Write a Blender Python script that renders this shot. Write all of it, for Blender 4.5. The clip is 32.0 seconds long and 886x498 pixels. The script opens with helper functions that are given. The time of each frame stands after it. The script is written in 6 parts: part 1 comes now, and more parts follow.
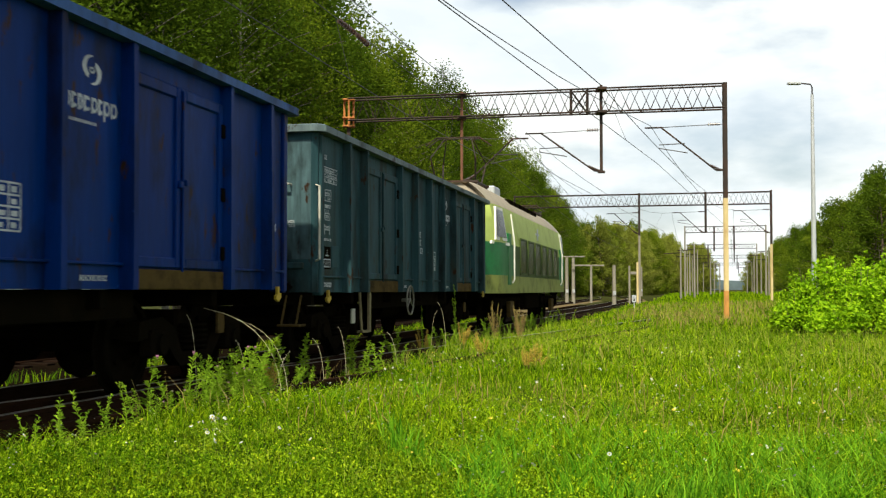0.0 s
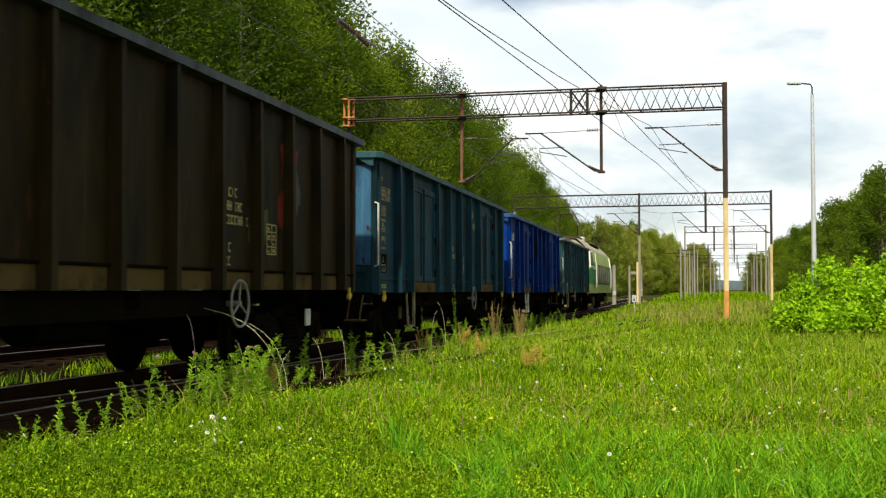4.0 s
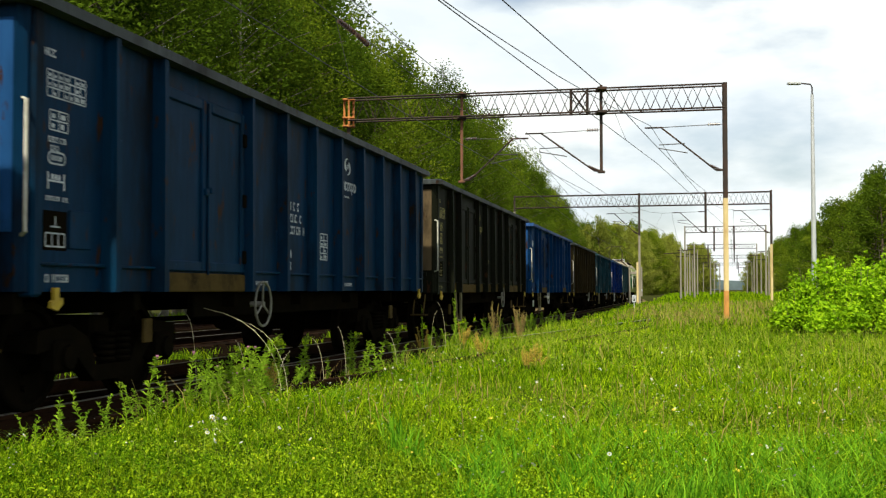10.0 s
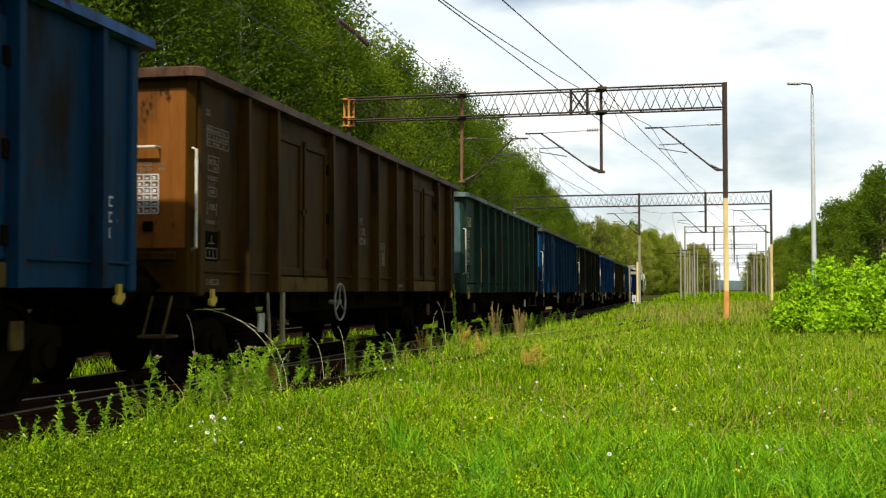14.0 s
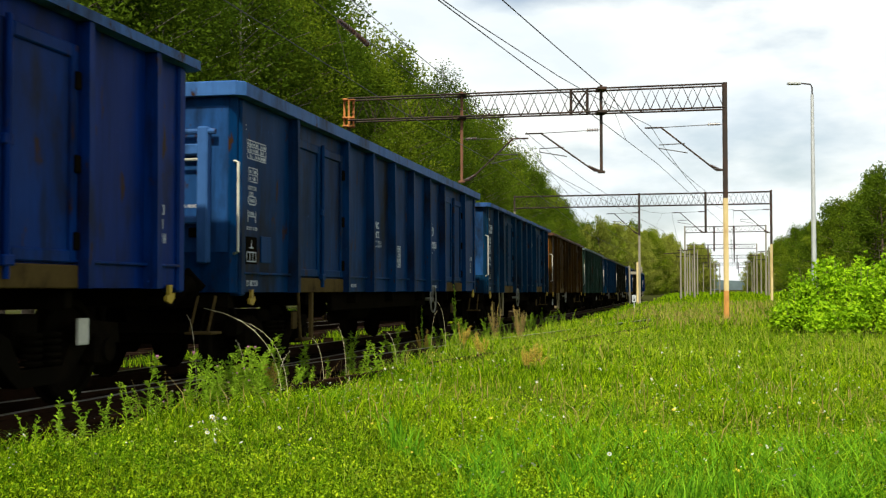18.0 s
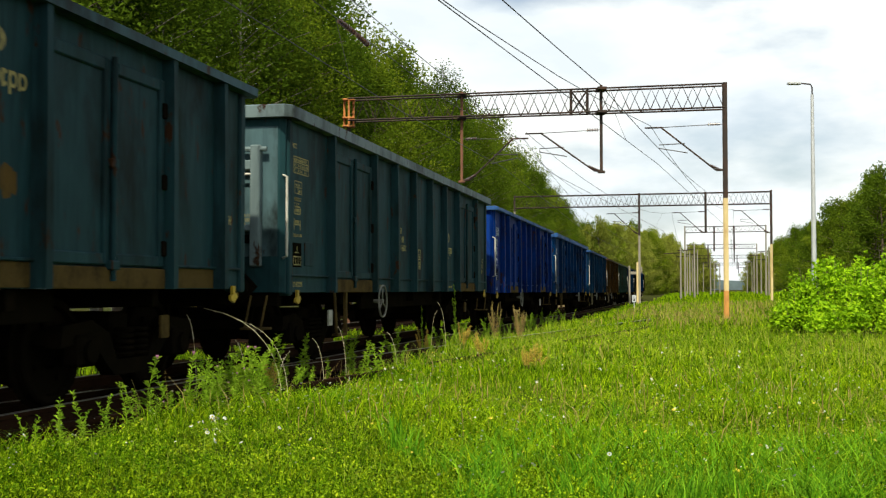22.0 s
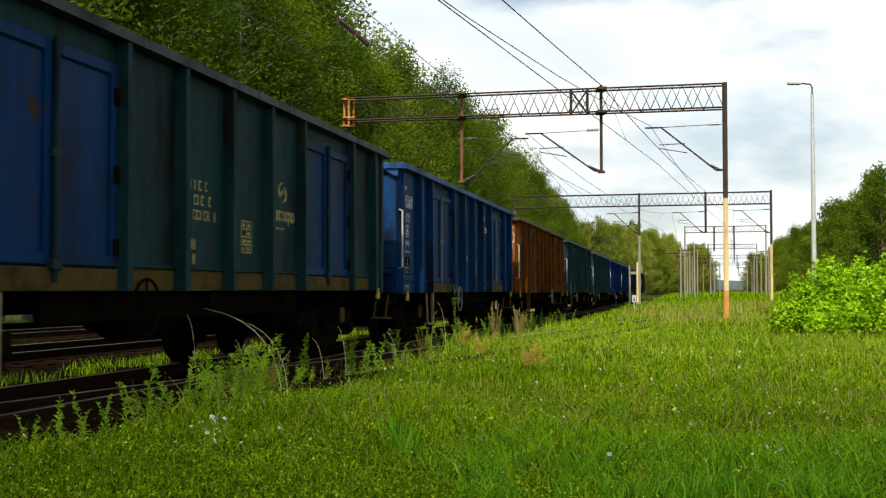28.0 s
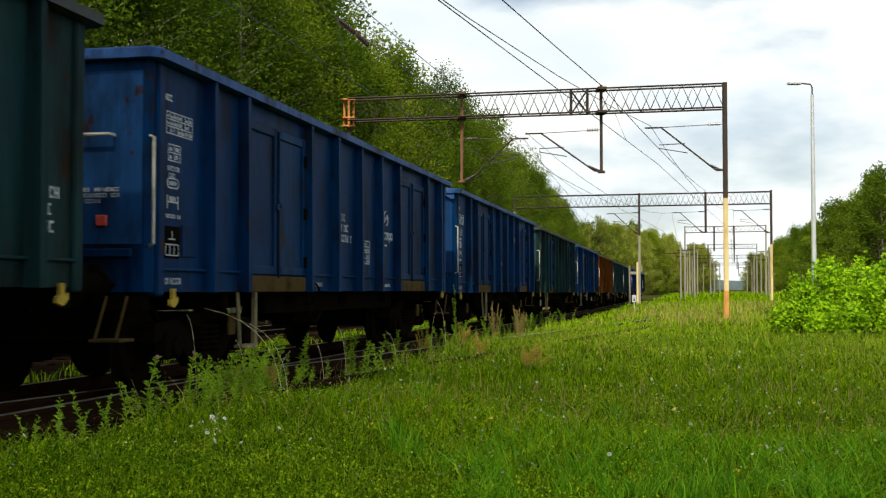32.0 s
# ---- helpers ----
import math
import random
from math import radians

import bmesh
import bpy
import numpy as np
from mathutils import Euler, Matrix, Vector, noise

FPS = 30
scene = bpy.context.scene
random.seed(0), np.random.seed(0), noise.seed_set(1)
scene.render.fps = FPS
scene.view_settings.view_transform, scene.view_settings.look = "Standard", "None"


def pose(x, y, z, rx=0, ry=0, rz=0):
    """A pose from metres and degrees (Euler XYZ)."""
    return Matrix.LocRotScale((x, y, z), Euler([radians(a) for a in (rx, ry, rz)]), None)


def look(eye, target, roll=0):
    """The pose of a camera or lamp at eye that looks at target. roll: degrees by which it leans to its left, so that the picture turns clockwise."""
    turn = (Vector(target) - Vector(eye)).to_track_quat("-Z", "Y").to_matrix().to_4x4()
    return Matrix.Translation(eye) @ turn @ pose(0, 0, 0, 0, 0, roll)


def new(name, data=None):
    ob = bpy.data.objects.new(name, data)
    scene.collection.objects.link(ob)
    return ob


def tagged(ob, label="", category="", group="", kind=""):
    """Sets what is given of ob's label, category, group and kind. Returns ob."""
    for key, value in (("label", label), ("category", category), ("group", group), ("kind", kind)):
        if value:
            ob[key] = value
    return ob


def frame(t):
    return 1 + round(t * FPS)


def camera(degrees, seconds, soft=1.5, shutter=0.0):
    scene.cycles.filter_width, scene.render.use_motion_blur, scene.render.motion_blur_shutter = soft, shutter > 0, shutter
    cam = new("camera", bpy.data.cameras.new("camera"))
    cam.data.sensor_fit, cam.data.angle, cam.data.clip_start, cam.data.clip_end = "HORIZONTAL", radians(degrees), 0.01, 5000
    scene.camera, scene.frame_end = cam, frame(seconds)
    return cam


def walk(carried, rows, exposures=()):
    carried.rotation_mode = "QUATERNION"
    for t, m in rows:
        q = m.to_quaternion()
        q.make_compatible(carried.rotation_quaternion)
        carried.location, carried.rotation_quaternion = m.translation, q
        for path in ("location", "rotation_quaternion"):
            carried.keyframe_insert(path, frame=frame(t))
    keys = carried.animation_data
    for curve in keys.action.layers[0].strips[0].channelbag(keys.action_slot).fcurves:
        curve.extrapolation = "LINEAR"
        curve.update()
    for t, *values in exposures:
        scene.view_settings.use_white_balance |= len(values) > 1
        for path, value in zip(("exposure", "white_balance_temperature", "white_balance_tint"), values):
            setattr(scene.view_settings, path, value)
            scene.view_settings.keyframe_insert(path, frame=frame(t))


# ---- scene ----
# ---- camera: stands still beside the line ----
cam = camera(42.6, 32.0, soft=1.25, shutter=0.15)
EYE = pose(0, 0, 0.985, 92.05, 0, 0)
walk(cam, [(0.0, EYE), (32.0, EYE)], exposures=[(0.0, 0.28, 6500, 5), (32.0, 0.28, 6500, 5)])

# ---- world, sun ----
SUN_AZ, SUN_EL = radians(194.5), radians(53)      # azimuth clockwise from +y, height over the horizon
world = bpy.data.worlds.new("sky")
scene.world = world
world.use_nodes = True
wn = world.node_tree.nodes
wl = world.node_tree.links
wn.clear()
w_out = wn.new("ShaderNodeOutputWorld")
w_bg = wn.new("ShaderNodeBackground")
w_sky = wn.new("ShaderNodeTexSky")
w_sky.sky_type = "NISHITA"
w_sky.sun_disc = False
w_sky.sun_elevation, w_sky.sun_rotation = SUN_EL, SUN_AZ
w_sky.dust_density, w_sky.ozone_density = 2.0, 1.0
w_tc = wn.new("ShaderNodeTexCoord")
w_map = wn.new("ShaderNodeMapping")
w_map.inputs["Scale"].default_value = (1.0, 1.0, 2.6)
w_map.inputs["Location"].default_value = (0.35, 0.1, 0.2)
w_n1 = wn.new("ShaderNodeTexNoise")
w_n1.inputs["Scale"].default_value, w_n1.inputs["Detail"].default_value, w_n1.inputs["Roughness"].default_value = 4.2, 7.0, 0.52
w_r1 = wn.new("ShaderNodeValToRGB")
w_r1.color_ramp.elements[0].position, w_r1.color_ramp.elements[1].position = 0.27, 0.48
w_n2 = wn.new("ShaderNodeTexNoise")
w_n2.inputs["Scale"].default_value, w_n2.inputs["Detail"].default_value = 7.0, 5.0
w_r2 = wn.new("ShaderNodeValToRGB")
w_r2.color_ramp.elements[0].position, w_r2.color_ramp.elements[0].color = 0.35, (7.5, 8.0, 8.6, 1)
w_r2.color_ramp.elements[1].position, w_r2.color_ramp.elements[1].color = 0.62, (9.3, 9.35, 9.3, 1)
w_mix = wn.new("ShaderNodeMixRGB")
wl.new(w_tc.outputs["Generated"], w_map.inputs["Vector"])
wl.new(w_map.outputs["Vector"], w_n1.inputs["Vector"])
wl.new(w_map.outputs["Vector"], w_n2.inputs["Vector"])
wl.new(w_n1.outputs["Fac"], w_r1.inputs["Fac"])
wl.new(w_n2.outputs["Fac"], w_r2.inputs["Fac"])
# clouds crowd towards the horizon and break up overhead
w_sep = wn.new("ShaderNodeSeparateXYZ")
w_thin = wn.new("ShaderNodeMapRange")
w_thin.interpolation_type = "SMOOTHSTEP"
w_thin.inputs["From Min"].default_value, w_thin.inputs["From Max"].default_value = 0.30, 0.62
w_thin.inputs["To Min"].default_value, w_thin.inputs["To Max"].default_value = 1.0, 0.18
w_mul = wn.new("ShaderNodeMath")
w_mul.operation = "MULTIPLY"
wl.new(w_tc.outputs["Generated"], w_sep.inputs["Vector"])
wl.new(w_sep.outputs["Z"], w_thin.inputs["Value"])
wl.new(w_r1.outputs["Color"], w_mul.inputs[0])
wl.new(w_thin.outputs["Result"], w_mul.inputs[1])
wl.new(w_mul.outputs["Value"], w_mix.inputs["Fac"])
wl.new(w_sky.outputs["Color"], w_mix.inputs["Color1"])
wl.new(w_r2.outputs["Color"], w_mix.inputs["Color2"])
wl.new(w_mix.outputs["Color"], w_bg.inputs["Color"])
wl.new(w_bg.outputs["Background"], w_out.inputs["Surface"])
w_bg.inputs["Strength"].default_value = 0.1

sun_data = bpy.data.lights.new("sun", "SUN")
sun_data.energy, sun_data.angle, sun_data.color = 5.0, radians(1.5), (1.0, 0.93, 0.78)
sun = new("sun", sun_data)
sun_way = Vector((math.sin(SUN_AZ) * math.cos(SUN_EL), math.cos(SUN_AZ) * math.cos(SUN_EL), math.sin(SUN_EL)))
sun.matrix_world = look(sun_way * 100, (0, 0, 0))
# ---- materials ----
def shade(name, base, rough=0.7, metal=0.0, second=None, third=None, coarse=1.5, fine=25.0, amount=0.5, bump=0.15,
          bump_scale=40.0, stretch=(1, 1, 1), per_object=0.0, per_island=0.0, translucent=0.0, rough_var=0.12, gloss=0.5, spots=None):
    """A surface with stains at a coarse scale, grain at a fine one, and relief."""
    m = bpy.data.materials.new(name)
    m.use_nodes = True
    n, l = m.node_tree.nodes, m.node_tree.links
    b = n["Principled BSDF"]
    tc = n.new("ShaderNodeTexCoord")
    mp = n.new("ShaderNodeMapping")
    mp.inputs["Scale"].default_value = stretch
    info = n.new("ShaderNodeObjectInfo")
    off = n.new("ShaderNodeVectorMath")
    off.operation = "MULTIPLY_ADD"
    off.inputs[1].default_value = (17.0, 31.0, 11.0)
    l.new(info.outputs["Random"], off.inputs[0])
    l.new(mp.outputs["Vector"], off.inputs[2])
    l.new(tc.outputs["Object"], mp.inputs["Vector"])
    n1 = n.new("ShaderNodeTexNoise")
    n1.inputs["Scale"].default_value, n1.inputs["Detail"].default_value, n1.inputs["Roughness"].default_value = coarse, 6, 0.6
    n2 = n.new("ShaderNodeTexNoise")
    n2.inputs["Scale"].default_value, n2.inputs["Detail"].default_value = fine, 5
    for q in (n1, n2):
        l.new(off.outputs[0], q.inputs["Vector"])
    second = second or tuple(c * 0.6 for c in base)
    third = third or tuple(min(1, c * 1.25) for c in base)
    r1 = n.new("ShaderNodeValToRGB")
    r1.color_ramp.elements[0].position, r1.color_ramp.elements[1].position = 0.62 - 0.3 * amount, 0.80 - 0.2 * amount
    m1 = n.new("ShaderNodeMixRGB")
    m1.inputs["Color1"].default_value, m1.inputs["Color2"].default_value = (*base, 1), (*second, 1)
    l.new(n1.outputs["Fac"], r1.inputs["Fac"])
    l.new(r1.outputs["Color"], m1.inputs["Fac"])
    r2 = n.new("ShaderNodeValToRGB")
    r2.color_ramp.elements[0].position, r2.color_ramp.elements[1].position = 0.45, 0.75
    r2.color_ramp.elements[1].color = (0.5, 0.5, 0.5, 1)
    m2 = n.new("ShaderNodeMixRGB")
    m2.inputs["Color2"].default_value = (*third, 1)
    l.new(n2.outputs["Fac"], r2.inputs["Fac"])
    l.new(r2.outputs["Color"], m2.inputs["Fac"])
    l.new(m1.outputs["Color"], m2.inputs["Color1"])
    last = m2.outputs["Color"]
    if spots:
        # rust breaking through in flecks, and pale scuffs
        for colour, scale, lo, hi, squash in spots:
            sm = n.new("ShaderNodeMapping")
            sm.inputs["Scale"].default_value = squash
            sn = n.new("ShaderNodeTexNoise")
            sn.inputs["Scale"].default_value, sn.inputs["Detail"].default_value, sn.inputs["Roughness"].default_value = scale, 6, 0.65
            sr = n.new("ShaderNodeMapRange")
            sr.inputs["From Min"].default_value, sr.inputs["From Max"].default_value = lo, hi
            mx = n.new("ShaderNodeMixRGB")
            mx.inputs["Color2"].default_value = (*colour, 1)
            l.new(off.outputs[0], sm.inputs["Vector"])
            l.new(sm.outputs["Vector"], sn.inputs["Vector"])
            l.new(sn.outputs["Fac"], sr.inputs["Value"])
            l.new(sr.outputs["Result"], mx.inputs["Fac"])
            l.new(last, mx.inputs["Color1"])
            last = mx.outputs["Color"]
    for amount_v, source in ((per_object, None), (per_island, 1)):
        if amount_v:
            if source:
                geo = n.new("ShaderNodeNewGeometry")
                value = geo.outputs["Random Per Island"]
            else:
                value = info.outputs["Random"]
            rng = n.new("ShaderNodeMapRange")
            rng.inputs["To Min"].default_value, rng.inputs["To Max"].default_value = 1 - amount_v, 1 + amount_v
            hsv = n.new("ShaderNodeHueSaturation")
            hue = n.new("ShaderNodeMapRange")
            hue.inputs["To Min"].default_value, hue.inputs["To Max"].default_value = 0.5 + 0.04 * amount_v, 0.5 - 0.04 * amount_v
            l.new(value, rng.inputs["Value"])
            l.new(value, hue.inputs["Value"])
            l.new(rng.outputs["Result"], hsv.inputs["Value"])
            l.new(hue.outputs["Result"], hsv.inputs["Hue"])
            l.new(last, hsv.inputs["Color"])
            last = hsv.outputs["Color"]
    l.new(last, b.inputs["Base Color"])
    b.inputs["Metallic"].default_value = metal
    b.inputs["Specular IOR Level"].default_value = gloss
    rr = n.new("ShaderNodeMapRange")
    rr.inputs["To Min"].default_value, rr.inputs["To Max"].default_value = max(0.05, rough - rough_var), min(1, rough + rough_var)
    l.new(n1.outputs["Fac"], rr.inputs["Value"])
    l.new(rr.outputs["Result"], b.inputs["Roughness"])
    if bump:
        n3 = n.new("ShaderNodeTexNoise")
        n3.inputs["Scale"].default_value, n3.inputs["Detail"].default_value = bump_scale, 4
        l.new(off.outputs[0], n3.inputs["Vector"])
        bp = n.new("ShaderNodeBump")
        bp.inputs["Strength"].default_value, bp.inputs["Distance"].default_value = bump, 0.02
        l.new(n3.outputs["Fac"], bp.inputs["Height"])
        l.new(bp.outputs["Normal"], b.inputs["Normal"])
    if translucent:
        tr = n.new("ShaderNodeBsdfTranslucent")
        mx = n.new("ShaderNodeMixShader")
        mx.inputs["Fac"].default_value = translucent
        l.new(last, tr.inputs["Color"])
        l.new(b.outputs["BSDF"], mx.inputs[1])
        l.new(tr.outputs["BSDF"], mx.inputs[2])
        l.new(mx.outputs["Shader"], n["Material Output"].inputs["Surface"])
    return m


def paint(name, base, worn, rust=0.35, rough=0.45):
    """Wagon paint: faded in vertical streaks, dulled by dust, chipped and with rust breaking through."""
    return shade(name, base, rough, second=worn, third=tuple(c * 1.5 + 0.0005 for c in base), coarse=1.6, fine=9.0,
                 amount=rust, bump=0.22, bump_scale=4.0, stretch=(1, 1, 0.28), per_object=0.08, gloss=0.045,
                 spots=((tuple(c * 0.35 for c in base), 3.2, 0.54, 0.80, (2.4, 2.4, 0.5)),
                        (tuple(c * 1.9 + 0.0008 for c in base), 4.0, 0.58, 0.84, (1.6, 1.6, 0.5)),
                        ((0.034, 0.015, 0.006), 5.5, 0.61, 0.66, (1, 1, 1.4)),
                        (tuple(c * 2.4 + 0.02 for c in base), 14.0, 0.70, 0.73, (1, 1, 3.0)),
                        ((0.006, 0.005, 0.003), 1.3, 0.50, 0.70, (1, 1, 1.6))))


M = {}
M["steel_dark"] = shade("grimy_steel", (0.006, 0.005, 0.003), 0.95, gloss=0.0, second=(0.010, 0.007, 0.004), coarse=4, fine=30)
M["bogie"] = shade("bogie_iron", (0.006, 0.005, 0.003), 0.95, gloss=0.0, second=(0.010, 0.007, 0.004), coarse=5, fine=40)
M["rail"] = shade("rail_rust", (0.024, 0.011, 0.005), 0.8, gloss=0.03, second=(0.012, 0.006, 0.003), coarse=3, fine=60)
M["rail_top"] = shade("rail_head", (0.30, 0.26, 0.22), 0.42, metal=0.7, coarse=4)
M["sleeper"] = shade("sleeper_wood", (0.012, 0.007, 0.004), 0.95, gloss=0.02, second=(0.006, 0.004, 0.003), coarse=4, fine=45, stretch=(0.3, 1, 1), per_object=0.25)
# two ballast tones: train shade put into the first, sunlight into the second
M["ballast"] = shade("coal_shade_ballast", (0.008, 0.0055, 0.003), 0.95, gloss=0.0, second=(0.005, 0.0035, 0.002), third=(0.018, 0.012, 0.007), coarse=2.2, fine=24, bump=1.0, bump_scale=26)
M["sunlit_ballast"] = shade("sunlit_tan_ballast", (0.17, 0.125, 0.060), 0.95, gloss=0.02, second=(0.09, 0.065, 0.035), third=(0.24, 0.19, 0.10), coarse=1.2, fine=20, bump=1.0, bump_scale=26)
M["soil"] = shade("meadow_soil", (0.030, 0.036, 0.006), 0.95, gloss=0.02, second=(0.050, 0.036, 0.012), third=(0.050, 0.060, 0.009), coarse=0.35, fine=6, bump=0.6, bump_scale=14)
M["rusty"] = shade("rusty_mast", (0.17, 0.070, 0.032), 0.8, second=(0.075, 0.035, 0.02), coarse=2.5, fine=35, stretch=(1, 1, 0.4))
M["orange_rust"] = shade("orange_rust", (0.46, 0.17, 0.035), 0.75, second=(0.20, 0.075, 0.025), coarse=3)
M["mast_dark"] = shade("dark_lattice", (0.036, 0.027, 0.022), 0.75, gloss=0.2, second=(0.075, 0.036, 0.020), coarse=2.5, fine=30)
M["mast_cream"] = shade("cream_mast_paint", (0.60, 0.47, 0.22), 0.6, second=(0.42, 0.27, 0.10), coarse=2.0, fine=20, stretch=(1, 1, 0.4))
M["mast_orange"] = shade("orange_mast_foot", (0.55, 0.25, 0.05), 0.65, second=(0.35, 0.15, 0.04), coarse=3)
M["concrete"] = shade("weathered_concrete", (0.27, 0.245, 0.19), 0.85, gloss=0.1, second=(0.17, 0.15, 0.11), coarse=1.8, fine=30, stretch=(1, 1, 0.3))
M["galv"] = shade("galvanised_steel", (0.52, 0.53, 0.52), 0.5, metal=0.35, second=(0.38, 0.40, 0.40), coarse=2)
M["wire"] = shade("overhead_wire", (0.045, 0.040, 0.038), 0.6, metal=0.3)
M["porcelain"] = shade("insulator_brown", (0.055, 0.026, 0.016), 0.25)
M["white"] = shade("white_marking", (0.54, 0.56, 0.56), 0.7, gloss=0.1, second=(0.26, 0.28, 0.29), coarse=5, fine=60, amount=0.8, bump=0)
M["yellow_mark"] = shade("yellow_marking", (0.36, 0.30, 0.10), 0.7, gloss=0.1, second=(0.15, 0.13, 0.06), coarse=5, fine=60, amount=0.8, bump=0)
M["yellow"] = shade("yellow_paint", (0.42, 0.29, 0.03), 0.6, gloss=0.15, second=(0.18, 0.12, 0.03), coarse=4)
M["grey_bar"] = shade("pale_rail_paint", (0.52, 0.50, 0.42), 0.6, gloss=0.15, second=(0.26, 0.24, 0.18), coarse=5)
M["wheel_grey"] = shade("worn_grey_paint", (0.20, 0.19, 0.15), 0.6, gloss=0.15, second=(0.09, 0.08, 0.06), coarse=5)
M["stirrup"] = shade("dusty_olive_steel", (0.20, 0.165, 0.085), 0.7, gloss=0.1, second=(0.09, 0.07, 0.04), coarse=5)
M["red"] = shade("red_lamp_paint", (0.50, 0.055, 0.03), 0.5, second=(0.3, 0.04, 0.02), coarse=6)
M["spray_red"] = shade("spray_red", (0.11, 0.016, 0.006), 0.7, gloss=0.08, coarse=3)
M["spray_green"] = shade("spray_green", (0.045, 0.055, 0.007), 0.7, gloss=0.08, second=(0.02, 0.022, 0.006), coarse=3)
M["spray_grey"] = shade("spray_grey", (0.060, 0.055, 0.040), 0.7, gloss=0.08, second=(0.03, 0.028, 0.02), coarse=3)
M["spray_ochre"] = shade("spray_ochre", (0.085, 0.050, 0.010), 0.7, gloss=0.08, second=(0.03, 0.025, 0.012), coarse=3)
M["spray_pale"] = shade("faded_marking", (0.15, 0.12, 0.09), 0.7, gloss=0.08, second=(0.06, 0.045, 0.03), coarse=5)
M["peel"] = shade("peeling_paint", (0.45, 0.40, 0.30), 0.8, gloss=0.1)
M["ochre"] = shade("ochre_wood", (0.36, 0.185, 0.004), 0.75, third=(0.40, 0.21, 0.006), second=(0.22, 0.11, 0.004), coarse=5, stretch=(1, 1, 0.2))
M["sill_dirt"] = shade("dirty_sill", (0.075, 0.050, 0.016), 0.9, gloss=0.03, second=(0.024, 0.016, 0.007), coarse=3, fine=25)
M["glass"] = shade("cab_glass", (0.010, 0.012, 0.012), 0.2, gloss=0.15, bump=0)
M["birch_bark"] = shade("birch_bark", (0.17, 0.15, 0.11), 0.85, second=(0.05, 0.04, 0.03), coarse=3, fine=20, stretch=(1, 1, 0.5))
M["bark"] = shade("brown_bark", (0.12, 0.085, 0.055), 0.9, second=(0.06, 0.045, 0.03), coarse=4, fine=25)
M["leaf_birch"] = shade("birch_leaf", (0.150, 0.205, 0.012), 0.8, gloss=0.02, per_object=0.22, per_island=0.14, translucent=0.42, bump=0, coarse=0.35, second=(0.100, 0.150, 0.009))
# leaf of the far crowns, paled to put distance haze into the colour
M["leaf_far"] = shade("hazed_far_leaf", (0.25, 0.28, 0.040), 0.8, gloss=0.05, per_object=0.2, per_island=0.14, translucent=0.42, bump=0, coarse=0.35, second=(0.18, 0.21, 0.03))
M["leaf_dark"] = shade("dark_leaf", (0.080, 0.130, 0.008), 0.8, gloss=0.02, per_object=0.2, per_island=0.14, translucent=0.42, bump=0, coarse=0.35, second=(0.050, 0.092, 0.007))
M["leaf_bush"] = shade("bright_bush_leaf", (0.27, 0.46, 0.010), 0.6, gloss=0.06, per_island=0.36, translucent=0.36, bump=0, coarse=0.8)
M["grass"] = shade("meadow_grass", (0.172, 0.310, 0.005), 0.8, gloss=0.02, second=(0.095, 0.215, 0.004), third=(0.29, 0.38, 0.010), coarse=0.30, fine=2.0, amount=0.8, per_island=0.85, translucent=0.28, bump=0)
M["grass_lush"] = shade("lush_blade", (0.155, 0.37, 0.012), 0.6, gloss=0.05, second=(0.10, 0.29, 0.009), third=(0.24, 0.43, 0.03), coarse=0.5, fine=3, per_island=0.5, translucent=0.4, bump=0)
M["grass_dry"] = shade("dry_grass", (0.34, 0.25, 0.07), 0.7, second=(0.26, 0.20, 0.05), coarse=0.5, per_island=0.3, translucent=0.25, bump=0)
M["sorrel"] = shade("rusty_sorrel", (0.48, 0.35, 0.055), 0.75, gloss=0.05, second=(0.36, 0.19, 0.030), per_island=0.3, bump=0)
M["clover"] = shade("clover_leaf", (0.175, 0.315, 0.006), 0.8, gloss=0.03, second=(0.075, 0.170, 0.004), third=(0.34, 0.42, 0.022), coarse=0.5, amount=0.8, per_island=0.9, translucent=0.2, bump=0)
M["straw"] = shade("bleached_straw", (0.62, 0.55, 0.33), 0.7, gloss=0.1, second=(0.45, 0.38, 0.2), bump=0)
M["grass_pale"] = shade("seeding_grass", (0.34, 0.43, 0.05), 0.8, gloss=0.03, second=(0.32, 0.33, 0.05), coarse=0.4, per_island=0.4, translucent=0.35, bump=0)
M["weed_leaf"] = shade("weed_leaf", (0.33, 0.50, 0.035), 0.7, gloss=0.05, per_island=0.3, translucent=0.3, bump=0)
M["petal_white"] = shade("white_petal", (0.75, 0.75, 0.68), 0.6, bump=0, translucent=0.2)
M["petal_yellow"] = shade("yellow_petal", (0.70, 0.55, 0.04), 0.6, bump=0, translucent=0.2)
M["petal_pink"] = shade("thistle_pink", (0.42, 0.16, 0.28), 0.6, bump=0)
M["cloud"] = shade("cloud_white", (0.85, 0.86, 0.88), 1.0, gloss=0.0, second=(0.75, 0.77, 0.80), coarse=0.01, fine=0.05, translucent=0.3, bump=0)
cn, cl = M["cloud"].node_tree.nodes, M["cloud"].node_tree.links
thin = cn.new("ShaderNodeMixShader")
thin.inputs["Fac"].default_value = 0.46          # a thin cloud: each of its two sides lets under half of the light through
cl.new(cn["Material Output"].inputs["Surface"].links[0].from_socket, thin.inputs[1])
cl.new(cn.new("ShaderNodeBsdfTransparent").outputs["BSDF"], thin.inputs[2])
cl.new(thin.outputs["Shader"], cn["Material Output"].inputs["Surface"])
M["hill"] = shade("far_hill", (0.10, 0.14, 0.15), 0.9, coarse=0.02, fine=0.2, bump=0)
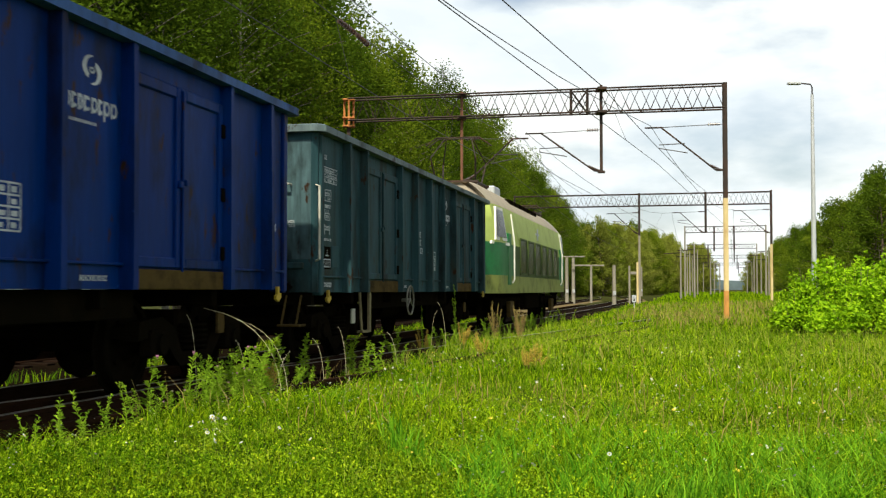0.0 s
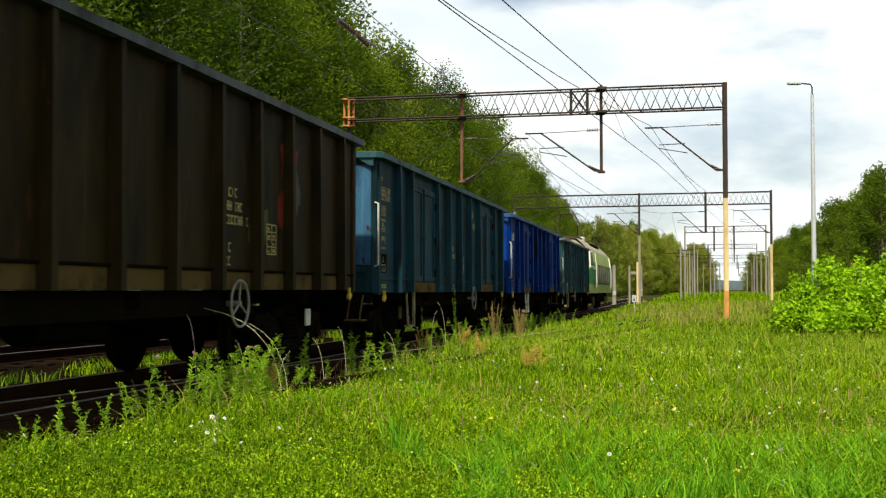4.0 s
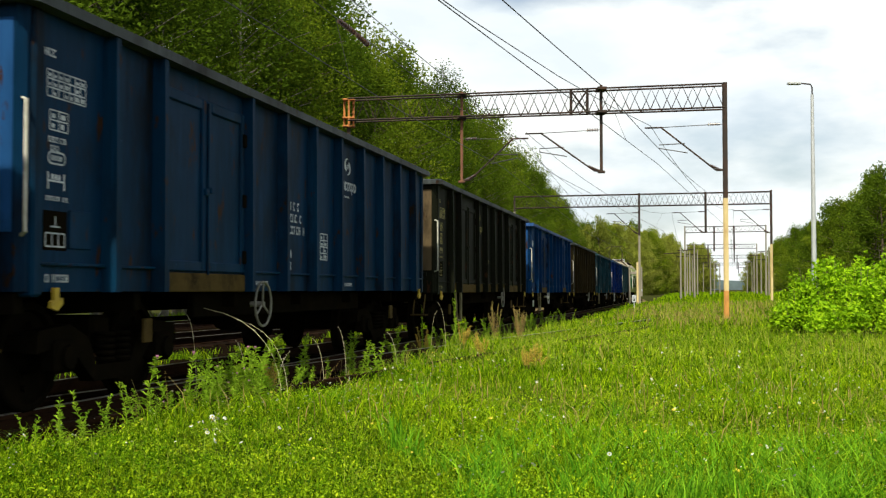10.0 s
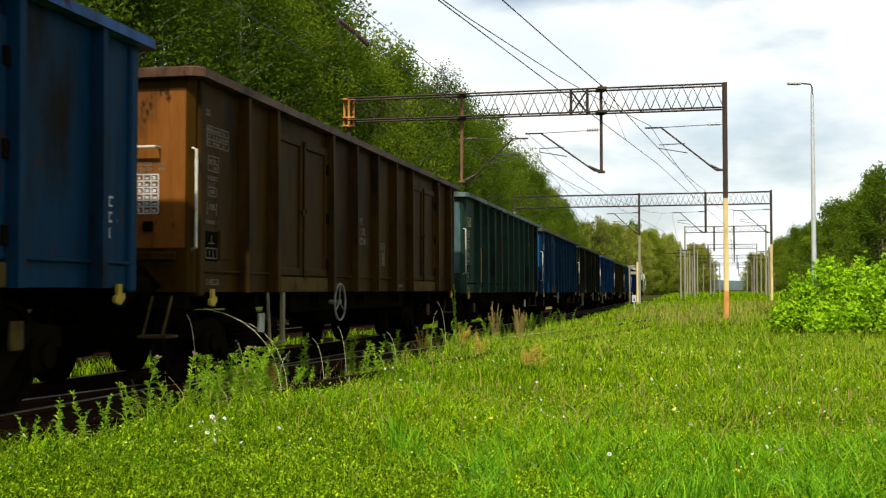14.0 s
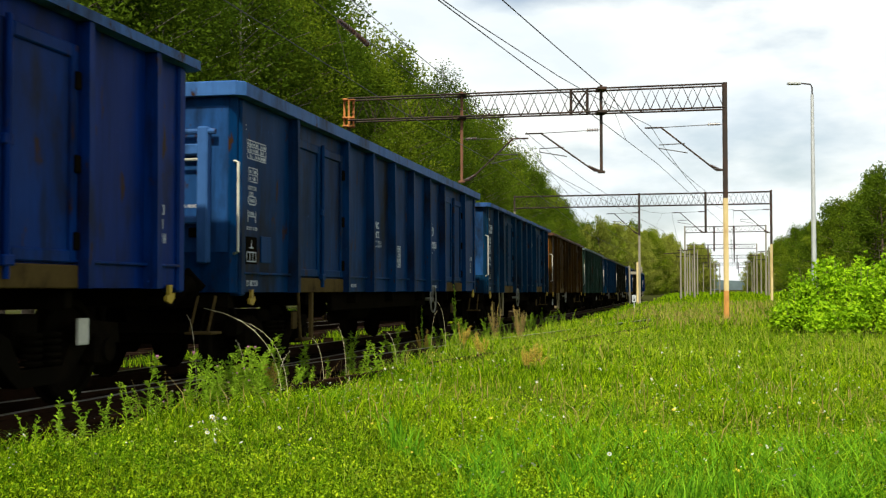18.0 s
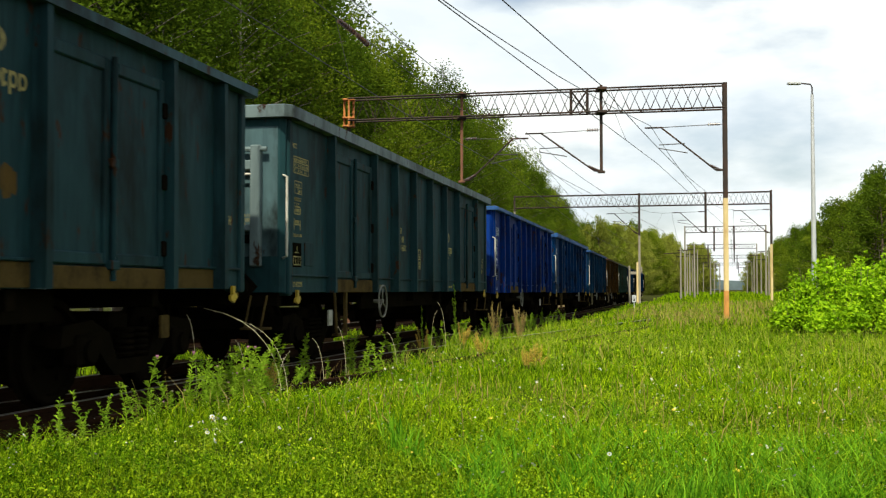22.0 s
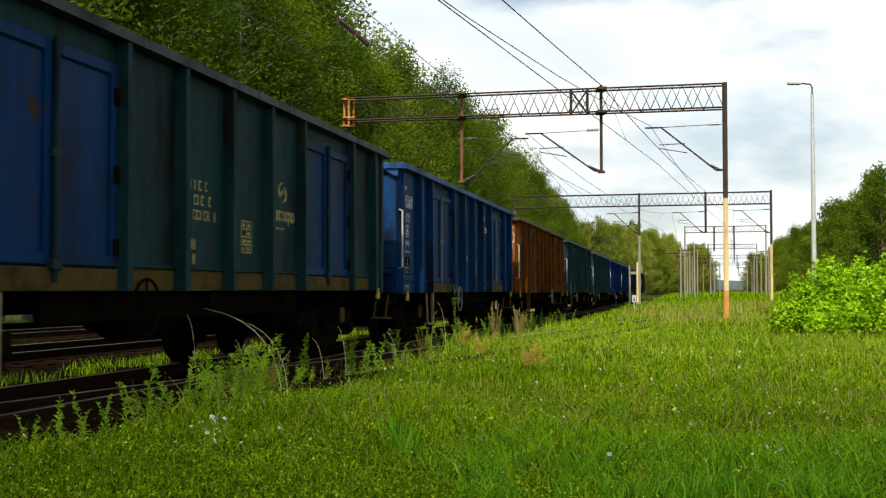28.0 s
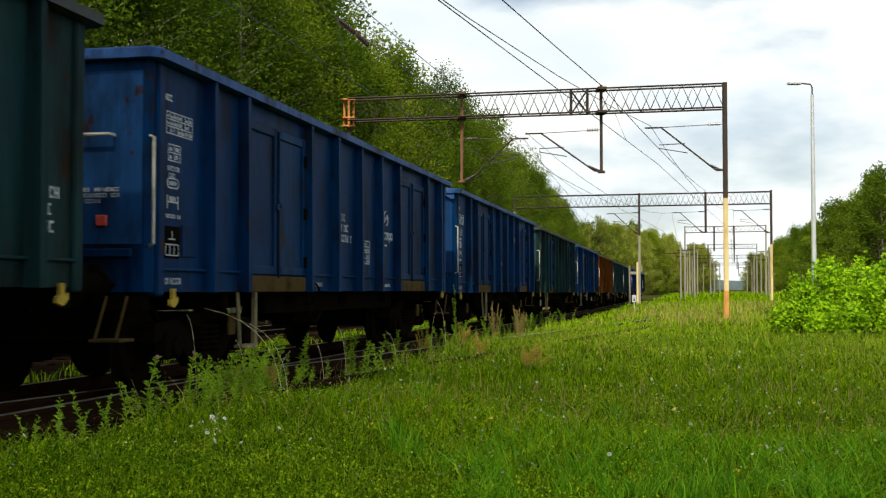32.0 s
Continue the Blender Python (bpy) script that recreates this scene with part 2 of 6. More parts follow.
M["loco_light"] = shade("pale_green_paint", (0.33, 0.40, 0.095), 0.55, gloss=0.1, second=(0.24, 0.29, 0.065), coarse=1.2, fine=8, bump=0.05, bump_scale=5)
M["loco_green"] = shade("deep_green_paint", (0.008, 0.150, 0.035), 0.45, gloss=0.15, second=(0.012, 0.085, 0.02), coarse=1.2, fine=8, bump=0.05, bump_scale=5)
M["loco_skirt"] = shade("yellow_green_paint", (0.24, 0.27, 0.06), 0.6, gloss=0.12, second=(0.10, 0.10, 0.03), coarse=2, fine=10)
M["loco_band"] = shade("olive_band_paint", (0.055, 0.085, 0.018), 0.6, gloss=0.08, second=(0.028, 0.035, 0.010), coarse=2, fine=10)
M["loco_roof"] = shade("grey_roof_paint", (0.30, 0.26, 0.19), 0.75, gloss=0.15, second=(0.25, 0.21, 0.16), coarse=2, fine=12)
M["loco_white"] = shade("white_trim_paint", (0.72, 0.70, 0.60), 0.5, second=(0.55, 0.52, 0.42), coarse=3)

# wagon colours: paint, worn patches
COLOURS = {
    "bright_blue": paint("bright_blue_paint", (0.0004, 0.0187, 0.1200), (0.0006, 0.0106, 0.0595), 0.25, 0.5),
    "blue": paint("blue_paint", (0.0007, 0.0245, 0.0864), (0.0019, 0.0134, 0.0432), 0.35, 0.55),
    "dark_blue": paint("dark_blue_paint", (0.0019, 0.0226, 0.0547), (0.0029, 0.0130, 0.0288), 0.4, 0.6),
    "teal": paint("teal_paint", (0.0085, 0.0355, 0.0490), (0.0082, 0.0192, 0.0182), 0.45, 0.6),
    "grey_teal": paint("grey_teal_paint", (0.0250, 0.0595, 0.0672), (0.0288, 0.0317, 0.0192), 0.45, 0.62),
    "slate_teal": paint("slate_teal_paint", (0.0125, 0.0370, 0.0410), (0.0106, 0.0221, 0.0182), 0.45, 0.62),
    "dark_green": paint("dark_green_paint", (0.0077, 0.0298, 0.0326), (0.0115, 0.0163, 0.0115), 0.45, 0.62),
    "green": paint("green_paint", (0.0145, 0.0340, 0.0235), (0.0086, 0.0192, 0.0096), 0.4, 0.6),
    "olive_brown": paint("olive_brown_paint", (0.0202, 0.0134, 0.0035), (0.0106, 0.0077, 0.0022), 0.5, 0.65),
    "black_olive": paint("black_olive_paint", (0.0074, 0.0084, 0.0041), (0.0058, 0.0050, 0.0022), 0.45, 0.65),
    "brown": paint("brown_paint", (0.0350, 0.0165, 0.0006), (0.0221, 0.0077, 0.0006), 0.45, 0.62),
    "rust_brown": paint("rust_brown_paint", (0.1080, 0.0320, 0.0014), (0.0499, 0.0115, 0.0013), 0.5, 0.65),
}
# end paints: some fading, and sunlight on the ends put into the colour
ENDS = {
    "bright_blue": paint("sunlit_bright_blue_end", (0.0050, 0.0372, 0.2232), (0.0037, 0.0217, 0.1240), 0.25, 0.5),
    "blue": paint("sunlit_blue_end", (0.0120, 0.0510, 0.1500), (0.0072, 0.0270, 0.0780), 0.3, 0.55),
    "pale": paint("sunlit_pale_end", (0.0638, 0.1105, 0.1190), (0.0425, 0.0723, 0.0765), 0.4, 0.6),
    "sky": paint("sunlit_sky_end", (0.0382, 0.1062, 0.1785), (0.0255, 0.0595, 0.0935), 0.35, 0.6),
    "beige": paint("sunlit_beige_end", (0.1100, 0.0780, 0.0420), (0.0500, 0.0350, 0.0200), 0.5, 0.65),
    "rust": paint("sunlit_rust_end", (0.2200, 0.0700, 0.0130), (0.1000, 0.0340, 0.0100), 0.5, 0.65),
    "brown": paint("sunlit_brown_end", (0.1500, 0.0560, 0.0100), (0.0700, 0.0270, 0.0060), 0.45, 0.65),
    "dark": paint("sunlit_dark_end", (0.0240, 0.0480, 0.0480), (0.0160, 0.0256, 0.0224), 0.45, 0.62),
}
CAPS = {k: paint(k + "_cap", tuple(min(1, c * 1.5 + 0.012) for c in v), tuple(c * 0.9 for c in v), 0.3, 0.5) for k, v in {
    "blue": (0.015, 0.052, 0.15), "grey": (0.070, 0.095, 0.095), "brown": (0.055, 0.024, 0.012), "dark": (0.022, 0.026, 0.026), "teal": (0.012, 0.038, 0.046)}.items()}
# ---- mesh tools ----
class Mesher:
    """Collects vertices and faces of one mesh."""

    def __init__(self):
        self.v, self.f = [], []

    def add(self, verts, faces):
        o = len(self.v)
        self.v += [tuple(p) for p in verts]
        self.f += [tuple(i + o for i in f) for f in faces]
        return self

    def box(self, x0, x1, y0, y1, z0, z1):
        vs = [(x, y, z) for z in (z0, z1) for y in (y0, y1) for x in (x0, x1)]
        return self.add(vs, [(0, 2, 3, 1), (4, 5, 7, 6), (0, 1, 5, 4), (2, 6, 7, 3), (0, 4, 6, 2), (1, 3, 7, 5)])

    def bevel_box(self, x0, x1, y0, y1, z0, z1, b=0.01):
        """A box with chamfered edges."""
        lo, hi = (x0, y0, z0), (x1, y1, z1)
        ids, vs = {}, []
        for c in range(8):
            s = [(c >> a) & 1 for a in range(3)]
            for a in range(3):
                p = [(hi[i] - b if s[i] else lo[i] + b) for i in range(3)]
                p[a] = hi[a] if s[a] else lo[a]
                ids[c, a] = len(vs)
                vs.append(p)
        fs = []
        for a in range(3):
            u, w = (a + 1) % 3, (a + 2) % 3
            for side in (0, 1):
                ring = [(side << a) | (i << u) | (j << w) for i, j in ((0, 0), (1, 0), (1, 1), (0, 1))]
                q = [ids[c, a] for c in ring]
                fs.append(q if side else q[::-1])
            for i in (0, 1):
                for j in (0, 1):
                    c0 = (i << u) | (j << w)
                    c1 = c0 | (1 << a)
                    q = [ids[c0, u], ids[c1, u], ids[c1, w], ids[c0, w]]
                    fs.append(q if i == j else q[::-1])
        for c in range(8):
            q = [ids[c, 0], ids[c, 1], ids[c, 2]]
            fs.append(q if bin(c).count("1") % 2 else q[::-1])
        return self.add(vs, fs)

    def rod(self, p0, p1, r0, r1=None, n=8, caps=True):
        """A straight tapered rod."""
        r1 = r0 if r1 is None else r1
        p0, p1 = Vector(p0), Vector(p1)
        d = (p1 - p0).normalized()
        u = d.cross(Vector((0, 0, 1)) if abs(d.z) < 0.9 else Vector((1, 0, 0))).normalized()
        w = d.cross(u)
        vs = [p + (u * math.cos(2 * math.pi * i / n) + w * math.sin(2 * math.pi * i / n)) * r
              for p, r in ((p0, r0), (p1, r1)) for i in range(n)]
        fs = [(i, (i + 1) % n, n + (i + 1) % n, n + i) for i in range(n)]
        if caps:
            fs += [tuple(range(n))[::-1], tuple(range(n, 2 * n))]
        return self.add(vs, fs)

    def tube(self, points, r, n=6, r_end=None):
        """A bent round bar through the points, in one piece."""
        pts = [Vector(q) for q in points]
        u, rings = None, []
        for k, p in enumerate(pts):
            d = (pts[min(k + 1, len(pts) - 1)] - pts[max(k - 1, 0)]).normalized()
            if u is None:
                u = d.cross(Vector((0, 0, 1)) if abs(d.z) < 0.9 else Vector((1, 0, 0)))
            u = (u - d * u.dot(d)).normalized()
            w = d.cross(u)
            rr = r if r_end is None else r + (r_end - r) * k / (len(pts) - 1)
            rings.append([p + (u * math.cos(2 * math.pi * i / n) + w * math.sin(2 * math.pi * i / n)) * rr for i in range(n)])
        return self.loft(rings, closed=True)

    def ring(self, centre, axis, R, r, n=20, k=6):
        """A torus about the axis."""
        c, d = Vector(centre), Vector(axis).normalized()
        u = d.cross(Vector((0, 0, 1)) if abs(d.z) < 0.9 else Vector((1, 0, 0))).normalized()
        w = d.cross(u)
        vs, fs = [], []
        for i in range(n):
            a = 2 * math.pi * i / n
            e = u * math.cos(a) + w * math.sin(a)
            for j in range(k):
                t = 2 * math.pi * j / k
                vs.append(c + e * (R + r * math.cos(t)) + d * r * math.sin(t))
        for i in range(n):
            for j in range(k):
                fs.append((i * k + j, ((i + 1) % n) * k + j, ((i + 1) % n) * k + (j + 1) % k, i * k + (j + 1) % k))
        return self.add(vs, fs)

    def loft(self, rings, closed=False, ends=True):
        n = len(rings[0])
        vs = [p for r in rings for p in r]
        fs = []
        for a in range(len(rings) - 1):
            for i in range(n if closed else n - 1):
                fs.append((a * n + i, a * n + (i + 1) % n, (a + 1) * n + (i + 1) % n, (a + 1) * n + i))
        if ends and closed:
            fs += [tuple(range(n))[::-1], tuple(range((len(rings) - 1) * n, len(rings) * n))]
        return self.add(vs, fs)

    def prism(self, outline, axis, a0, a1):
        """An outline of 2D points pushed along an axis: 0 x, 1 y, 2 z."""
        def put(p, a):
            return [(a, p[0], p[1]), (p[0], a, p[1]), (p[0], p[1], a)][axis]
        return self.loft([[put(p, a0) for p in outline], [put(p, a1) for p in outline]], closed=True)

    def mesh(self, name, material=None, smooth=0):
        me = bpy.data.meshes.new(name)
        me.from_pydata(self.v, [], self.f)
        if material:
            me.materials.append(material)
        if smooth:
            me.shade_smooth()
            me.set_sharp_from_angle(angle=radians(smooth))
        return me


def part(name, mesh, material, parent, label="", at=None):
    """Links a mesh as one part under a thing or a part, with its own paint."""
    me = mesh.mesh(name, None, 40) if isinstance(mesh, Mesher) else mesh
    if not me.materials:
        me.materials.append(material)
    ob = new(name, me)
    if me.materials[0] is not material:
        ob.material_slots[0].link = "OBJECT"
        ob.material_slots[0].material = material
    ob.parent = parent
    if at is not None:
        ob.matrix_basis = at
    return tagged(ob, label) if label else ob


def thing(name, label, category, group="", kind="", at=None):
    ob = tagged(new(name), label, category, group, kind)
    ob.empty_display_size = 0.2
    if at is not None:
        ob.matrix_basis = at
    return ob


def single(name, mesh, material, label, category, group="", kind="", at=None):
    """A thing of one mesh."""
    me = mesh.mesh(name, None, 40) if isinstance(mesh, Mesher) else mesh
    if not me.materials:
        me.materials.append(material)
    ob = tagged(new(name, me), label, category, group, kind)
    if at is not None:
        ob.matrix_basis = at
    return ob


# ---- the line: straight past the camera, then bending away to the west ----
HEAD = math.atan(0.2094)
BEND_AT, BEND_R = 140.0, 420.0


def grade(y):
    """Fall of the rails along the line."""
    return -0.003 * min(max(y - 8, -30), 70)


def on_line(s, side=0.0):
    """Place and heading at s metres along the train's track; side: metres to its right."""
    x0 = -6.144
    if s <= BEND_AT:
        x, y, h = x0 + s * math.sin(HEAD), s * math.cos(HEAD), HEAD
    else:
        a = (s - BEND_AT) / BEND_R
        bx, by = x0 + BEND_AT * math.sin(HEAD), BEND_AT * math.cos(HEAD)
        h = HEAD - a
        x = bx - BEND_R * math.cos(HEAD) + BEND_R * math.cos(h)
        y = by + BEND_R * math.sin(HEAD) - BEND_R * math.sin(h)
    return x + side * math.cos(h), y - side * math.sin(h), grade(y), h


def train_pose(s):
    x, y, z, h = on_line(s)
    return pose(x, y, z, 0, 0, -math.degrees(h))
# ---- ground ----
def across(x, y):
    """Metres to the right of the train's track, for the straight."""
    return (x + 6.144 - 0.2094 * y) * math.cos(HEAD)


SIDE_HEAD = math.atan(0.36)


def siding_x(y):
    """The western rail of the siding that leaves to the east."""
    return -3.47 + 0.36 * (y - 11.1)


def ground_z(x, y):
    d = across(x, y)
    k = min(max((d - 1.5) / 6.0, 0.0), 1.0)
    rise = 0.0065 * min(max(y - 14, 0.0), 75.0) * k
    far = min(max((y - 90) / 300, 0.0), 1.0) * 0.5
    small = 0.05 * noise.noise((x * 0.25, y * 0.25, 0.0)) + 0.02 * noise.noise((x * 1.1, y * 1.1, 5.0))
    dip = -0.16 if abs(d) < 1.9 else 0.0
    z = grade(y) - 0.27 + rise + far + small + dip
    if 3 < y < 70:
        # turf has grown up round the siding
        q = (x - siding_x(y)) * math.cos(SIDE_HEAD)
        lo = 1.35 - 2.1 * min(max((y - 16) / 3, 0.0), 1.0)
        k = min(max((q - lo) / 0.3, 0.0), 1.0) * min(max((5.0 - q) / 2.6, 0.0), 1.0) * min(1.0, (70 - y) / 10)
        if d > 1.6:
            z += max(0.0, grade(y) - 0.13 + small - z) * k
    return z


def spread(lo, hi, centre, step, grow=1.16):
    out, s, p = [centre], step, centre
    while p < hi:
        p, s = p + s, s * grow
        out.append(p)
    s, p = step, centre
    while p > lo:
        p, s = p - s, s * grow
        out.insert(0, p)
    return out


g = Mesher()
gx = spread(-2500, 2500, 1.0, 0.55, 1.055)
gy = spread(-900, 3200, 14.0, 0.55, 1.055)
g.add([(x, y, ground_z(x, y)) for y in gy for x in gx],
      [(j * len(gx) + i, j * len(gx) + i + 1, (j + 1) * len(gx) + i + 1, (j + 1) * len(gx) + i)
       for j in range(len(gy) - 1) for i in range(len(gx) - 1)])
single("ground", g, M["soil"], "grassy railway ground with bare soil", "ground", kind="structure")


# ---- tracks ----
RAIL = [(-0.065, 0.0), (0.065, 0.0), (0.062, 0.014), (0.012, 0.03), (0.012, 0.12), (0.036, 0.128), (0.036, 0.160),
        (-0.036, 0.160), (-0.036, 0.128), (-0.012, 0.12), (-0.012, 0.03), (-0.062, 0.014)]


def rail_mesh(path):
    """A rail swept along (x, y, z of its foot, heading)."""
    rings = [[(x + o * math.cos(h), y - o * math.sin(h), z + v) for o, v in RAIL] for x, y, z, h in path]
    return Mesher().loft(rings, closed=True)


def head_mesh(path):
    rings = [[(x + o * math.cos(h), y - o * math.sin(h), z + 0.1605 + v) for o, v in ((-0.03, 0), (0.03, 0), (0.03, 0.004), (-0.03, 0.004))]
             for x, y, z, h in path]
    return Mesher().loft(rings, closed=True)


def s_steps(a, b):
    out = [a]
    while out[-1] < b:
        s = out[-1]
        out.append(min(b, s + (40 if s < -20 else 10 if s < BEND_AT else 5)))
    return out


def build_track(name, offset, label, s0, s1, shiny):
    t = thing(name, label, "railway track", "railway tracks")
    # near bed coloured as if in the train's shade, far bed as if sunlit
    for a, b, mat, lab in ((s0, 72, "ballast", "coal-stained ballast, darkened for train shade"), (72, s1, "sunlit_ballast", "tan ballast toned as sunlit")):
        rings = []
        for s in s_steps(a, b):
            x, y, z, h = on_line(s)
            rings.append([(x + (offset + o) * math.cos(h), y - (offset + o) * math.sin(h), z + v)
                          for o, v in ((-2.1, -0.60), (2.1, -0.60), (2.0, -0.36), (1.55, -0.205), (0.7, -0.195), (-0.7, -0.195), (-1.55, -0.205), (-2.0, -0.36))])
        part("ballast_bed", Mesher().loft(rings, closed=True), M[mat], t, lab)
    for side in (-0.7525, 0.7525):
        path = []
        for s in s_steps(s0, s1):
            x, y, z, h = on_line(s)
            path.append((x + (offset + side) * math.cos(h), y - (offset + side) * math.sin(h), z - 0.164, h))
        r = part("rail", rail_mesh(path), M["rail"], t)
        part("rail_head", head_mesh(path), M["rail_top"] if shiny else M["rail"], r)
    return t


track_main = build_track("main_track", 0.0, "railway track with rusty rails on dark ballast", -300, 330, True)
track_far = [build_track("side_track", o, "parallel railway track with rusty rails in grass", -60, 330, True) for o in (-5.2, -10.2)]

cinders = Mesher()
for lo, hi in ((-3.6, -1.6), (-8.6, -6.8)):
    cinders.loft([[(q[0] + o * math.cos(q[3]), q[1] - o * math.sin(q[3]), q[2] + v) for o, v in ((lo, -0.5), (hi, -0.5), (hi, -0.235), (lo, -0.235))]
                  for q in (on_line(s) for s in s_steps(-60, 140))], closed=True)
part("cinder_strip", cinders, M["ballast"], track_main, "black cinders between the tracks")

# siding that leaves the train's track to the east and runs off into the grass
siding = thing("overgrown_siding", "siding track leaving the main line, half hidden in grass", "railway track", "railway tracks")
side_ys = (4.0, 8.0, 12.0, 16.0, 20.0, 26.0, 32.0, 38.0, 44.0, 52.0, 62.0)
for off in (0.0, 1.505):
    ox, oy = off * math.cos(SIDE_HEAD), -off * math.sin(SIDE_HEAD)
    path = [(siding_x(y) + ox, y + oy, grade(y) - 0.160, SIDE_HEAD) for y in side_ys]
    r = part("rail", rail_mesh(path), M["rail"], siding)
    part("rail_head", head_mesh(path), M["rail_top"] if off == 0.0 else M["rail"], r)
side_bed = Mesher()
side_bed.loft([[(siding_x(y) + o * math.cos(SIDE_HEAD), y - o * math.sin(SIDE_HEAD), grade(y) + v) for o, v in ((-0.5, -0.6), (2.3, -0.6), (2.2, -0.36), (1.9, -0.222), (-0.4, -0.222))]
               for y in (4.0, 8.0, 12.0, 16.0, 20.0, 26.0)], closed=True)
part("ballast_bed", side_bed, M["ballast"], siding)
# ---- open freight wagons ----
CACHE = {}


def cached(key, build, smooth=40):
    if key not in CACHE:
        CACHE[key] = build().mesh(key[0], None, smooth)
    return CACHE[key]


def outline(hw, hl, c):
    """A rectangle with cut corners, seen from above."""
    return [(hw, -hl + c), (hw, hl - c), (hw - c, hl), (-hw + c, hl), (-hw, hl - c), (-hw, -hl + c), (-hw + c, -hl), (hw - c, -hl)]


def tub_mesh(hl):
    m = Mesher()
    o, i = outline(1.385, hl, 0.055), outline(1.335, hl - 0.05, 0.045)
    m.loft([[(x, y, z) for x, y in p] for p, z in ((o, 0.99), (o, 3.09), (i, 3.09), (i, 1.30))], closed=True)
    return m


def cap_mesh(hl, h=0.085):
    m = Mesher()
    a, c = outline(1.515, hl + 0.10, 0.09), outline(1.31, hl - 0.09, 0.04)
    m.loft([[(x, y, z) for x, y in p] for p, z in ((c, 3.08), (a, 3.08), (a, 3.08 + h), (outline(1.49, hl + 0.085, 0.085), 3.092 + h), (c, 3.092 + h), (c, 3.08))], closed=True, ends=False)
    return m


def post_mesh():
    """A pressed side post: wide foot, narrow crown, tapering to the top."""
    m = Mesher()
    rings = []
    for z, d, w in ((0.985, 0.128, 0.062), (1.10, 0.130, 0.062), (2.2, 0.124, 0.058), (3.078, 0.112, 0.052)):
        rings.append([(1.383, -w, z), (1.383 + d, -w * 0.75, z), (1.383 + d, w * 0.75, z), (1.383, w, z)])
    m.loft(rings, closed=True)
    return m


def corner_post_mesh():
    m = Mesher()
    m.bevel_box(1.24, 1.42, -0.07, 0.07, 0.95, 3.078, 0.02)
    return m


def leaf_mesh(w):
    """A door leaf with a raised frame round a sunk panel; its outer face looks along +x."""
    m = Mesher()
    m.box(1.388, 1.400, 0.02, w - 0.02, 1.20, 2.86)
    for y0, y1, z0, z1 in ((0.0, 0.10, 1.18, 2.88), (w - 0.10, w, 1.18, 2.88), (0.10, w - 0.10, 1.18, 1.28), (0.10, w - 0.10, 2.77, 2.88)):
        m.bevel_box(1.388, 1.428, y0, y1, z0, z1, 0.012)
    return m


def bogie_mesh():
    m = Mesher()
    for sx in (-1, 1):
        x0, x1 = sorted((sx * 0.94, sx * 1.08))
        out = [(-1.25, 0.50), (-1.22, 0.68), (-0.75, 0.72), (-0.45, 0.60), (-0.3, 0.36), (0.3, 0.36), (0.45, 0.60), (0.75, 0.72), (1.22, 0.68), (1.25, 0.50),
               (0.75, 0.56), (0.5, 0.34), (0.34, 0.22), (-0.34, 0.22), (-0.5, 0.34), (-0.75, 0.56)]
        rings = [[(x, y, z) for y, z in out] for x in (x0, x1)]
        m.loft(rings, closed=True)
    m.bevel_box(-0.95, 0.95, -0.16, 0.16, 0.5, 0.78, 0.03)
    m.box(-0.95, 0.95, -1.24, -1.14, 0.52, 0.64)
    m.box(-0.95, 0.95, 1.14, 1.24, 0.52, 0.64)
    return m


def wheelset_mesh():
    m = Mesher()
    m.rod((-1.0, 0, 0), (1.0, 0, 0), 0.08, n=10)
    for sx in (-1, 1):
        prof = [(0.44, 0.0), (0.458, 0.02), (0.46, 0.10), (0.488, 0.115), (0.488, 0.135), (0.40, 0.135), (0.38, 0.10), (0.14, 0.09), (0.13, 0.15), (0.085, 0.15)]
        outer = [(0.085, -0.02), (0.13, -0.02), (0.15, 0.05), (0.37, 0.05), (0.385, 0.0)]
        ring = outer + prof
        n = 18
        rings = [[(sx * (0.81 - o), r * math.cos(2 * math.pi * i / n), r * math.sin(2 * math.pi * i / n)) for r, o in ring] for i in range(n + 1)]
        m.loft(rings)
        for a in range(4):
            t = a * math.pi / 2
            m.rod((sx * 0.775, 0.26 * math.cos(t), 0.26 * math.sin(t)), (sx * 0.80, 0.26 * math.cos(t), 0.26 * math.sin(t)), 0.03, n=6)
    return m


def axle_box_mesh():
    m = Mesher()
    m.bevel_box(0.96, 1.14, -0.15, 0.15, 0.33, 0.60, 0.03)
    m.rod((1.13, 0, 0.46), (1.18, 0, 0.46), 0.10, n=12)
    return m


def spring_mesh():
    m = Mesher()
    for k in range(5):
        m.ring((1.06, 0, 0.40 + 0.055 * k), (0, 0, 1), 0.075, 0.02, 10, 5)
    return m


def buffer_mesh():
    m = Mesher()
    m.rod((0, 0, 0), (0, 0.06, 0), 0.19, n=4)
    m.rod((0, 0.05, 0), (0, 0.34, 0), 0.105, 0.095, n=12)
    m.rod((0, 0.34, 0), (0, 0.50, 0), 0.075, n=12)
    m.rod((0, 0.50, 0), (0, 0.535, 0), 0.21, 0.225, n=18)
    m.rod((0, 0.535, 0), (0, 0.555, 0), 0.225, 0.19, n=18)
    return m


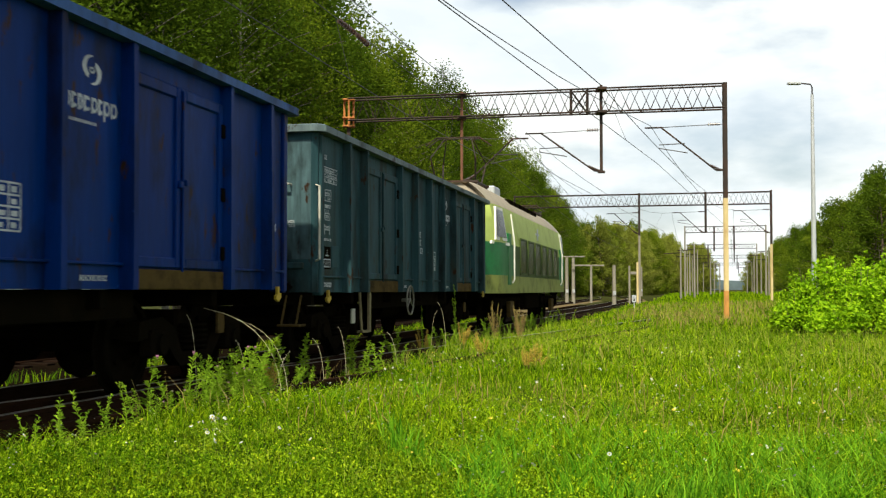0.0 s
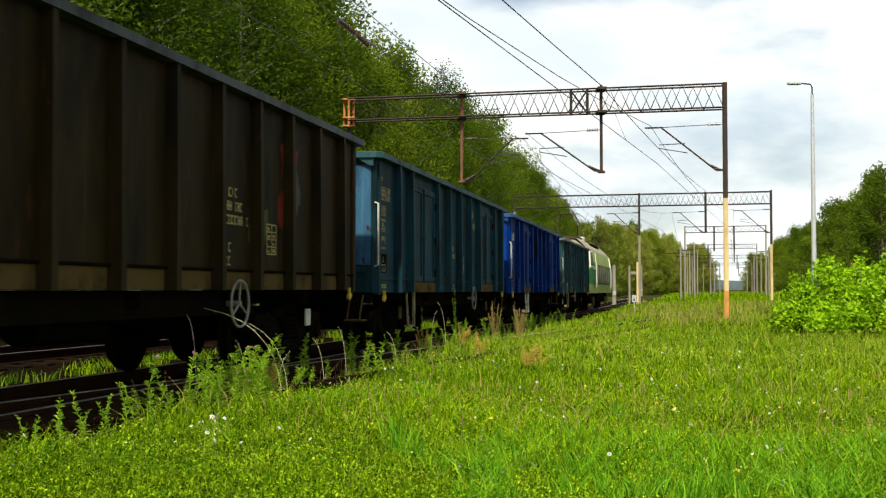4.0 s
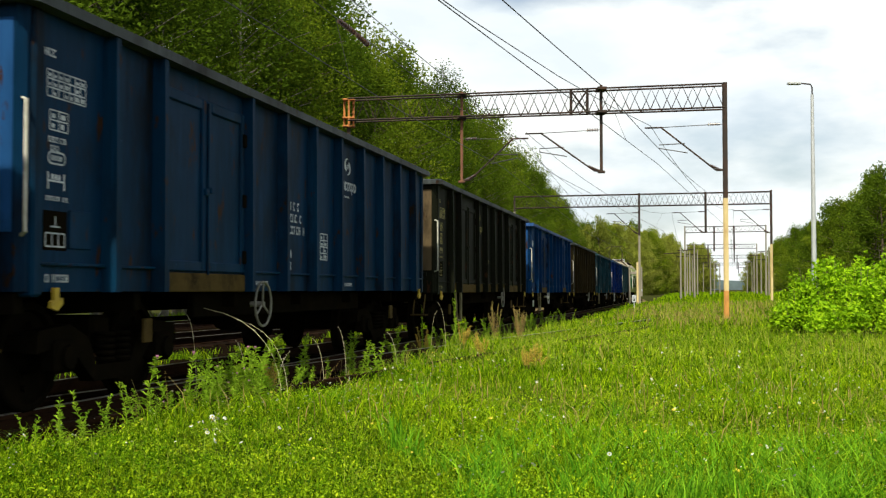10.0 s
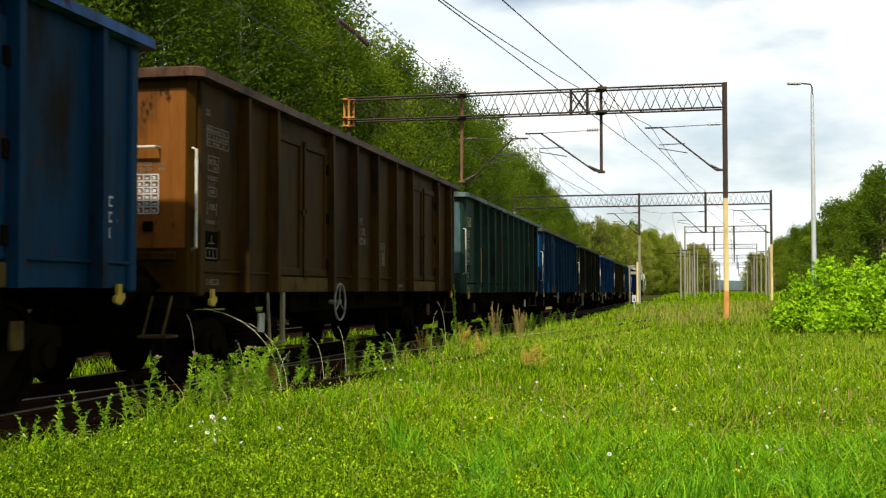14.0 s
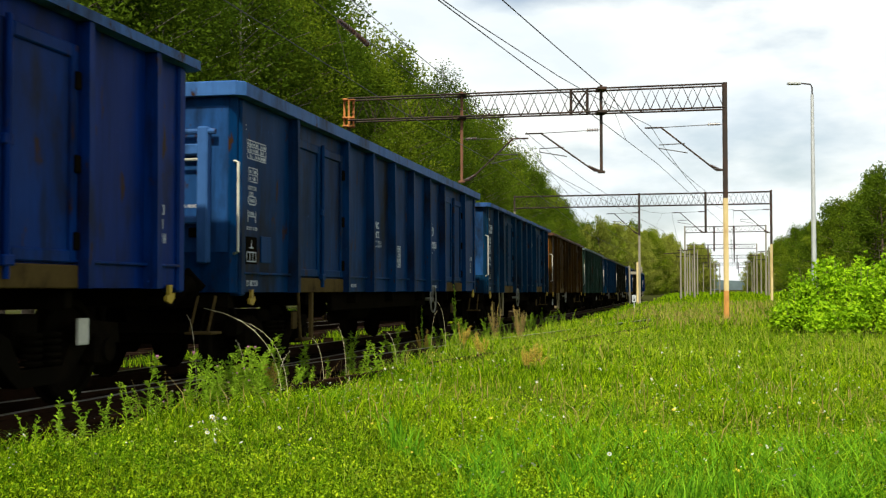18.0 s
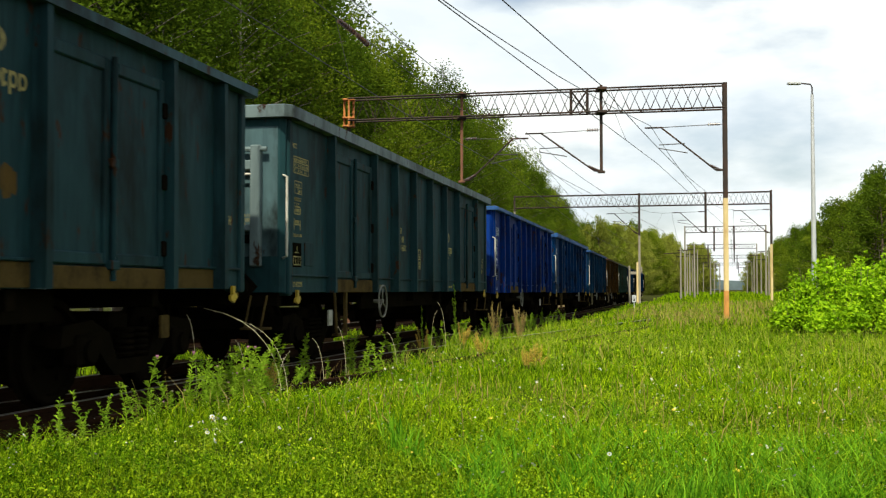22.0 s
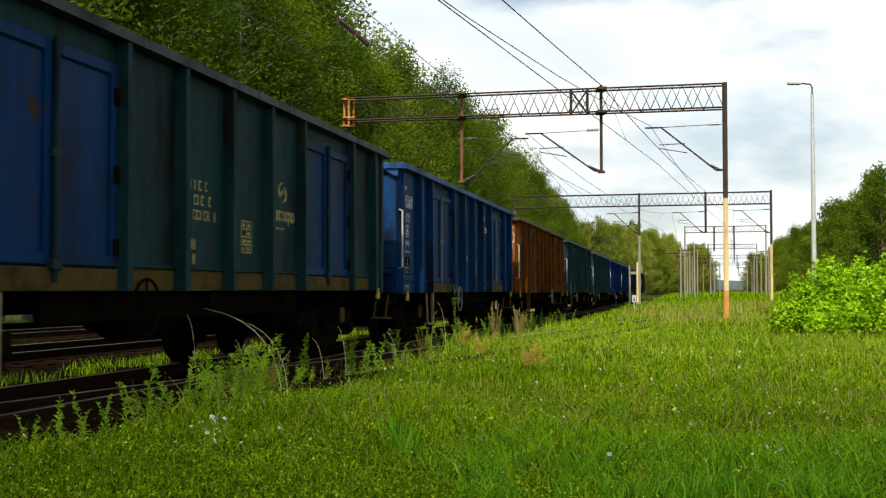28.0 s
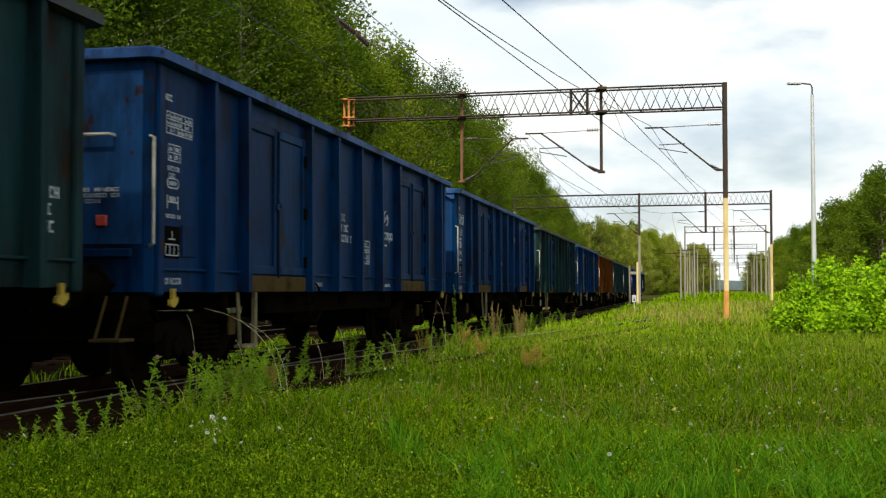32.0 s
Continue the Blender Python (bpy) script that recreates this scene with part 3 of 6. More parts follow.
def coupling_mesh():
    m = Mesher()
    m.bevel_box(-0.08, 0.08, 0, 0.25, -0.05, 0.07, 0.02)
    m.tube([(0, 0.2, 0.02), (0, 0.36, 0.06), (0, 0.40, -0.02), (0, 0.30, -0.08)], 0.04, 8)
    m.tube([(-0.06, 0.25, -0.02), (-0.06, 0.34, -0.36), (0.06, 0.34, -0.36), (0.06, 0.25, -0.02)], 0.022, 6)
    m.tube([(0.35, 0.0, 0.0), (0.36, 0.22, -0.12), (0.33, 0.34, -0.34), (0.25, 0.40, -0.38)], 0.025, 6)
    return m


def sole_bar_mesh(hl):
    return Mesher().bevel_box(-0.05, 0.05, -hl + 0.05, hl - 0.05, 0.80, 0.985, 0.01)


def bearer_mesh():
    return Mesher().bevel_box(-1.30, 1.30, -0.06, 0.06, 0.82, 0.984, 0.01)


def truss_mesh():
    return Mesher().bevel_box(-0.04, 0.04, -3.0, 3.0, 0.72, 0.983, 0.01)


def ladder_mesh(rungs=False):
    """A stirrup below the door; with rungs, a short ladder."""
    m = Mesher()
    m.tube([(1.37, -0.21, 0.985), (1.40, -0.21, 0.44), (1.40, -0.17, 0.40), (1.40, 0.19, 0.40)], 0.021, 6)
    m.bevel_box(1.375, 1.42, 0.18, 0.255, 0.385, 0.985, 0.006)
    m.bevel_box(1.32, 1.42, -0.17, 0.18, 0.385, 0.42, 0.006)
    if rungs:
        m.box(1.34, 1.42, -0.20, 0.18, 0.68, 0.70)
        m.box(1.34, 1.42, -0.20, 0.18, 0.54, 0.56)
    return m


def handwheel_mesh():
    m = Mesher()
    m.ring((1.45, 0, 0), (1, 0, 0), 0.245, 0.0145, 28, 7)
    m.rod((1.30, 0, 0), (1.46, 0, 0), 0.03, n=8)
    for k in range(3):
        a = math.pi / 2 + k * 2 * math.pi / 3
        m.rod((1.44, 0, 0), (1.45, 0.245 * math.cos(a), 0.245 * math.sin(a)), 0.011, n=6)
    return m


def hook_mesh():
    m = Mesher()
    m.prism([(-0.032, 1.02), (0.032, 1.02), (0.032, 0.92), (0.085, 0.945), (0.09, 0.90), (0.015, 0.845), (-0.075, 0.87), (-0.075, 0.915), (-0.028, 0.93)], 0, 1.40, 1.43)
    return m


def rail_bar_mesh():
    """An upright hand bar bent back at its ends, for an end corner."""
    m = Mesher()
    m.tube([(0, 0, 0), (0, -0.10, 0.02), (0, -0.10, 0.97), (0, 0, 0.99)], 0.015, 7)
    return m


def cross_bar_mesh():
    m = Mesher()
    m.tube([(-0.27, 0, 0), (-0.27, -0.10, 0), (0.27, -0.10, 0), (0.27, 0, 0)], 0.015, 7)
    return m


def glyphs_mesh(rows, height, seed):
    """Unreadable lettering: rows of short bars on the +x face, the first at the top; y runs along the wagon."""
    rnd = random.Random(seed)
    m = Mesher()
    z = 0.0
    for width in rows:
        y = 0.0
        while y < width:
            w = height * rnd.uniform(0.4, 0.75)
            if rnd.random() < 0.86:
                kind = rnd.random()
                bars = [(y, y + w * 0.3, z - height, z)] if kind < 0.3 else (
                    [(y, y + w * 0.28, z - height, z), (y + w * 0.72, y + w, z - height, z), (y + w * 0.28, y + w * 0.72, z - height * 0.6, z - height * 0.42)] if kind < 0.6 else
                    [(y, y + w * 0.28, z - height, z), (y + w * 0.28, y + w, z - height * 0.22, z), (y + w * 0.28, y + w, z - height, z - height * 0.8)])
                for y0, y1, z0, z1 in bars:
                    m.box(1.3852, 1.388, y0, y1, z0, z1)
            y += w + height * 0.22
        z -= height * 1.45
    return m


def table_mesh(w, h, cols, rows, t=0.011, fill=0.75, seed=1):
    """A ruled table of cells with small marks in them, hanging from its top edge."""
    rnd = random.Random(seed)
    m = Mesher()
    for r in range(rows + 1):
        z = -h * r / rows
        m.box(1.3852, 1.388, 0, w, z - t / 2, z + t / 2)
    for c in range(cols + 1):
        y = w * c / cols
        for r in range(rows):
            m.box(1.3852, 1.3878, y - t / 2, y + t / 2, -h * (r + 1) / rows + t / 2, -h * r / rows - t / 2)
    for r in range(rows):
        for c in range(cols):
            if rnd.random() < fill:
                y0, z0 = w * (c + 0.22) / cols, -h * (r + 0.78) / rows
                m.box(1.3852, 1.3875, y0, y0 + w / cols * rnd.uniform(0.25, 0.55), z0, z0 + h / rows * rnd.uniform(0.3, 0.55))
    return m


def oval_mesh(w, h, t=0.013):
    """A long rounded frame with a bar of marks inside."""
    m = Mesher()
    a = [math.radians(90 + 30 * k) for k in range(7)]
    out = [(h / 2 + h / 2 * math.cos(q), h / 2 * math.sin(q)) for q in a] + [(w - h / 2 - h / 2 * math.cos(q), -h / 2 * math.sin(q)) for q in a]
    inn = [(h / 2 + (h / 2 - t) * math.cos(q), (h / 2 - t) * math.sin(q)) for q in a] + [(w - h / 2 - (h / 2 - t) * math.cos(q), -(h / 2 - t) * math.sin(q)) for q in a]
    m.loft([[(1.3852, *p) for p in inn], [(1.388, *p) for p in inn], [(1.388, *p) for p in out], [(1.3852, *p) for p in out]], closed=True, ends=False)
    for k in range(4):
        y = w * (0.2 + 0.16 * k)
        m.box(1.3852, 1.388, y, y + w * 0.10, -h * 0.2, h * 0.2)
    return m


def bracket_mark_mesh(w, h):
    """A load mark: two uprights, a cross bar and a few strokes."""
    m = Mesher()
    for y in (0, w - 0.013):
        m.box(1.3852, 1.388, y, y + 0.013, -h, 0)
    m.box(1.3852, 1.388, 0.013, w - 0.013, -h * 0.55, -h * 0.55 + 0.013)
    for k in range(3):
        m.box(1.3852, 1.388, w * (0.22 + 0.2 * k), w * (0.34 + 0.2 * k), -h * 0.42, -h * 0.1)
    return m


def foot_mark_mesh():
    """The mark on the dark plate: an upright on a bar over three cells."""
    m = table_mesh(0.27, 0.10, 3, 1, 0.011, 0.0)
    m.box(1.3852, 1.388, 0.129, 0.141, 0.056, 0.13)
    m.box(1.3852, 1.388, 0.07, 0.20, 0.044, 0.0555)
    return m


def operator_mesh():
    """The operator's word mark as a row of plain rounded shapes over a fine line."""
    m = Mesher()
    y = 0.0
    for k, (w, tall, open_side) in enumerate(((0.075, 0.17, 0), (0.085, 0.13, 1), (0.075, 0.17, 0), (0.105, 0.13, 1), (0.10, 0.13, 0), (0.07, 0.13, 1), (0.105, 0.17, 0), (0.105, 0.13, 0))):
        low = -0.13 if k < 3 else -tall
        m.box(1.3852, 1.388, y, y + 0.024, low, 0.0)
        c, r = (y + w / 2, -0.06), (w / 2, 0.062)
        arc = [math.radians(q) for q in (range(40, 321, 28) if open_side else range(-180, 181, 30))]
        outer = [(c[0] + r[0] * math.cos(q), c[1] + r[1] * math.sin(q)) for q in arc]
        inner = [(c[0] + (r[0] - 0.022) * math.cos(q), c[1] + (r[1] - 0.024) * math.sin(q)) for q in arc]
        m.loft([[(1.3853, *p) for p in inner], [(1.3883, *p) for p in inner], [(1.3883, *p) for p in outer], [(1.3853, *p) for p in outer]], ends=False)
        y += w + 0.014
    y = 0.02
    while y < 0.46:
        m.box(1.3852, 1.388, y, y + 0.02, -0.225, -0.20)
        y += 0.036
    return m


def emblem_mesh():
    """The operator's sign as two plain swirls round a ring."""
    m = Mesher()
    arc = [math.radians(80 + 17 * k) for k in range(11)]
    pts = [(0.125 * math.cos(a), 0.135 * math.sin(a)) for a in arc] + [(0.030 + 0.098 * math.cos(a), 0.012 + 0.108 * math.sin(a)) for a in reversed(arc[1:-1])]
    for s in (1, -1):
        m.loft([[(x, s * (y - 0.012), s * (z + 0.03)) for y, z in pts] for x in (1.3852, 1.388)], closed=True)
    ring = [(0.04 * math.cos(a * math.pi / 4), 0.04 * math.sin(a * math.pi / 4)) for a in range(8)]
    inner = [(0.020 * math.cos(a * math.pi / 4), 0.020 * math.sin(a * math.pi / 4)) for a in range(8)]
    m.loft([[(1.3852, *p) for p in inner], [(1.388, *p) for p in inner], [(1.388, *p) for p in ring], [(1.3852, *p) for p in ring]], closed=True, ends=False)
    return m


def end_flap_mesh():
    """The hinged end wall of the longer wagons, with its ribs; looks along -y."""
    m = Mesher()
    m.bevel_box(-1.05, 1.05, -0.10, 0.0, 2.45, 2.57, 0.015)
    m.bevel_box(-1.05, 1.05, -0.10, 0.0, 1.72, 1.80, 0.015)
    m.bevel_box(-1.12, -1.00, -0.12, 0.0, 1.3, 2.75, 0.015)
    m.bevel_box(1.00, 1.12, -0.12, 0.0, 1.3, 2.75, 0.015)
    m.rod((-1.2, -0.08, 2.70), (1.2, -0.08, 2.70), 0.03, n=8)
    return m


def lettering(*args, **more):
    return tagged(part(*args, **more), kind="stuff")


def patch_mesh(size, seed):
    """A ragged patch of paint on the side."""
    rnd = random.Random(seed)
    n = 18
    ring = []
    for k in range(n):
        a = 2 * math.pi * k / n
        r = rnd.uniform(0.62, 1.0)
        ring.append((size[0] * r * math.copysign(abs(math.cos(a)) ** 0.6, math.cos(a)), size[1] * r * math.copysign(abs(math.sin(a)) ** 0.6, math.sin(a))))
    return Mesher().prism(ring, 0, 1.3851, 1.3856)


def flakes_mesh(seed):
    rnd = random.Random(seed)
    m = Mesher()
    for _ in range(150):
        y, z = rnd.uniform(0, 0.5), rnd.gauss(0.12, 0.24)
        if z > 0.42:
            continue
        w, h = rnd.uniform(0.006, 0.036), rnd.uniform(0.02, 0.11)
        m.prism([(y, z), (y + w, z + h * 0.2), (y + w * 0.8, z + h), (y - w * 0.3, z + h * 0.7)], 0, 1.3851, 1.3858)
    return m


def flip(y=0.0, z=0.0):
    """The pose of the same part on the wagon's other side."""
    return pose(0, y, z, 0, 0, 180)


def build_wagon(spec):
    colour, capc, label = COLOURS[spec["paint"]], CAPS[spec["cap"]], spec["label"]
    long = spec.get("long", False)
    hl = 7.17 if long else 6.47
    w = thing("freight_wagon", label, "freight wagon", "wagons of the train")
    part("tub", cached(("tub", long), lambda: tub_mesh(hl)), colour, w)
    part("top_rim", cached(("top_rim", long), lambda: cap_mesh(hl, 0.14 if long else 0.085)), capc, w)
    for x in (-0.31, 0.31):
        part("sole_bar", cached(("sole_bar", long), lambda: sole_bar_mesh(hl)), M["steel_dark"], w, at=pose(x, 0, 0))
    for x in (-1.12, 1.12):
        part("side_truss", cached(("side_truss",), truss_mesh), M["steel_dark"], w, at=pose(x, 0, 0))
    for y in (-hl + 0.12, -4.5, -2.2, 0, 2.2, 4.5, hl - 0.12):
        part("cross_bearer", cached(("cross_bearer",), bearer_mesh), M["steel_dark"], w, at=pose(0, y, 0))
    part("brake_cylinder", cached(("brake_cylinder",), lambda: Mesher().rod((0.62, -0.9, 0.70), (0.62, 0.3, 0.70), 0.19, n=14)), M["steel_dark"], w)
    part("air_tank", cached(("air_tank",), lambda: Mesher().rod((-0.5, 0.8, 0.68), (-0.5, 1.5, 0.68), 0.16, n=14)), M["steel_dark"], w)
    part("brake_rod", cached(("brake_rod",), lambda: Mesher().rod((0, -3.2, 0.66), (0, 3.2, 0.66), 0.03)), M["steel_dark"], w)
    if long:
        doors, posts = (-hl + 1.82, hl - 3.82), [-hl + 1.74, hl - 1.74] + [-hl + 3.88 + k * (2 * hl - 7.76) / 5 for k in range(6)]
    elif spec.get("plain"):
        doors, posts = (), [-hl + 1.45 + k * (2 * hl - 2.35) / 10 for k in range(11)]
    elif spec.get("one_door"):
        doors, posts = (-hl + 2.17,), [-hl + 1.22, -hl + 2.11] + [-hl + 4.24 + k * 1.10 for k in range(8)]
    else:
        doors, posts = (-hl + 2.17, hl - 4.06), [-hl + 1.22, hl - 0.82, -hl + 2.11, hl - 2.0] + [-hl + 4.24 + k * (2 * hl - 8.36) / 4 for k in range(5)]
    for y in posts:
        for back in (False, True):
            part("side_post", cached(("side_post",), post_mesh), colour, w, at=flip(y) if back else pose(0, y, 0))
    for y in (-hl + 0.17, hl - 0.17):
        for back in (False, True):
            part("corner_post", cached(("corner_post",), corner_post_mesh), colour, w, at=flip(y) if back else pose(0, y, 0))
    for back in (False, True):
        part("lower_ledge", cached(("lower_ledge", long), lambda: Mesher().bevel_box(1.386, 1.425, -hl + 0.2, hl - 0.2, 1.185, 1.21, 0.006)), M["steel_dark"] if spec.get("plain") else colour, w, at=flip() if back else pose(0, 0, 0))
    if spec.get("grime"):
        for back in (False, True):
            for a, b in zip(sorted(posts), sorted(posts)[1:]):
                if not any(a - 0.2 < d < b for d in doors):
                    part("bottom_plate", cached(("bottom_plate", round(b - a, 2)), lambda: Mesher().bevel_box(1.386, 1.392, 0.062, b - a - 0.062, 0.995, 1.18, 0.002)), M["sill_dirt"], w, at=flip(b) if back else pose(0, a, 0))
    dw = 1.0
    for y in doors:
        for back in (False, True):
            at = (lambda yy, b=back: flip(yy) if b else pose(0, yy, 0))
            for k in (0, 1):
                yy = y + k * dw
                leaf = part("door_leaf", cached(("door_leaf",), lambda: leaf_mesh(0.985)), COLOURS[spec.get("door", spec["paint"])], w, at=at(yy + (0.985 if back else 0.0)))
                hinge_y = (0.985 - 0.03) if k == (0 if back else 1) else 0.03
                for z in (1.35, 1.95, 2.6):
                    part("hinge", cached(("hinge", hinge_y), lambda h=hinge_y: Mesher().bevel_box(1.41, 1.455, h - 0.035, h + 0.035, -0.07, 0.07, 0.01)), M["steel_dark"], leaf, at=pose(0, 0, z))
            if long or spec.get("bars"):
                part("locking_bar", cached(("locking_bar",), lambda: Mesher().rod((1.45, 0, 1.05), (1.45, 0, 2.9), 0.026, n=8).bevel_box(1.40, 1.47, -0.06, 0.06, 1.98, 2.06, 0.01).bevel_box(1.40, 1.48, -0.07, 0.07, 1.14, 1.22, 0.01)), colour, w, at=at(y + dw))
            else:
                part("door_latch", cached(("door_latch",), lambda: Mesher().rod((1.44, 0, 1.15), (1.44, 0, 2.85), 0.014, n=6).bevel_box(1.40, 1.46, -0.09, -0.02, 1.93, 2.0, 0.01).bevel_box(1.40, 1.46, 0.04, 0.10, 1.96, 2.02, 0.01)), M["wheel_grey"] if spec.get("latch") else colour, w, at=at(y + dw))
            part("door_sill", cached(("door_sill",), lambda: Mesher().bevel_box(1.36, 1.435, 0, 2.0, 0.985, 1.165, 0.01)), M["sill_dirt"], w, at=at(y + (2.0 if back else 0.0)))
    for y in (-hl + 0.42, hl - 0.42):
        part("tow_hook", cached(("tow_hook",), hook_mesh), M["yellow"] if spec.get("hook", True) else M["grey_bar"], w, "yellow rope hook", at=pose(0, y, 0))
        part("tow_hook", cached(("tow_hook",), hook_mesh), M["yellow"], w, at=flip(y))
    if spec.get("ladder", True):
        part("step_ladder", cached(("step_ladder", spec.get("rungs", False)), lambda: ladder_mesh(spec.get("rungs", False))), M[spec.get("ladder_paint", "stirrup")], w, at=pose(0, -hl + spec.get("step_at", 2.30), 0))
        part("step_ladder", cached(("step_ladder", spec.get("rungs", False)), lambda: ladder_mesh(spec.get("rungs", False))), M[spec.get("ladder_paint", "stirrup")], w, at=flip(hl - 2.35))
    part("handwheel", cached(("handwheel",), handwheel_mesh), M[spec.get("wheel", "wheel_grey")], w, "brake handwheel", at=pose(0, spec.get("wheel_y", -1.5), 0.845))
    part("handwheel", cached(("handwheel",), handwheel_mesh), M[spec.get("wheel", "wheel_grey")], w, at=flip(1.5, 0.845))
    for y, turn in ((hl, 0), (-hl, 180)):
        for x in (-0.875, 0.875):
            part("buffer", cached(("buffer",), buffer_mesh), M["steel_dark"], w, at=pose(x, y, 1.06, 0, 0, turn))
        part("coupling", cached(("coupling",), coupling_mesh), M["steel_dark"], w, at=pose(0, y, 1.0, 0, 0, turn))
    # thin added sheet whose lighter paint carries the sunlit look of the end
    part("end_sheet", cached(("end_sheet", long), lambda: Mesher().bevel_box(-1.31, 1.31, -0.006, 0.0, 1.42, 2.98, 0.002)), ENDS[spec.get("end", "blue")], w, "end sheet lightened for fading and direct sunlight", at=pose(0, -hl, 0))
    # hand bars and boards on the end that looks back
    part("hand_bar", cached(("hand_bar",), rail_bar_mesh), M["grey_bar"], w, "pale upright hand bar", at=pose(1.37, -hl + 0.03, 1.40, 0, 0, 45))
    part("hand_bar", cached(("hand_bar",), rail_bar_mesh), M["grey_bar"], w, "pale upright hand bar", at=pose(0.52, -hl, 1.38))
    part("cross_bar", cached(("cross_bar",), cross_bar_mesh), M["grey_bar"], w, at=pose(0.77, -hl, 2.40))
    part("hand_bar", cached(("hand_bar",), rail_bar_mesh), M["grey_bar"], w, at=pose(-1.30, hl, 1.50, 0, 0, 180))
    part("corner_step", cached(("corner_step",), lambda: Mesher().bevel_box(0.95, 1.25, -0.28, 0.0, 0.55, 0.58, 0.008).tube([(1.0, -0.05, 0.95), (1.0, -0.25, 0.58)], 0.015).tube([(1.2, -0.05, 0.95), (1.2, -0.25, 0.58)], 0.015)), M["sill_dirt"], w, at=pose(0, -hl, 0))
    if long:
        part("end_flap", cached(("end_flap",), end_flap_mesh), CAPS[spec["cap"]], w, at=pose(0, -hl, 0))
    else:
        part("end_rib", cached(("end_rib",), lambda: Mesher().bevel_box(-1.22, 1.22, -0.045, 0.0, 1.30, 1.38, 0.012)), colour, w, at=pose(0, -hl, 0))
    if spec.get("plate"):
        lettering("label_table", cached(("label_table",), lambda: table_mesh(0.31, 0.38, 4, 6, 0.012, 1.0, 77)), M["white"], w, "white framed table on the end", at=pose(0.72, -hl + 1.377, 2.14, 0, 0, -90))
    if spec.get("warning"):
        part("warning_triangle", cached(("warning_triangle",), lambda: Mesher().prism([(0.69, 2.64), (0.93, 2.64), (0.81, 2.85)], 1, -0.004, 0.0)), M["yellow"], w, "yellow warning triangle", at=pose(0, -hl - 0.007, 0))
        part("flash_mark", cached(("flash_mark",), lambda: Mesher().prism([(0.80, 2.66), (0.825, 2.72), (0.805, 2.725), (0.82, 2.79), (0.785, 2.715), (0.805, 2.71)], 1, -0.007, -0.0045)), M["steel_dark"], w, at=pose(0, -hl - 0.007, 0))
    lettering("end_lettering", cached(("end_lettering", spec.get("seed", 0) % 3), lambda: glyphs_mesh([0.46, 0.48, 0.3] if not spec.get("plate") else [0.48], 0.036, spec.get("seed", 0))), M[spec.get("marks", "white")], w, at=pose(0.62, -hl + 1.377, 1.93 if not spec.get("plate") else 2.26, 0, 0, -90))
    part("lamp_bracket", cached(("lamp_bracket",), lambda: Mesher().bevel_box(0.88, 0.98, -0.05, 0.0, 1.58, 1.68, 0.01)), M["red"] if spec.get("red") else M["steel_dark"], w, at=pose(0, -hl, 0))
    if spec.get("gusset"):
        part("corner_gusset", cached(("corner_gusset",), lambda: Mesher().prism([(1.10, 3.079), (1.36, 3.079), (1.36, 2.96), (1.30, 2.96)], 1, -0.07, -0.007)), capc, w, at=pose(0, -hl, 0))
    # lettering along the side
    mk = M[spec.get("marks", "white")]
    sd = spec.get("seed", 0)
    y_end = -hl + (0.25 if long else 0.22)
    y0 = y_end + (0.0 if sd % 2 else 0.08)
    lettering("class_marking", cached(("class_marking", sd % 3), lambda: glyphs_mesh([0.17], 0.06, sd + 50)), mk, w, at=pose(0, y0 + 0.02, 2.82))
    lettering("capacity_table", cached(("capacity_table", sd % 4), lambda: table_mesh(0.50 + 0.06 * (sd % 2), 0.20, 7, 2 + sd % 2, 0.010, 0.8, sd)), mk, w, at=pose(0, y0 + 0.10, 2.66))
    lettering("load_table", cached(("load_table", sd % 4), lambda: table_mesh(0.26, 0.15, 2, 2, 0.010, 0.9, sd + 7)), mk, w, at=pose(0, y0 + 0.14, 2.36))
    lettering("length_marking", cached(("length_marking", sd % 4), lambda: glyphs_mesh([0.24, 0.16], 0.045, sd + 9)), mk, w, at=pose(0, y0 + 0.13, 2.16))
    lettering("brake_marking", cached(("brake_marking",), lambda: oval_mesh(0.25, 0.10)), mk, w, at=pose(0, y0 + 0.12, 2.00))
    lettering("load_marking", cached(("load_marking",), lambda: bracket_mark_mesh(0.24, 0.13)), mk, w, at=pose(0, y0 + 0.12, 1.89))
    lettering("axle_marking", cached(("axle_marking", sd % 3), lambda: glyphs_mesh([0.30], 0.035, sd + 11)), mk, w, at=pose(0, y0 + 0.10, 1.71))
    part("black_plate", cached(("black_plate",), lambda: Mesher().bevel_box(1.3852, 1.3872, 0, 0.34, 1.30, 1.60, 0.0008)), M["steel_dark"], w, at=pose(0, y0 + 0.06, 0))
    lettering("foot_marking", cached(("foot_marking",), foot_mark_mesh), mk, w, at=pose(0.0022, y0 + 0.095, 1.43))
    lettering("end_note", cached(("end_note", sd % 2), lambda: glyphs_mesh([0.30], 0.06, sd + 13)), mk, w, at=pose(0, y0 + 0.10, 1.12))
    mid = posts[-6:] if long else posts[2:7] if spec.get("one_door") else posts[5:10] if spec.get("plain") else posts[-5:]
    lettering("number_block", cached(("number_block", sd % 5), lambda: glyphs_mesh([0.36, 0.46, 0.62, 0.0, 0.14, 0.16], 0.10, sd + 20)), mk, w, at=pose(0, mid[1] + 0.30, 2.07))
    lettering("revision_table", cached(("revision_table", sd % 3), lambda: table_mesh(0.30, 0.34, 2, 4, 0.014, 0.9, sd + 31)), mk, w, at=pose(0, mid[2] + 0.46, 1.74))
    logo_dz, logo_y = spec.get("logo_dz", 0.0), mid[spec.get("logo_bay", -2)]
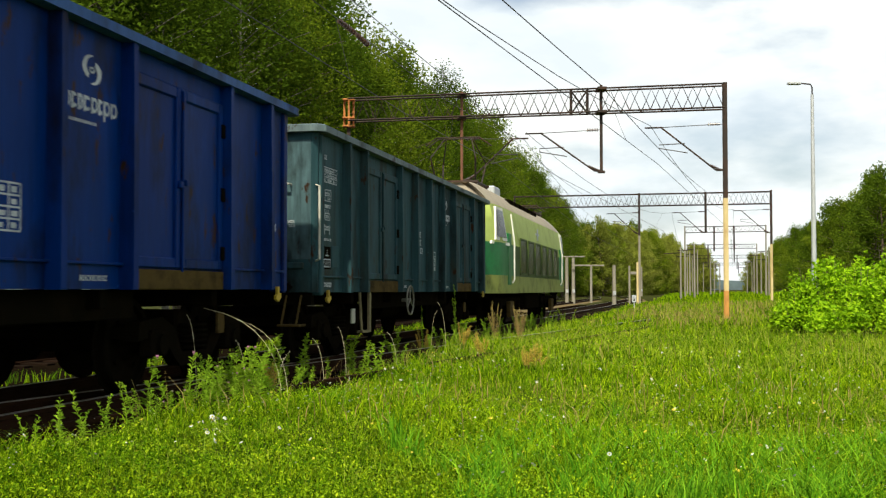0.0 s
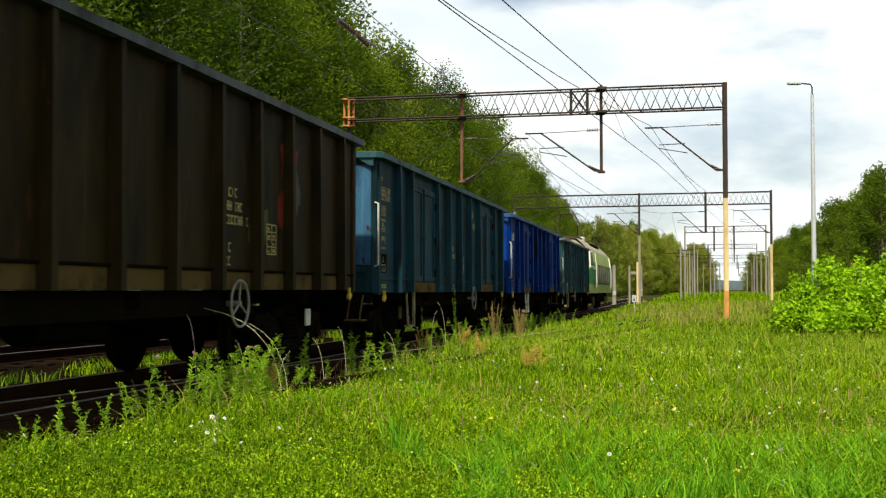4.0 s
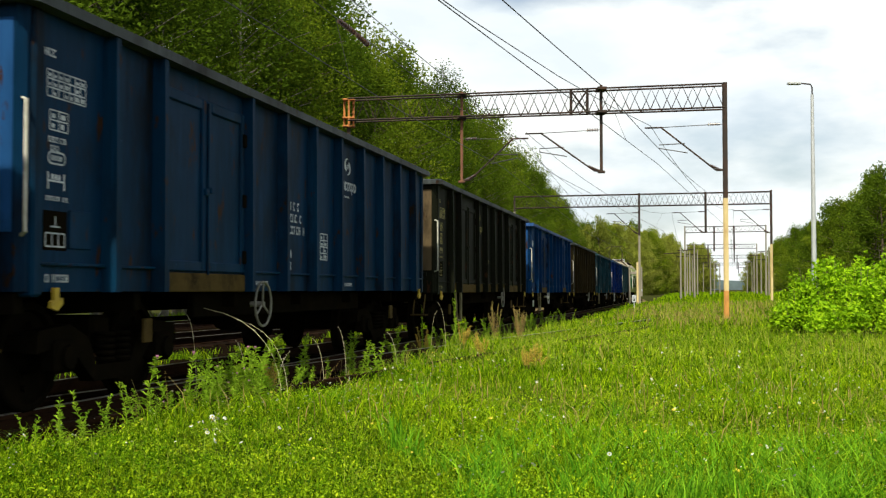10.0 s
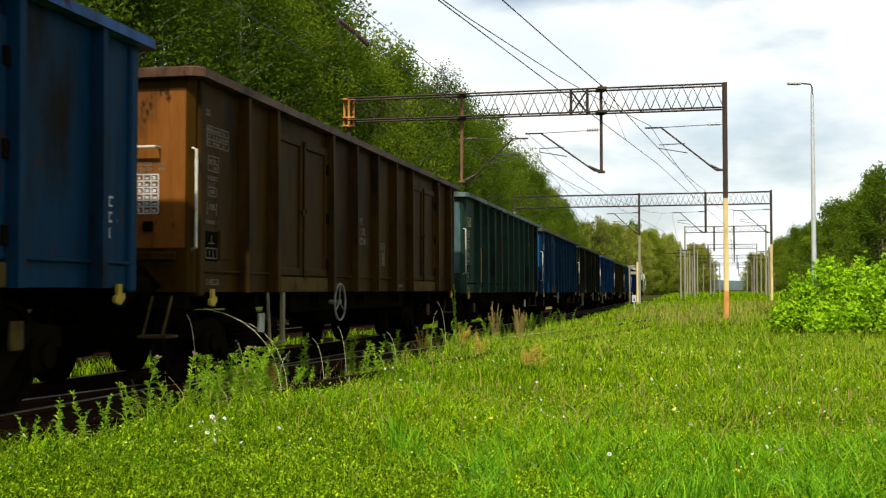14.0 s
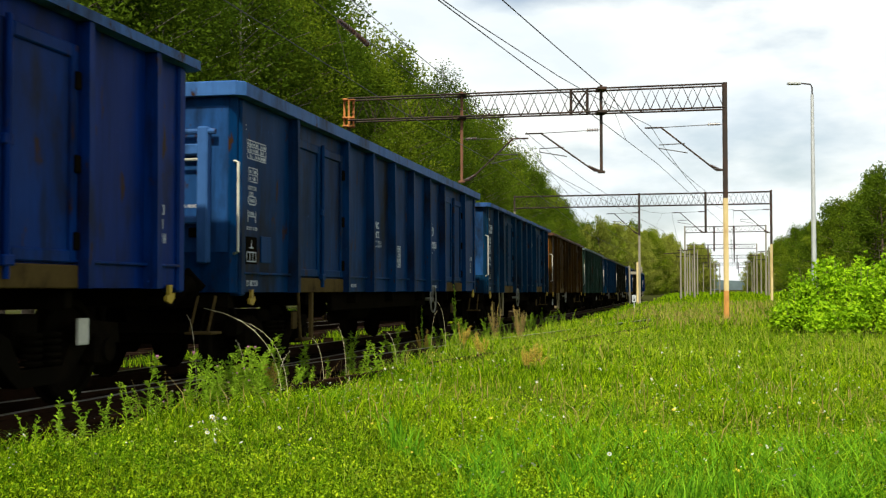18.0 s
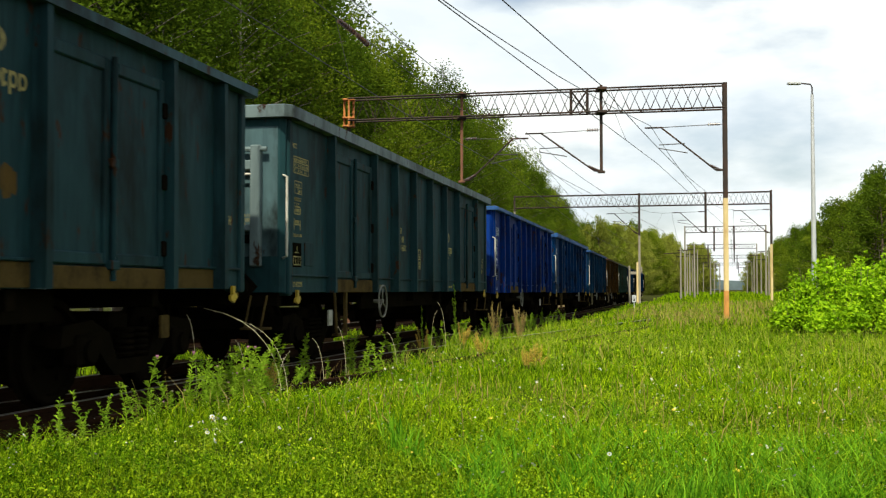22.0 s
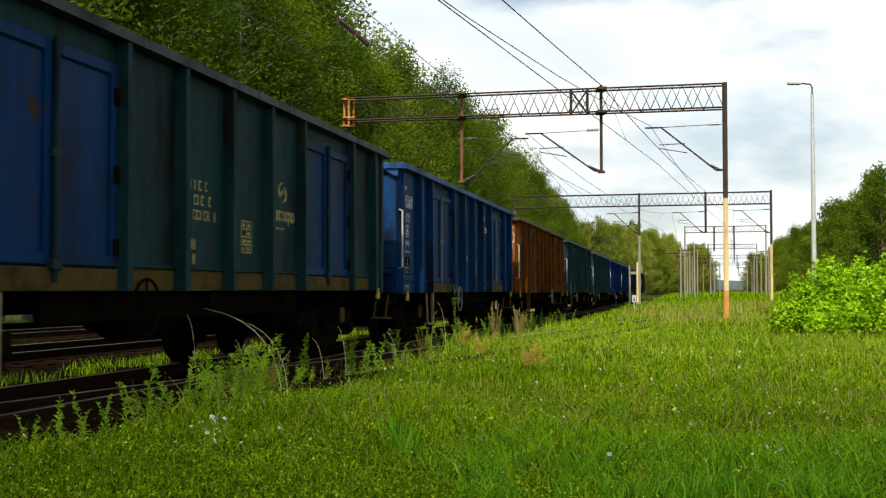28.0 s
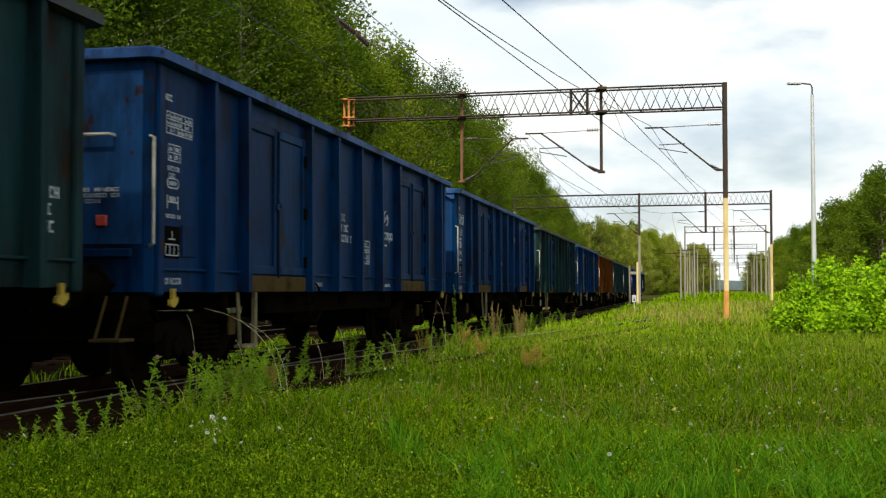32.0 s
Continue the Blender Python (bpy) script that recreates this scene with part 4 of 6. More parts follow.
    if not spec.get("bare"):
        part("emblem", cached(("emblem",), emblem_mesh), M[spec.get("logo", spec.get("marks", "white"))], w, at=Matrix.Translation((0, logo_y + 0.60, 2.75 + logo_dz)) @ Matrix.Diagonal((1, 1.1, 0.72, 1)))
        lettering("operator_lettering", cached(("operator_lettering",), operator_mesh), M[spec.get("logo", spec.get("marks", "white"))], w, "operator word mark as plain shapes", at=pose(0, logo_y + 0.20, 2.53 + logo_dz))
    lettering("axle_note", cached(("axle_note",), lambda: glyphs_mesh([0.42], 0.045, 6)), mk, w, at=pose(0, mid[0] + 0.3, 1.10))
    lettering("axle_note", cached(("axle_note",), lambda: glyphs_mesh([0.42], 0.045, 6)), mk, w, at=pose(0, mid[-1] - 0.7, 1.10))
    lettering("end_digits", cached(("end_digits", sd % 3), lambda: glyphs_mesh([0.14, 0.10, 0.14], 0.09, sd + 40)), mk, w, at=pose(0, hl - 0.62, 1.75))
    part("grip_recess", cached(("grip_recess",), lambda: Mesher().bevel_box(1.386, 1.40, 0, 0.32, 1.32, 1.62, 0.006)), colour, w, at=pose(0, y_end + 0.42 if not long else y_end + 0.5, 0))
    for k, (pm, y0, z0, size) in enumerate(spec.get("patches", ())):
        part("paint_patch", patch_mesh(size, spec["seed"] * 10 + k), M[pm], w, "patch of sprayed or peeling paint", at=pose(0, y0, z0))
    if spec.get("peeling"):
        for k in range(3):
            lettering("paint_patch", flakes_mesh(spec["seed"] + k), M["peel"], w, "peeling white paint", at=pose(0.0 + 0.4 * k, -hl + 1.377, 2.42, 0, 0, -90))
    if spec.get("hatch"):
        part("open_hatch", cached(("open_hatch",), lambda: Mesher().bevel_box(1.388, 1.40, 0, 0.62, 1.18, 2.05, 0.005)), M["ochre"], w, "ochre boarded hatch in the side", at=pose(0, -hl + 1.60, 0))
        part("hatch_frame", cached(("hatch_frame",), lambda: Mesher().bevel_box(1.386, 1.44, -0.06, 0.0, 1.12, 2.12, 0.01).bevel_box(1.386, 1.44, 0.62, 0.68, 1.12, 2.12, 0.01).bevel_box(1.386, 1.44, -0.0, 0.62, 2.06, 2.12, 0.01)), colour, w, at=pose(0, -hl + 1.60, 0))
    for k, y in enumerate((-4.5, 4.5) if not long else (-5.1, 5.1)):
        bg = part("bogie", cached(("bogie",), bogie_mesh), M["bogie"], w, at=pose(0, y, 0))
        for yy in (-0.9, 0.9):
            ws = part("wheelset", cached(("wheelset",), wheelset_mesh), M["bogie"], bg, at=pose(0, yy, 0.46))
            WHEELSETS.append((ws, yy, 0.46, spec["phase"]))
            for back in (False, True):
                part("axle_box", cached(("axle_box",), axle_box_mesh), M["bogie"], bg, at=flip(yy) if back else pose(0, yy, 0))
        for yy in (-0.14, 0.14):
            part("spring", cached(("spring",), spring_mesh), M["bogie"], bg, at=pose(0, yy, 0))
        part("indicator_plate", cached(("indicator_plate",), lambda: Mesher().bevel_box(1.16, 1.19, 0.35, 0.52, 0.52, 0.74, 0.006)), M["grey_bar"] if (sd + k) % 4 == 1 else M["sill_dirt"], bg)
    return w


WHEELSETS = []
SPECS = [
    dict(end="pale", paint="grey_teal", cap="grey", label="grey-teal steel open freight wagon with worn paint", seed=1),
    dict(end="bright_blue", paint="bright_blue", cap="blue", label="bright blue open freight wagon with white lettering", seed=2, plate=True, red=True, wheel="steel_dark", wheel_y=-2.1, step_at=3.6, warning=True, ladder_paint="grey_bar", rungs=True, gusset=True),
    dict(end="sky", paint="teal", cap="teal", label="weathered teal-blue open freight wagon with yellow lettering", seed=3, marks="yellow_mark", wheel_y=1.75, gusset=True),
    dict(end="beige", paint="olive_brown", cap="dark", label="grimy brown open freight wagon with spray paint", seed=4, bare=True, marks="yellow_mark", plain=True, hatch=True, ladder=False, patches=(("spray_red", 3.6, 2.55, (0.36, 0.30)), ("spray_red", 3.55, 1.95, (0.40, 0.28)), ("spray_grey", 3.75, 2.2, (0.30, 0.35)), ("spray_green", 4.65, 1.85, (0.20, 0.55)), ("spray_green", 2.6, 1.7, (0.35, 0.3))), wheel_y=1.9, grime=True),
    dict(end="blue", paint="blue", cap="blue", label="dark blue open freight wagon with pale lettering", seed=5, warning=True, plate=True, red=True, logo="yellow_mark", wheel="grey_bar", wheel_y=-2.05),
    dict(end="beige", paint="black_olive", wheel_y=1.6, cap="dark", label="blackened olive-brown open freight wagon with yellow lettering", seed=6, marks="yellow_mark", plate=True, grime=True, logo_bay=0),
    dict(end="blue", paint="dark_blue", cap="dark", label="dull dark blue open freight wagon with white lettering", seed=7, warning=True, plate=True, red=True, ladder=False, wheel_y=-1.8, one_door=True),
    dict(end="pale", paint="green", cap="grey", label="dull green open freight wagon with an ochre hatch", seed=8, marks="yellow_mark", hatch=True, plain=True, ladder=False, wheel="steel_dark", plate=True),
    dict(end="brown", paint="brown", cap="brown", label="dark brown open freight wagon with white lettering", seed=9, bare=True, marks="spray_pale", ladder=True, wheel_y=-1.8, plate=True),
    dict(end="blue", paint="dark_blue", cap="blue", label="dark blue open freight wagon with a pale rim", seed=10),
    dict(end="blue", paint="blue", cap="blue", label="long blue open freight wagon with a hinged end", seed=11, wheel_y=2.4, logo_dz=-0.6, long=True, ladder_paint="sill_dirt"),
    dict(end="bright_blue", paint="bright_blue", cap="blue", label="bright blue open freight wagon with locking bars", seed=12, bars=True, plate=True, red=True, ladder=False, wheel_y=-1.7),
    dict(end="pale", paint="slate_teal", cap="grey", label="long grey-teal open freight wagon with a hinged end", seed=13, long=True, marks="yellow_mark", ladder_paint="sill_dirt", wheel_y=-2.8, logo_dz=-0.65),
    dict(end="pale", paint="slate_teal", cap="teal", label="grimy grey-teal open freight wagon with spray paint", seed=14, bars=True, patches=(("spray_red", -5.75, 2.3, (0.10, 0.16)), ("spray_grey", -5.5, 2.75, (0.3, 0.12)), ("spray_ochre", 1.1, 1.9, (0.14, 0.2)), ("spray_ochre", 2.0, 1.75, (0.12, 0.14))), marks="yellow_mark", ladder_paint="sill_dirt", wheel_y=-2.0, warning=True, grime=True),
    dict(end="rust", paint="rust_brown", cap="brown", label="rust-brown open freight wagon with pale lettering", seed=15, wheel_y=2.0, bare=True, marks="spray_pale", peeling=True, bars=True, plate=True, ladder_paint="sill_dirt"),
    dict(end="blue", paint="blue", cap="blue", label="clean blue open freight wagon with plated doors", seed=16, latch=True, gusset=True),
    dict(end="dark", paint="dark_green", cap="dark", label="grimy dark green open freight wagon with blue doors", seed=17, logo_dz=-0.6, warning=True, door="blue", marks="yellow_mark", wheel="steel_dark", bars=True, wheel_y=-1.8, grime=True),
    dict(end="blue", paint="blue", cap="blue", label="weathered blue open freight wagon with yellow emblem", seed=18, wheel_y=1.9, logo="yellow_mark", wheel="steel_dark", step_at=3.5, red=True, gusset=True),
    dict(end="blue", paint="blue", cap="blue", label="blue open freight wagon with a white number block", seed=19, wheel="steel_dark", wheel_y=-2.0, red=True, logo_dz=-0.6),
    dict(end="dark", paint="dark_green", cap="dark", label="dark green open freight wagon with yellow hooks", seed=20),
]
# the front of each wagon, in metres behind the front of the second one at the start
FIRST_FRONT = 14.12
FRONTS, HALVES = [], []
front = FIRST_FRONT + 14.04
for spec in SPECS:
    FRONTS.append(front)
    HALVES.append(7.17 if spec.get("long") else 6.47)
    front -= 15.54 if spec.get("long") else 14.50 if spec["seed"] == 10 else 14.04
rnd_phase = random.Random(4)
WAGONS = []
for spec in SPECS:
    spec["phase"] = rnd_phase.uniform(0, 6.28)
    WAGONS.append(build_wagon(spec))
# ---- electric locomotive ----
def loco_ring(y, z_from, z_to, steps, hl=9.0):
    """Half outline of the right side from z_from to z_to at y; the ends draw in and the sides lean inwards above the waist."""
    e = max(0.0, (abs(y) - (hl - 1.3)) / 1.3)
    out = []
    for k in range(steps + 1):
        z = z_from + (z_to - z_from) * k / steps
        w = 1.48 - 0.30 * e ** 2
        if z > 2.25:
            w -= 0.16 * (z - 2.25)
        if z > 3.25:
            w -= 0.95 * (z - 3.25) ** 1.4
        out.append((max(w, 0.05), z))
    return out


def end_y(y, z, hl=9.0):
    """The nose leans back above the waist."""
    if abs(y) > hl - 0.6 and z > 2.25:
        return y - math.copysign(0.42 * (z - 2.25) ** 1.1, y)
    return y


def loco_band(z0, z1, steps, ys, closed_ends=True):
    m = Mesher()
    rings = []
    for y in ys:
        half = loco_ring(y, z0, z1, steps)
        rings.append([(w, end_y(y, z), z) for w, z in half] + [(-w, end_y(y, z), z) for w, z in reversed(half)])
    m.loft(rings, closed=True, ends=closed_ends)
    return m


def flank(points, sx, sy, proud):
    """A thin panel that follows the leaning side of the cab; points are y and z."""
    rings = []
    for d in (-0.03, proud):
        ring = []
        for y, z in points:
            for w, zz in loco_ring(y, z, z + 0.01, 1)[:1]:
                ring.append((sx * (w + d), sy * y, z))
        rings.append(ring)
    return Mesher().loft(rings, closed=True)


def build_loco():
    t = thing("electric_locomotive", "two-tone green electric locomotive with grey roof", "locomotive", "")
    ends = [-9.0, -8.8, -8.4, -8.0, -7.7]
    ys = ends + [-4, 0, 4] + [-e for e in reversed(ends)]
    part("skirt", loco_band(0.98, 1.45, 2, ys), M["loco_skirt"], t, "yellow-green lower skirt")
    for a, b in ((-9.0, -6.0), (6.0, 9.0)):
        yy = [y for y in ys if a <= y <= b] + ([-6.0] if a < 0 else [])
        yy = yy if a < 0 else [6.0] + yy
        part("cab_side", loco_band(1.45, 2.30, 3, sorted(yy)), M["loco_green"], t, "deep green cab front")
    part("side_panel", loco_band(1.45, 2.30, 3, [-6.0, -2, 2, 6.0]), M["loco_band"], t, "olive side with square windows")
    part("upper_body", loco_band(2.30, 3.30, 5, ys), M["loco_light"], t, "pale green upper body")
    part("roof", loco_band(3.30, 3.86, 6, ys), M["loco_roof"], t, "weathered grey roof")
    for k in range(6):
        y = -4.6 + k * 1.72
        for sx in (1, -1):
            x0, x1 = sorted((sx * 1.472, sx * 1.492))
            win = part("side_window", Mesher().bevel_box(x0, x1, y, y + 1.22, 1.56, 2.50, 0.008), M["glass"], t)
            fr = Mesher()
            for a, b, c, d in ((y - 0.07, y, 1.50, 2.56), (y + 1.22, y + 1.29, 1.50, 2.56), (y, y + 1.22, 1.50, 1.56), (y, y + 1.22, 2.50, 2.56)):
                fr.bevel_box(min(sx * 1.47, sx * 1.505), max(sx * 1.47, sx * 1.505), a, b, c, d, 0.006)
            part("window_frame", fr, M["loco_band"], win)
    for sy in (-1, 1):
        for sx in (-1, 1):
            cw = part("cab_window", flank([(8.35, 2.44), (7.35, 2.44), (7.35, 3.16), (8.08, 3.16)], sx, sy, 0.052), M["glass"], t, "dark cab side window")
            part("window_frame", flank([(8.48, 2.36), (7.25, 2.36), (7.25, 3.24), (8.14, 3.24)], sx, sy, 0.042), M["loco_white"], cw, "white window frame")
            part("waist_stripe", flank([(8.75, 2.25), (6.95, 2.25), (6.95, 2.33), (8.70, 2.33)], sx, sy, 0.042), M["loco_white"], t)
            part("cab_door", Mesher().bevel_box(min(sx * 1.40, sx * 1.495), max(sx * 1.40, sx * 1.495), sy * 6.75 - 0.3, sy * 6.75 + 0.3, 1.2, 2.6, 0.02), M["loco_green"], t)
            part("hand_rail", Mesher().tube([(sx * 1.50, sy * 6.35, 1.25), (sx * 1.56, sy * 6.35, 1.35), (sx * 1.56, sy * 6.35, 2.35), (sx * 1.46, sy * 6.35, 3.15)], 0.024, 6), M["loco_white"], t, "white hand rail")
            part("buffer", cached(("buffer",), buffer_mesh), M["steel_dark"], t, at=pose(sx * 0.875, sy * 9.0, 1.06, 0, 0, 0 if sy > 0 else 180))
            part("windscreen", Mesher().prism([(sx * 0.10, 2.50), (sx * 1.02, 2.50), (sx * 0.98, 3.08), (sx * 0.10, 3.08)], 1, sy * 8.45, sy * 8.97), M["glass"], t)
            part("headlamp", Mesher().rod((sx * 0.95, sy * 8.9, 1.72), (sx * 0.95, sy * 9.04, 1.72), 0.13, n=14), M["grey_bar"], t)
        part("waist_stripe", Mesher().bevel_box(-1.1, 1.1, min(sy * 8.9, sy * 9.02), max(sy * 8.9, sy * 9.02), 2.26, 2.36, 0.01), M["loco_white"], t, "white stripe")
        part("coupling", cached(("coupling",), coupling_mesh), M["steel_dark"], t, at=pose(0, sy * 9.0, 1.0, 0, 0, 0 if sy > 0 else 180))
    part("emblem", Mesher().box(1.398, 1.408, -0.5, 0.4, 2.84, 2.90).box(1.405, 1.412, -0.2, 0.1, 2.60, 3.05), M["white"], t)
    # roof gear
    for k in range(7):
        part("roof_grille", Mesher().bevel_box(0.62, 1.02, -3.6 + k * 0.95, -2.9 + k * 0.95, 3.50, 3.78, 0.03), M["steel_dark"], t)
    part("roof_box", Mesher().bevel_box(-0.5, 0.7, -4.4, -3.4, 3.80, 4.12, 0.04), M["galv"], t, "pale roof box")
    part("roof_duct", Mesher().bevel_box(-0.5, 0.5, -2.6, 3.4, 3.80, 3.98, 0.05), M["loco_roof"], t)
    for y0, raised in ((-6.3, True), (6.3, False)):
        p = part("pantograph", Mesher().bevel_box(-0.7, 0.7, y0 - 0.9, y0 - 0.82, 3.95, 4.02, 0.01).bevel_box(-0.7, 0.7, y0 + 0.82, y0 + 0.9, 3.95, 4.02, 0.01)
                 .bevel_box(-0.66, -0.58, y0 - 0.82, y0 + 0.82, 3.95, 4.02, 0.01).bevel_box(0.58, 0.66, y0 - 0.82, y0 + 0.82, 3.95, 4.02, 0.01), M["mast_dark"], t, "raised pantograph" if raised else "folded pantograph")
        top = 5.28 if raised else 4.30
        mid_z = (4.0 + top) / 2
        reach = 0.85 if raised else 1.35
        for sx in (-1, 1):
            part("insulator", Mesher().rod((sx * 0.6, y0 - 0.8, 3.72), (sx * 0.6, y0 - 0.8, 3.95), 0.07, n=10), M["porcelain"], p)
            part("insulator", Mesher().rod((sx * 0.6, y0 + 0.8, 3.72), (sx * 0.6, y0 + 0.8, 3.95), 0.07, n=10), M["porcelain"], p)
            for sy in (-1, 1):
                part("pantograph_arm", Mesher().rod((sx * 0.55, y0 + sy * 0.45, 4.02), (sx * 0.62, y0 + sy * reach, mid_z), 0.026, n=8), M["mast_dark"], p)
                part("pantograph_arm", Mesher().rod((sx * 0.62, y0 + sy * reach, mid_z), (sx * 0.38, y0 + sy * 0.12, top - 0.04), 0.017, n=8), M["mast_dark"], p)
        for sy in (-0.15, 0.15):
            part("contact_strip", Mesher().tube([(-0.9, y0 + sy, top - 0.22), (-0.6, y0 + sy, top), (0.6, y0 + sy, top), (0.9, y0 + sy, top - 0.22)], 0.018, 6), M["mast_dark"], p)
    # running gear
    for y in (-5.15, 5.15):
        frame_m = Mesher()
        for sx in (-1, 1):
            x0, x1 = sorted((sx * 1.05, sx * 1.2))
            frame_m.bevel_box(x0, x1, -2.4, 2.4, 0.62, 0.86, 0.03)
            for yy in (-1.75, 0, 1.75):
                frame_m.bevel_box(x0, x1, yy - 0.2, yy + 0.2, 0.42, 0.80, 0.03)
                frame_m.rod((sx * 1.2, yy, 0.62), (sx * 1.27, yy, 0.62), 0.12, n=10)
        bg = part("bogie", frame_m, M["bogie"], t, at=pose(0, y, 0))
        for yy in (-1.75, 0, 1.75):
            ws = part("wheelset", cached(("loco_wheelset",), lambda: wheelset_mesh()), M["bogie"], bg, at=Matrix.Translation((0, yy, 0.46)))
            WHEELSETS.append((ws, yy, 0.46, yy))
        part("side_step", Mesher().bevel_box(1.2, 1.32, -0.35, 0.35, 0.30, 0.75, 0.02), M["sill_dirt"], bg)
    part("battery_box", Mesher().bevel_box(-1.25, 1.25, -1.6, 1.6, 0.45, 0.98, 0.04), M["steel_dark"], t)
    return t


LOCO = build_loco()
LOCO_AT = FRONTS[0] + 1.15 + 9.0
# ---- overhead line: portals, masts and wires ----
def lattice(a, b, depth, width, bay):
    """A lattice girder from a to b: four chords and slanting lacing. Returns chord and lacing meshes."""
    a, b = Vector(a), Vector(b)
    d = b - a
    n = max(2, round(d.length / bay))
    side = Vector((-d.y, d.x, 0)).normalized() * width / 2
    down = Vector((0, 0, -depth))
    chords = [Mesher() for _ in range(4)]
    for c, o in zip(chords, (side, -side, side + down, -side + down)):
        c.rod(a + o, b + o, 0.031, n=4)
    laces = []
    for o, lag in ((side, 0.0), (-side, 0.5)):
        for k in range(n if not lag else n - 1):
            p, q, r = a + d * ((k + lag) / n), a + d * ((k + lag + 0.5) / n), a + d * ((k + lag + 1) / n)
            laces.append(Mesher().tube([p + o + down, q + o, r + o + down], 0.017, 4))
    return chords, laces


def girder(parent, a, b, depth, width, bay, material):
    chords, laces = lattice(a, b, depth, width, bay)
    for c in chords:
        part("chord", c, material, parent)
    for c in laces:
        part("lacing", c, material, parent)


def mast(parent, x, y, z0, z1, breaks, r=0.062):
    """A steel leg of H section, painted in lengths: breaks are (height, material) from the foot."""
    lo = z0
    for hi, mat in breaks + [(z1, M["mast_dark"])]:
        m = Mesher()
        m.prism([(x - r, y - 0.10), (x + r, y - 0.10), (x + r, y - 0.075), (x + 0.012, y - 0.075), (x + 0.012, y + 0.075), (x + r, y + 0.075),
                 (x + r, y + 0.10), (x - r, y + 0.10), (x - r, y + 0.075), (x - 0.012, y + 0.075), (x - 0.012, y - 0.075), (x - r, y - 0.075)], 2, lo, hi)
        part("mast_length", m, mat, parent)
        lo = hi


def insulator(parent, a, b, r=0.055):
    a, b = Vector(a), Vector(b)
    m = Mesher()
    n = 7
    m.rod(a, b, r * 0.45, n=8)
    for k in range(n):
        p = a + (b - a) * ((k + 0.5) / n)
        e = (b - a).normalized() * 0.012
        m.rod(p - e, p + e, r, n=10)
    part("insulator", m, M["porcelain"], parent, "brown ribbed insulator")


def cantilever(parent, foot, way, reach, rise, reg_drop):
    """A slanting arm from its foot, with a tie above and the arm that steadies the contact wire."""
    foot, way = Vector(foot), Vector(way)
    head = foot + way * reach + Vector((0, 0, rise))
    elbow = foot + way * 0.25
    part("arm", Mesher().rod(elbow, head, 0.029, n=8).rod(foot, elbow, 0.040, n=8), M["mast_dark"], parent)
    insulator(parent, foot + way * 0.1, foot + way * 0.45 + Vector((0, 0, rise * 0.12)))
    part("wire_clamp", Mesher().rod(head - way * 0.05, head + way * 0.55, 0.028, n=8), M["mast_dark"], parent)
    part("tie", Mesher().rod(foot + Vector((0, 0, rise + 0.05)), head, 0.014, n=6), M["wire"], parent)
    insulator(parent, foot + Vector((0, 0, rise + 0.05)) + way * 0.1, foot + Vector((0, 0, rise + 0.05)) + way * 0.5)
    mid = foot + way * reach * 0.62 + Vector((0, 0, rise * 0.62))
    reg = mid + way * 0.85 + Vector((0, 0, -0.02))
    part("steady_arm", Mesher().tube([mid, reg, reg + Vector((0, 0, -0.12)), reg + Vector((0, 0, -0.14)) + way * 0.05 - way * 1.0 + Vector((0, 0, -0.16))], 0.018, 6), M["wire"], parent)


CROSS = Vector((math.cos(HEAD + 0.045), -math.sin(HEAD + 0.045), 0))
portal = thing("catenary_portal", "rusty lattice catenary portal on cream-painted legs", "catenary portal", "catenary portals")
PR, PL = (9.47, 38.0, 7.88), (-3.40, 41.3, 7.93)
girder(portal, PL, PR, 0.80, 0.50, 0.70, M["mast_dark"])
mast(portal, 9.47, 38.0, -0.1, 7.95, [(0.95, M["mast_orange"]), (4.05, M["mast_cream"])])
mast(portal, -3.45, 41.4, -0.4, 7.0, [(5.4, M["rusty"])])
for dx, dy in ((-0.16, 0.0), (0.02, -0.2), (0.17, 0.05)):
    part("end_stanchion", Mesher().rod((-3.45 + dx, 41.4 + dy, 6.9), (-3.45 + dx, 41.4 + dy, 7.95), 0.042, n=6), M["orange_rust"], portal, "orange rusty end stanchion")
for z in (6.95, 7.25, 7.92):
    part("end_rail", Mesher().bevel_box(-3.66, -3.22, 41.15, 41.5, z - 0.03, z + 0.03, 0.01), M["orange_rust"], portal)
for x, y, low, cl in ((0.67, 40.35, 4.80, "rusty"), (5.46, 39.05, 5.02, "mast_dark")):
    part("drop_post", Mesher().bevel_box(x - 0.048, x + 0.048, y - 0.05, y + 0.05, low, 8.05, 0.01).bevel_box(x - 0.12, x + 0.12, y - 0.1, y + 0.1, low - 0.02, low + 0.06, 0.01), M[cl], portal)
    for z in (7.1, 7.9):
        part("clamp", Mesher().bevel_box(x - 0.16, x + 0.16, y - 0.33, y + 0.33, z - 0.05, z + 0.05, 0.01), M["mast_dark"], portal)
part("stiffening_frame", Mesher().rod((4.45, 39.3, 7.08), (5.0, 39.15, 7.9), 0.03, n=4).rod((4.45, 39.3, 7.9), (5.0, 39.15, 7.08), 0.03, n=4).rod((4.45, 39.3, 7.05), (4.45, 39.3, 7.95), 0.05, n=4).rod((5.0, 39.15, 7.05), (5.0, 39.15, 7.95), 0.05, n=4), M["mast_dark"], portal)
cantilever(portal, (9.41, 38.0, 5.0), -CROSS, 2.05, 1.50, 0.3)
cantilever(portal, (5.46, 39.05, 5.09), -CROSS, 2.1, 1.36, 0.3)
cantilever(portal, (0.72, 40.35, 4.88), CROSS, 1.80, 1.42, 0.3)

portal_b = thing("catenary_portal", "distant lattice catenary portal over the yard tracks", "catenary portal", "catenary portals")
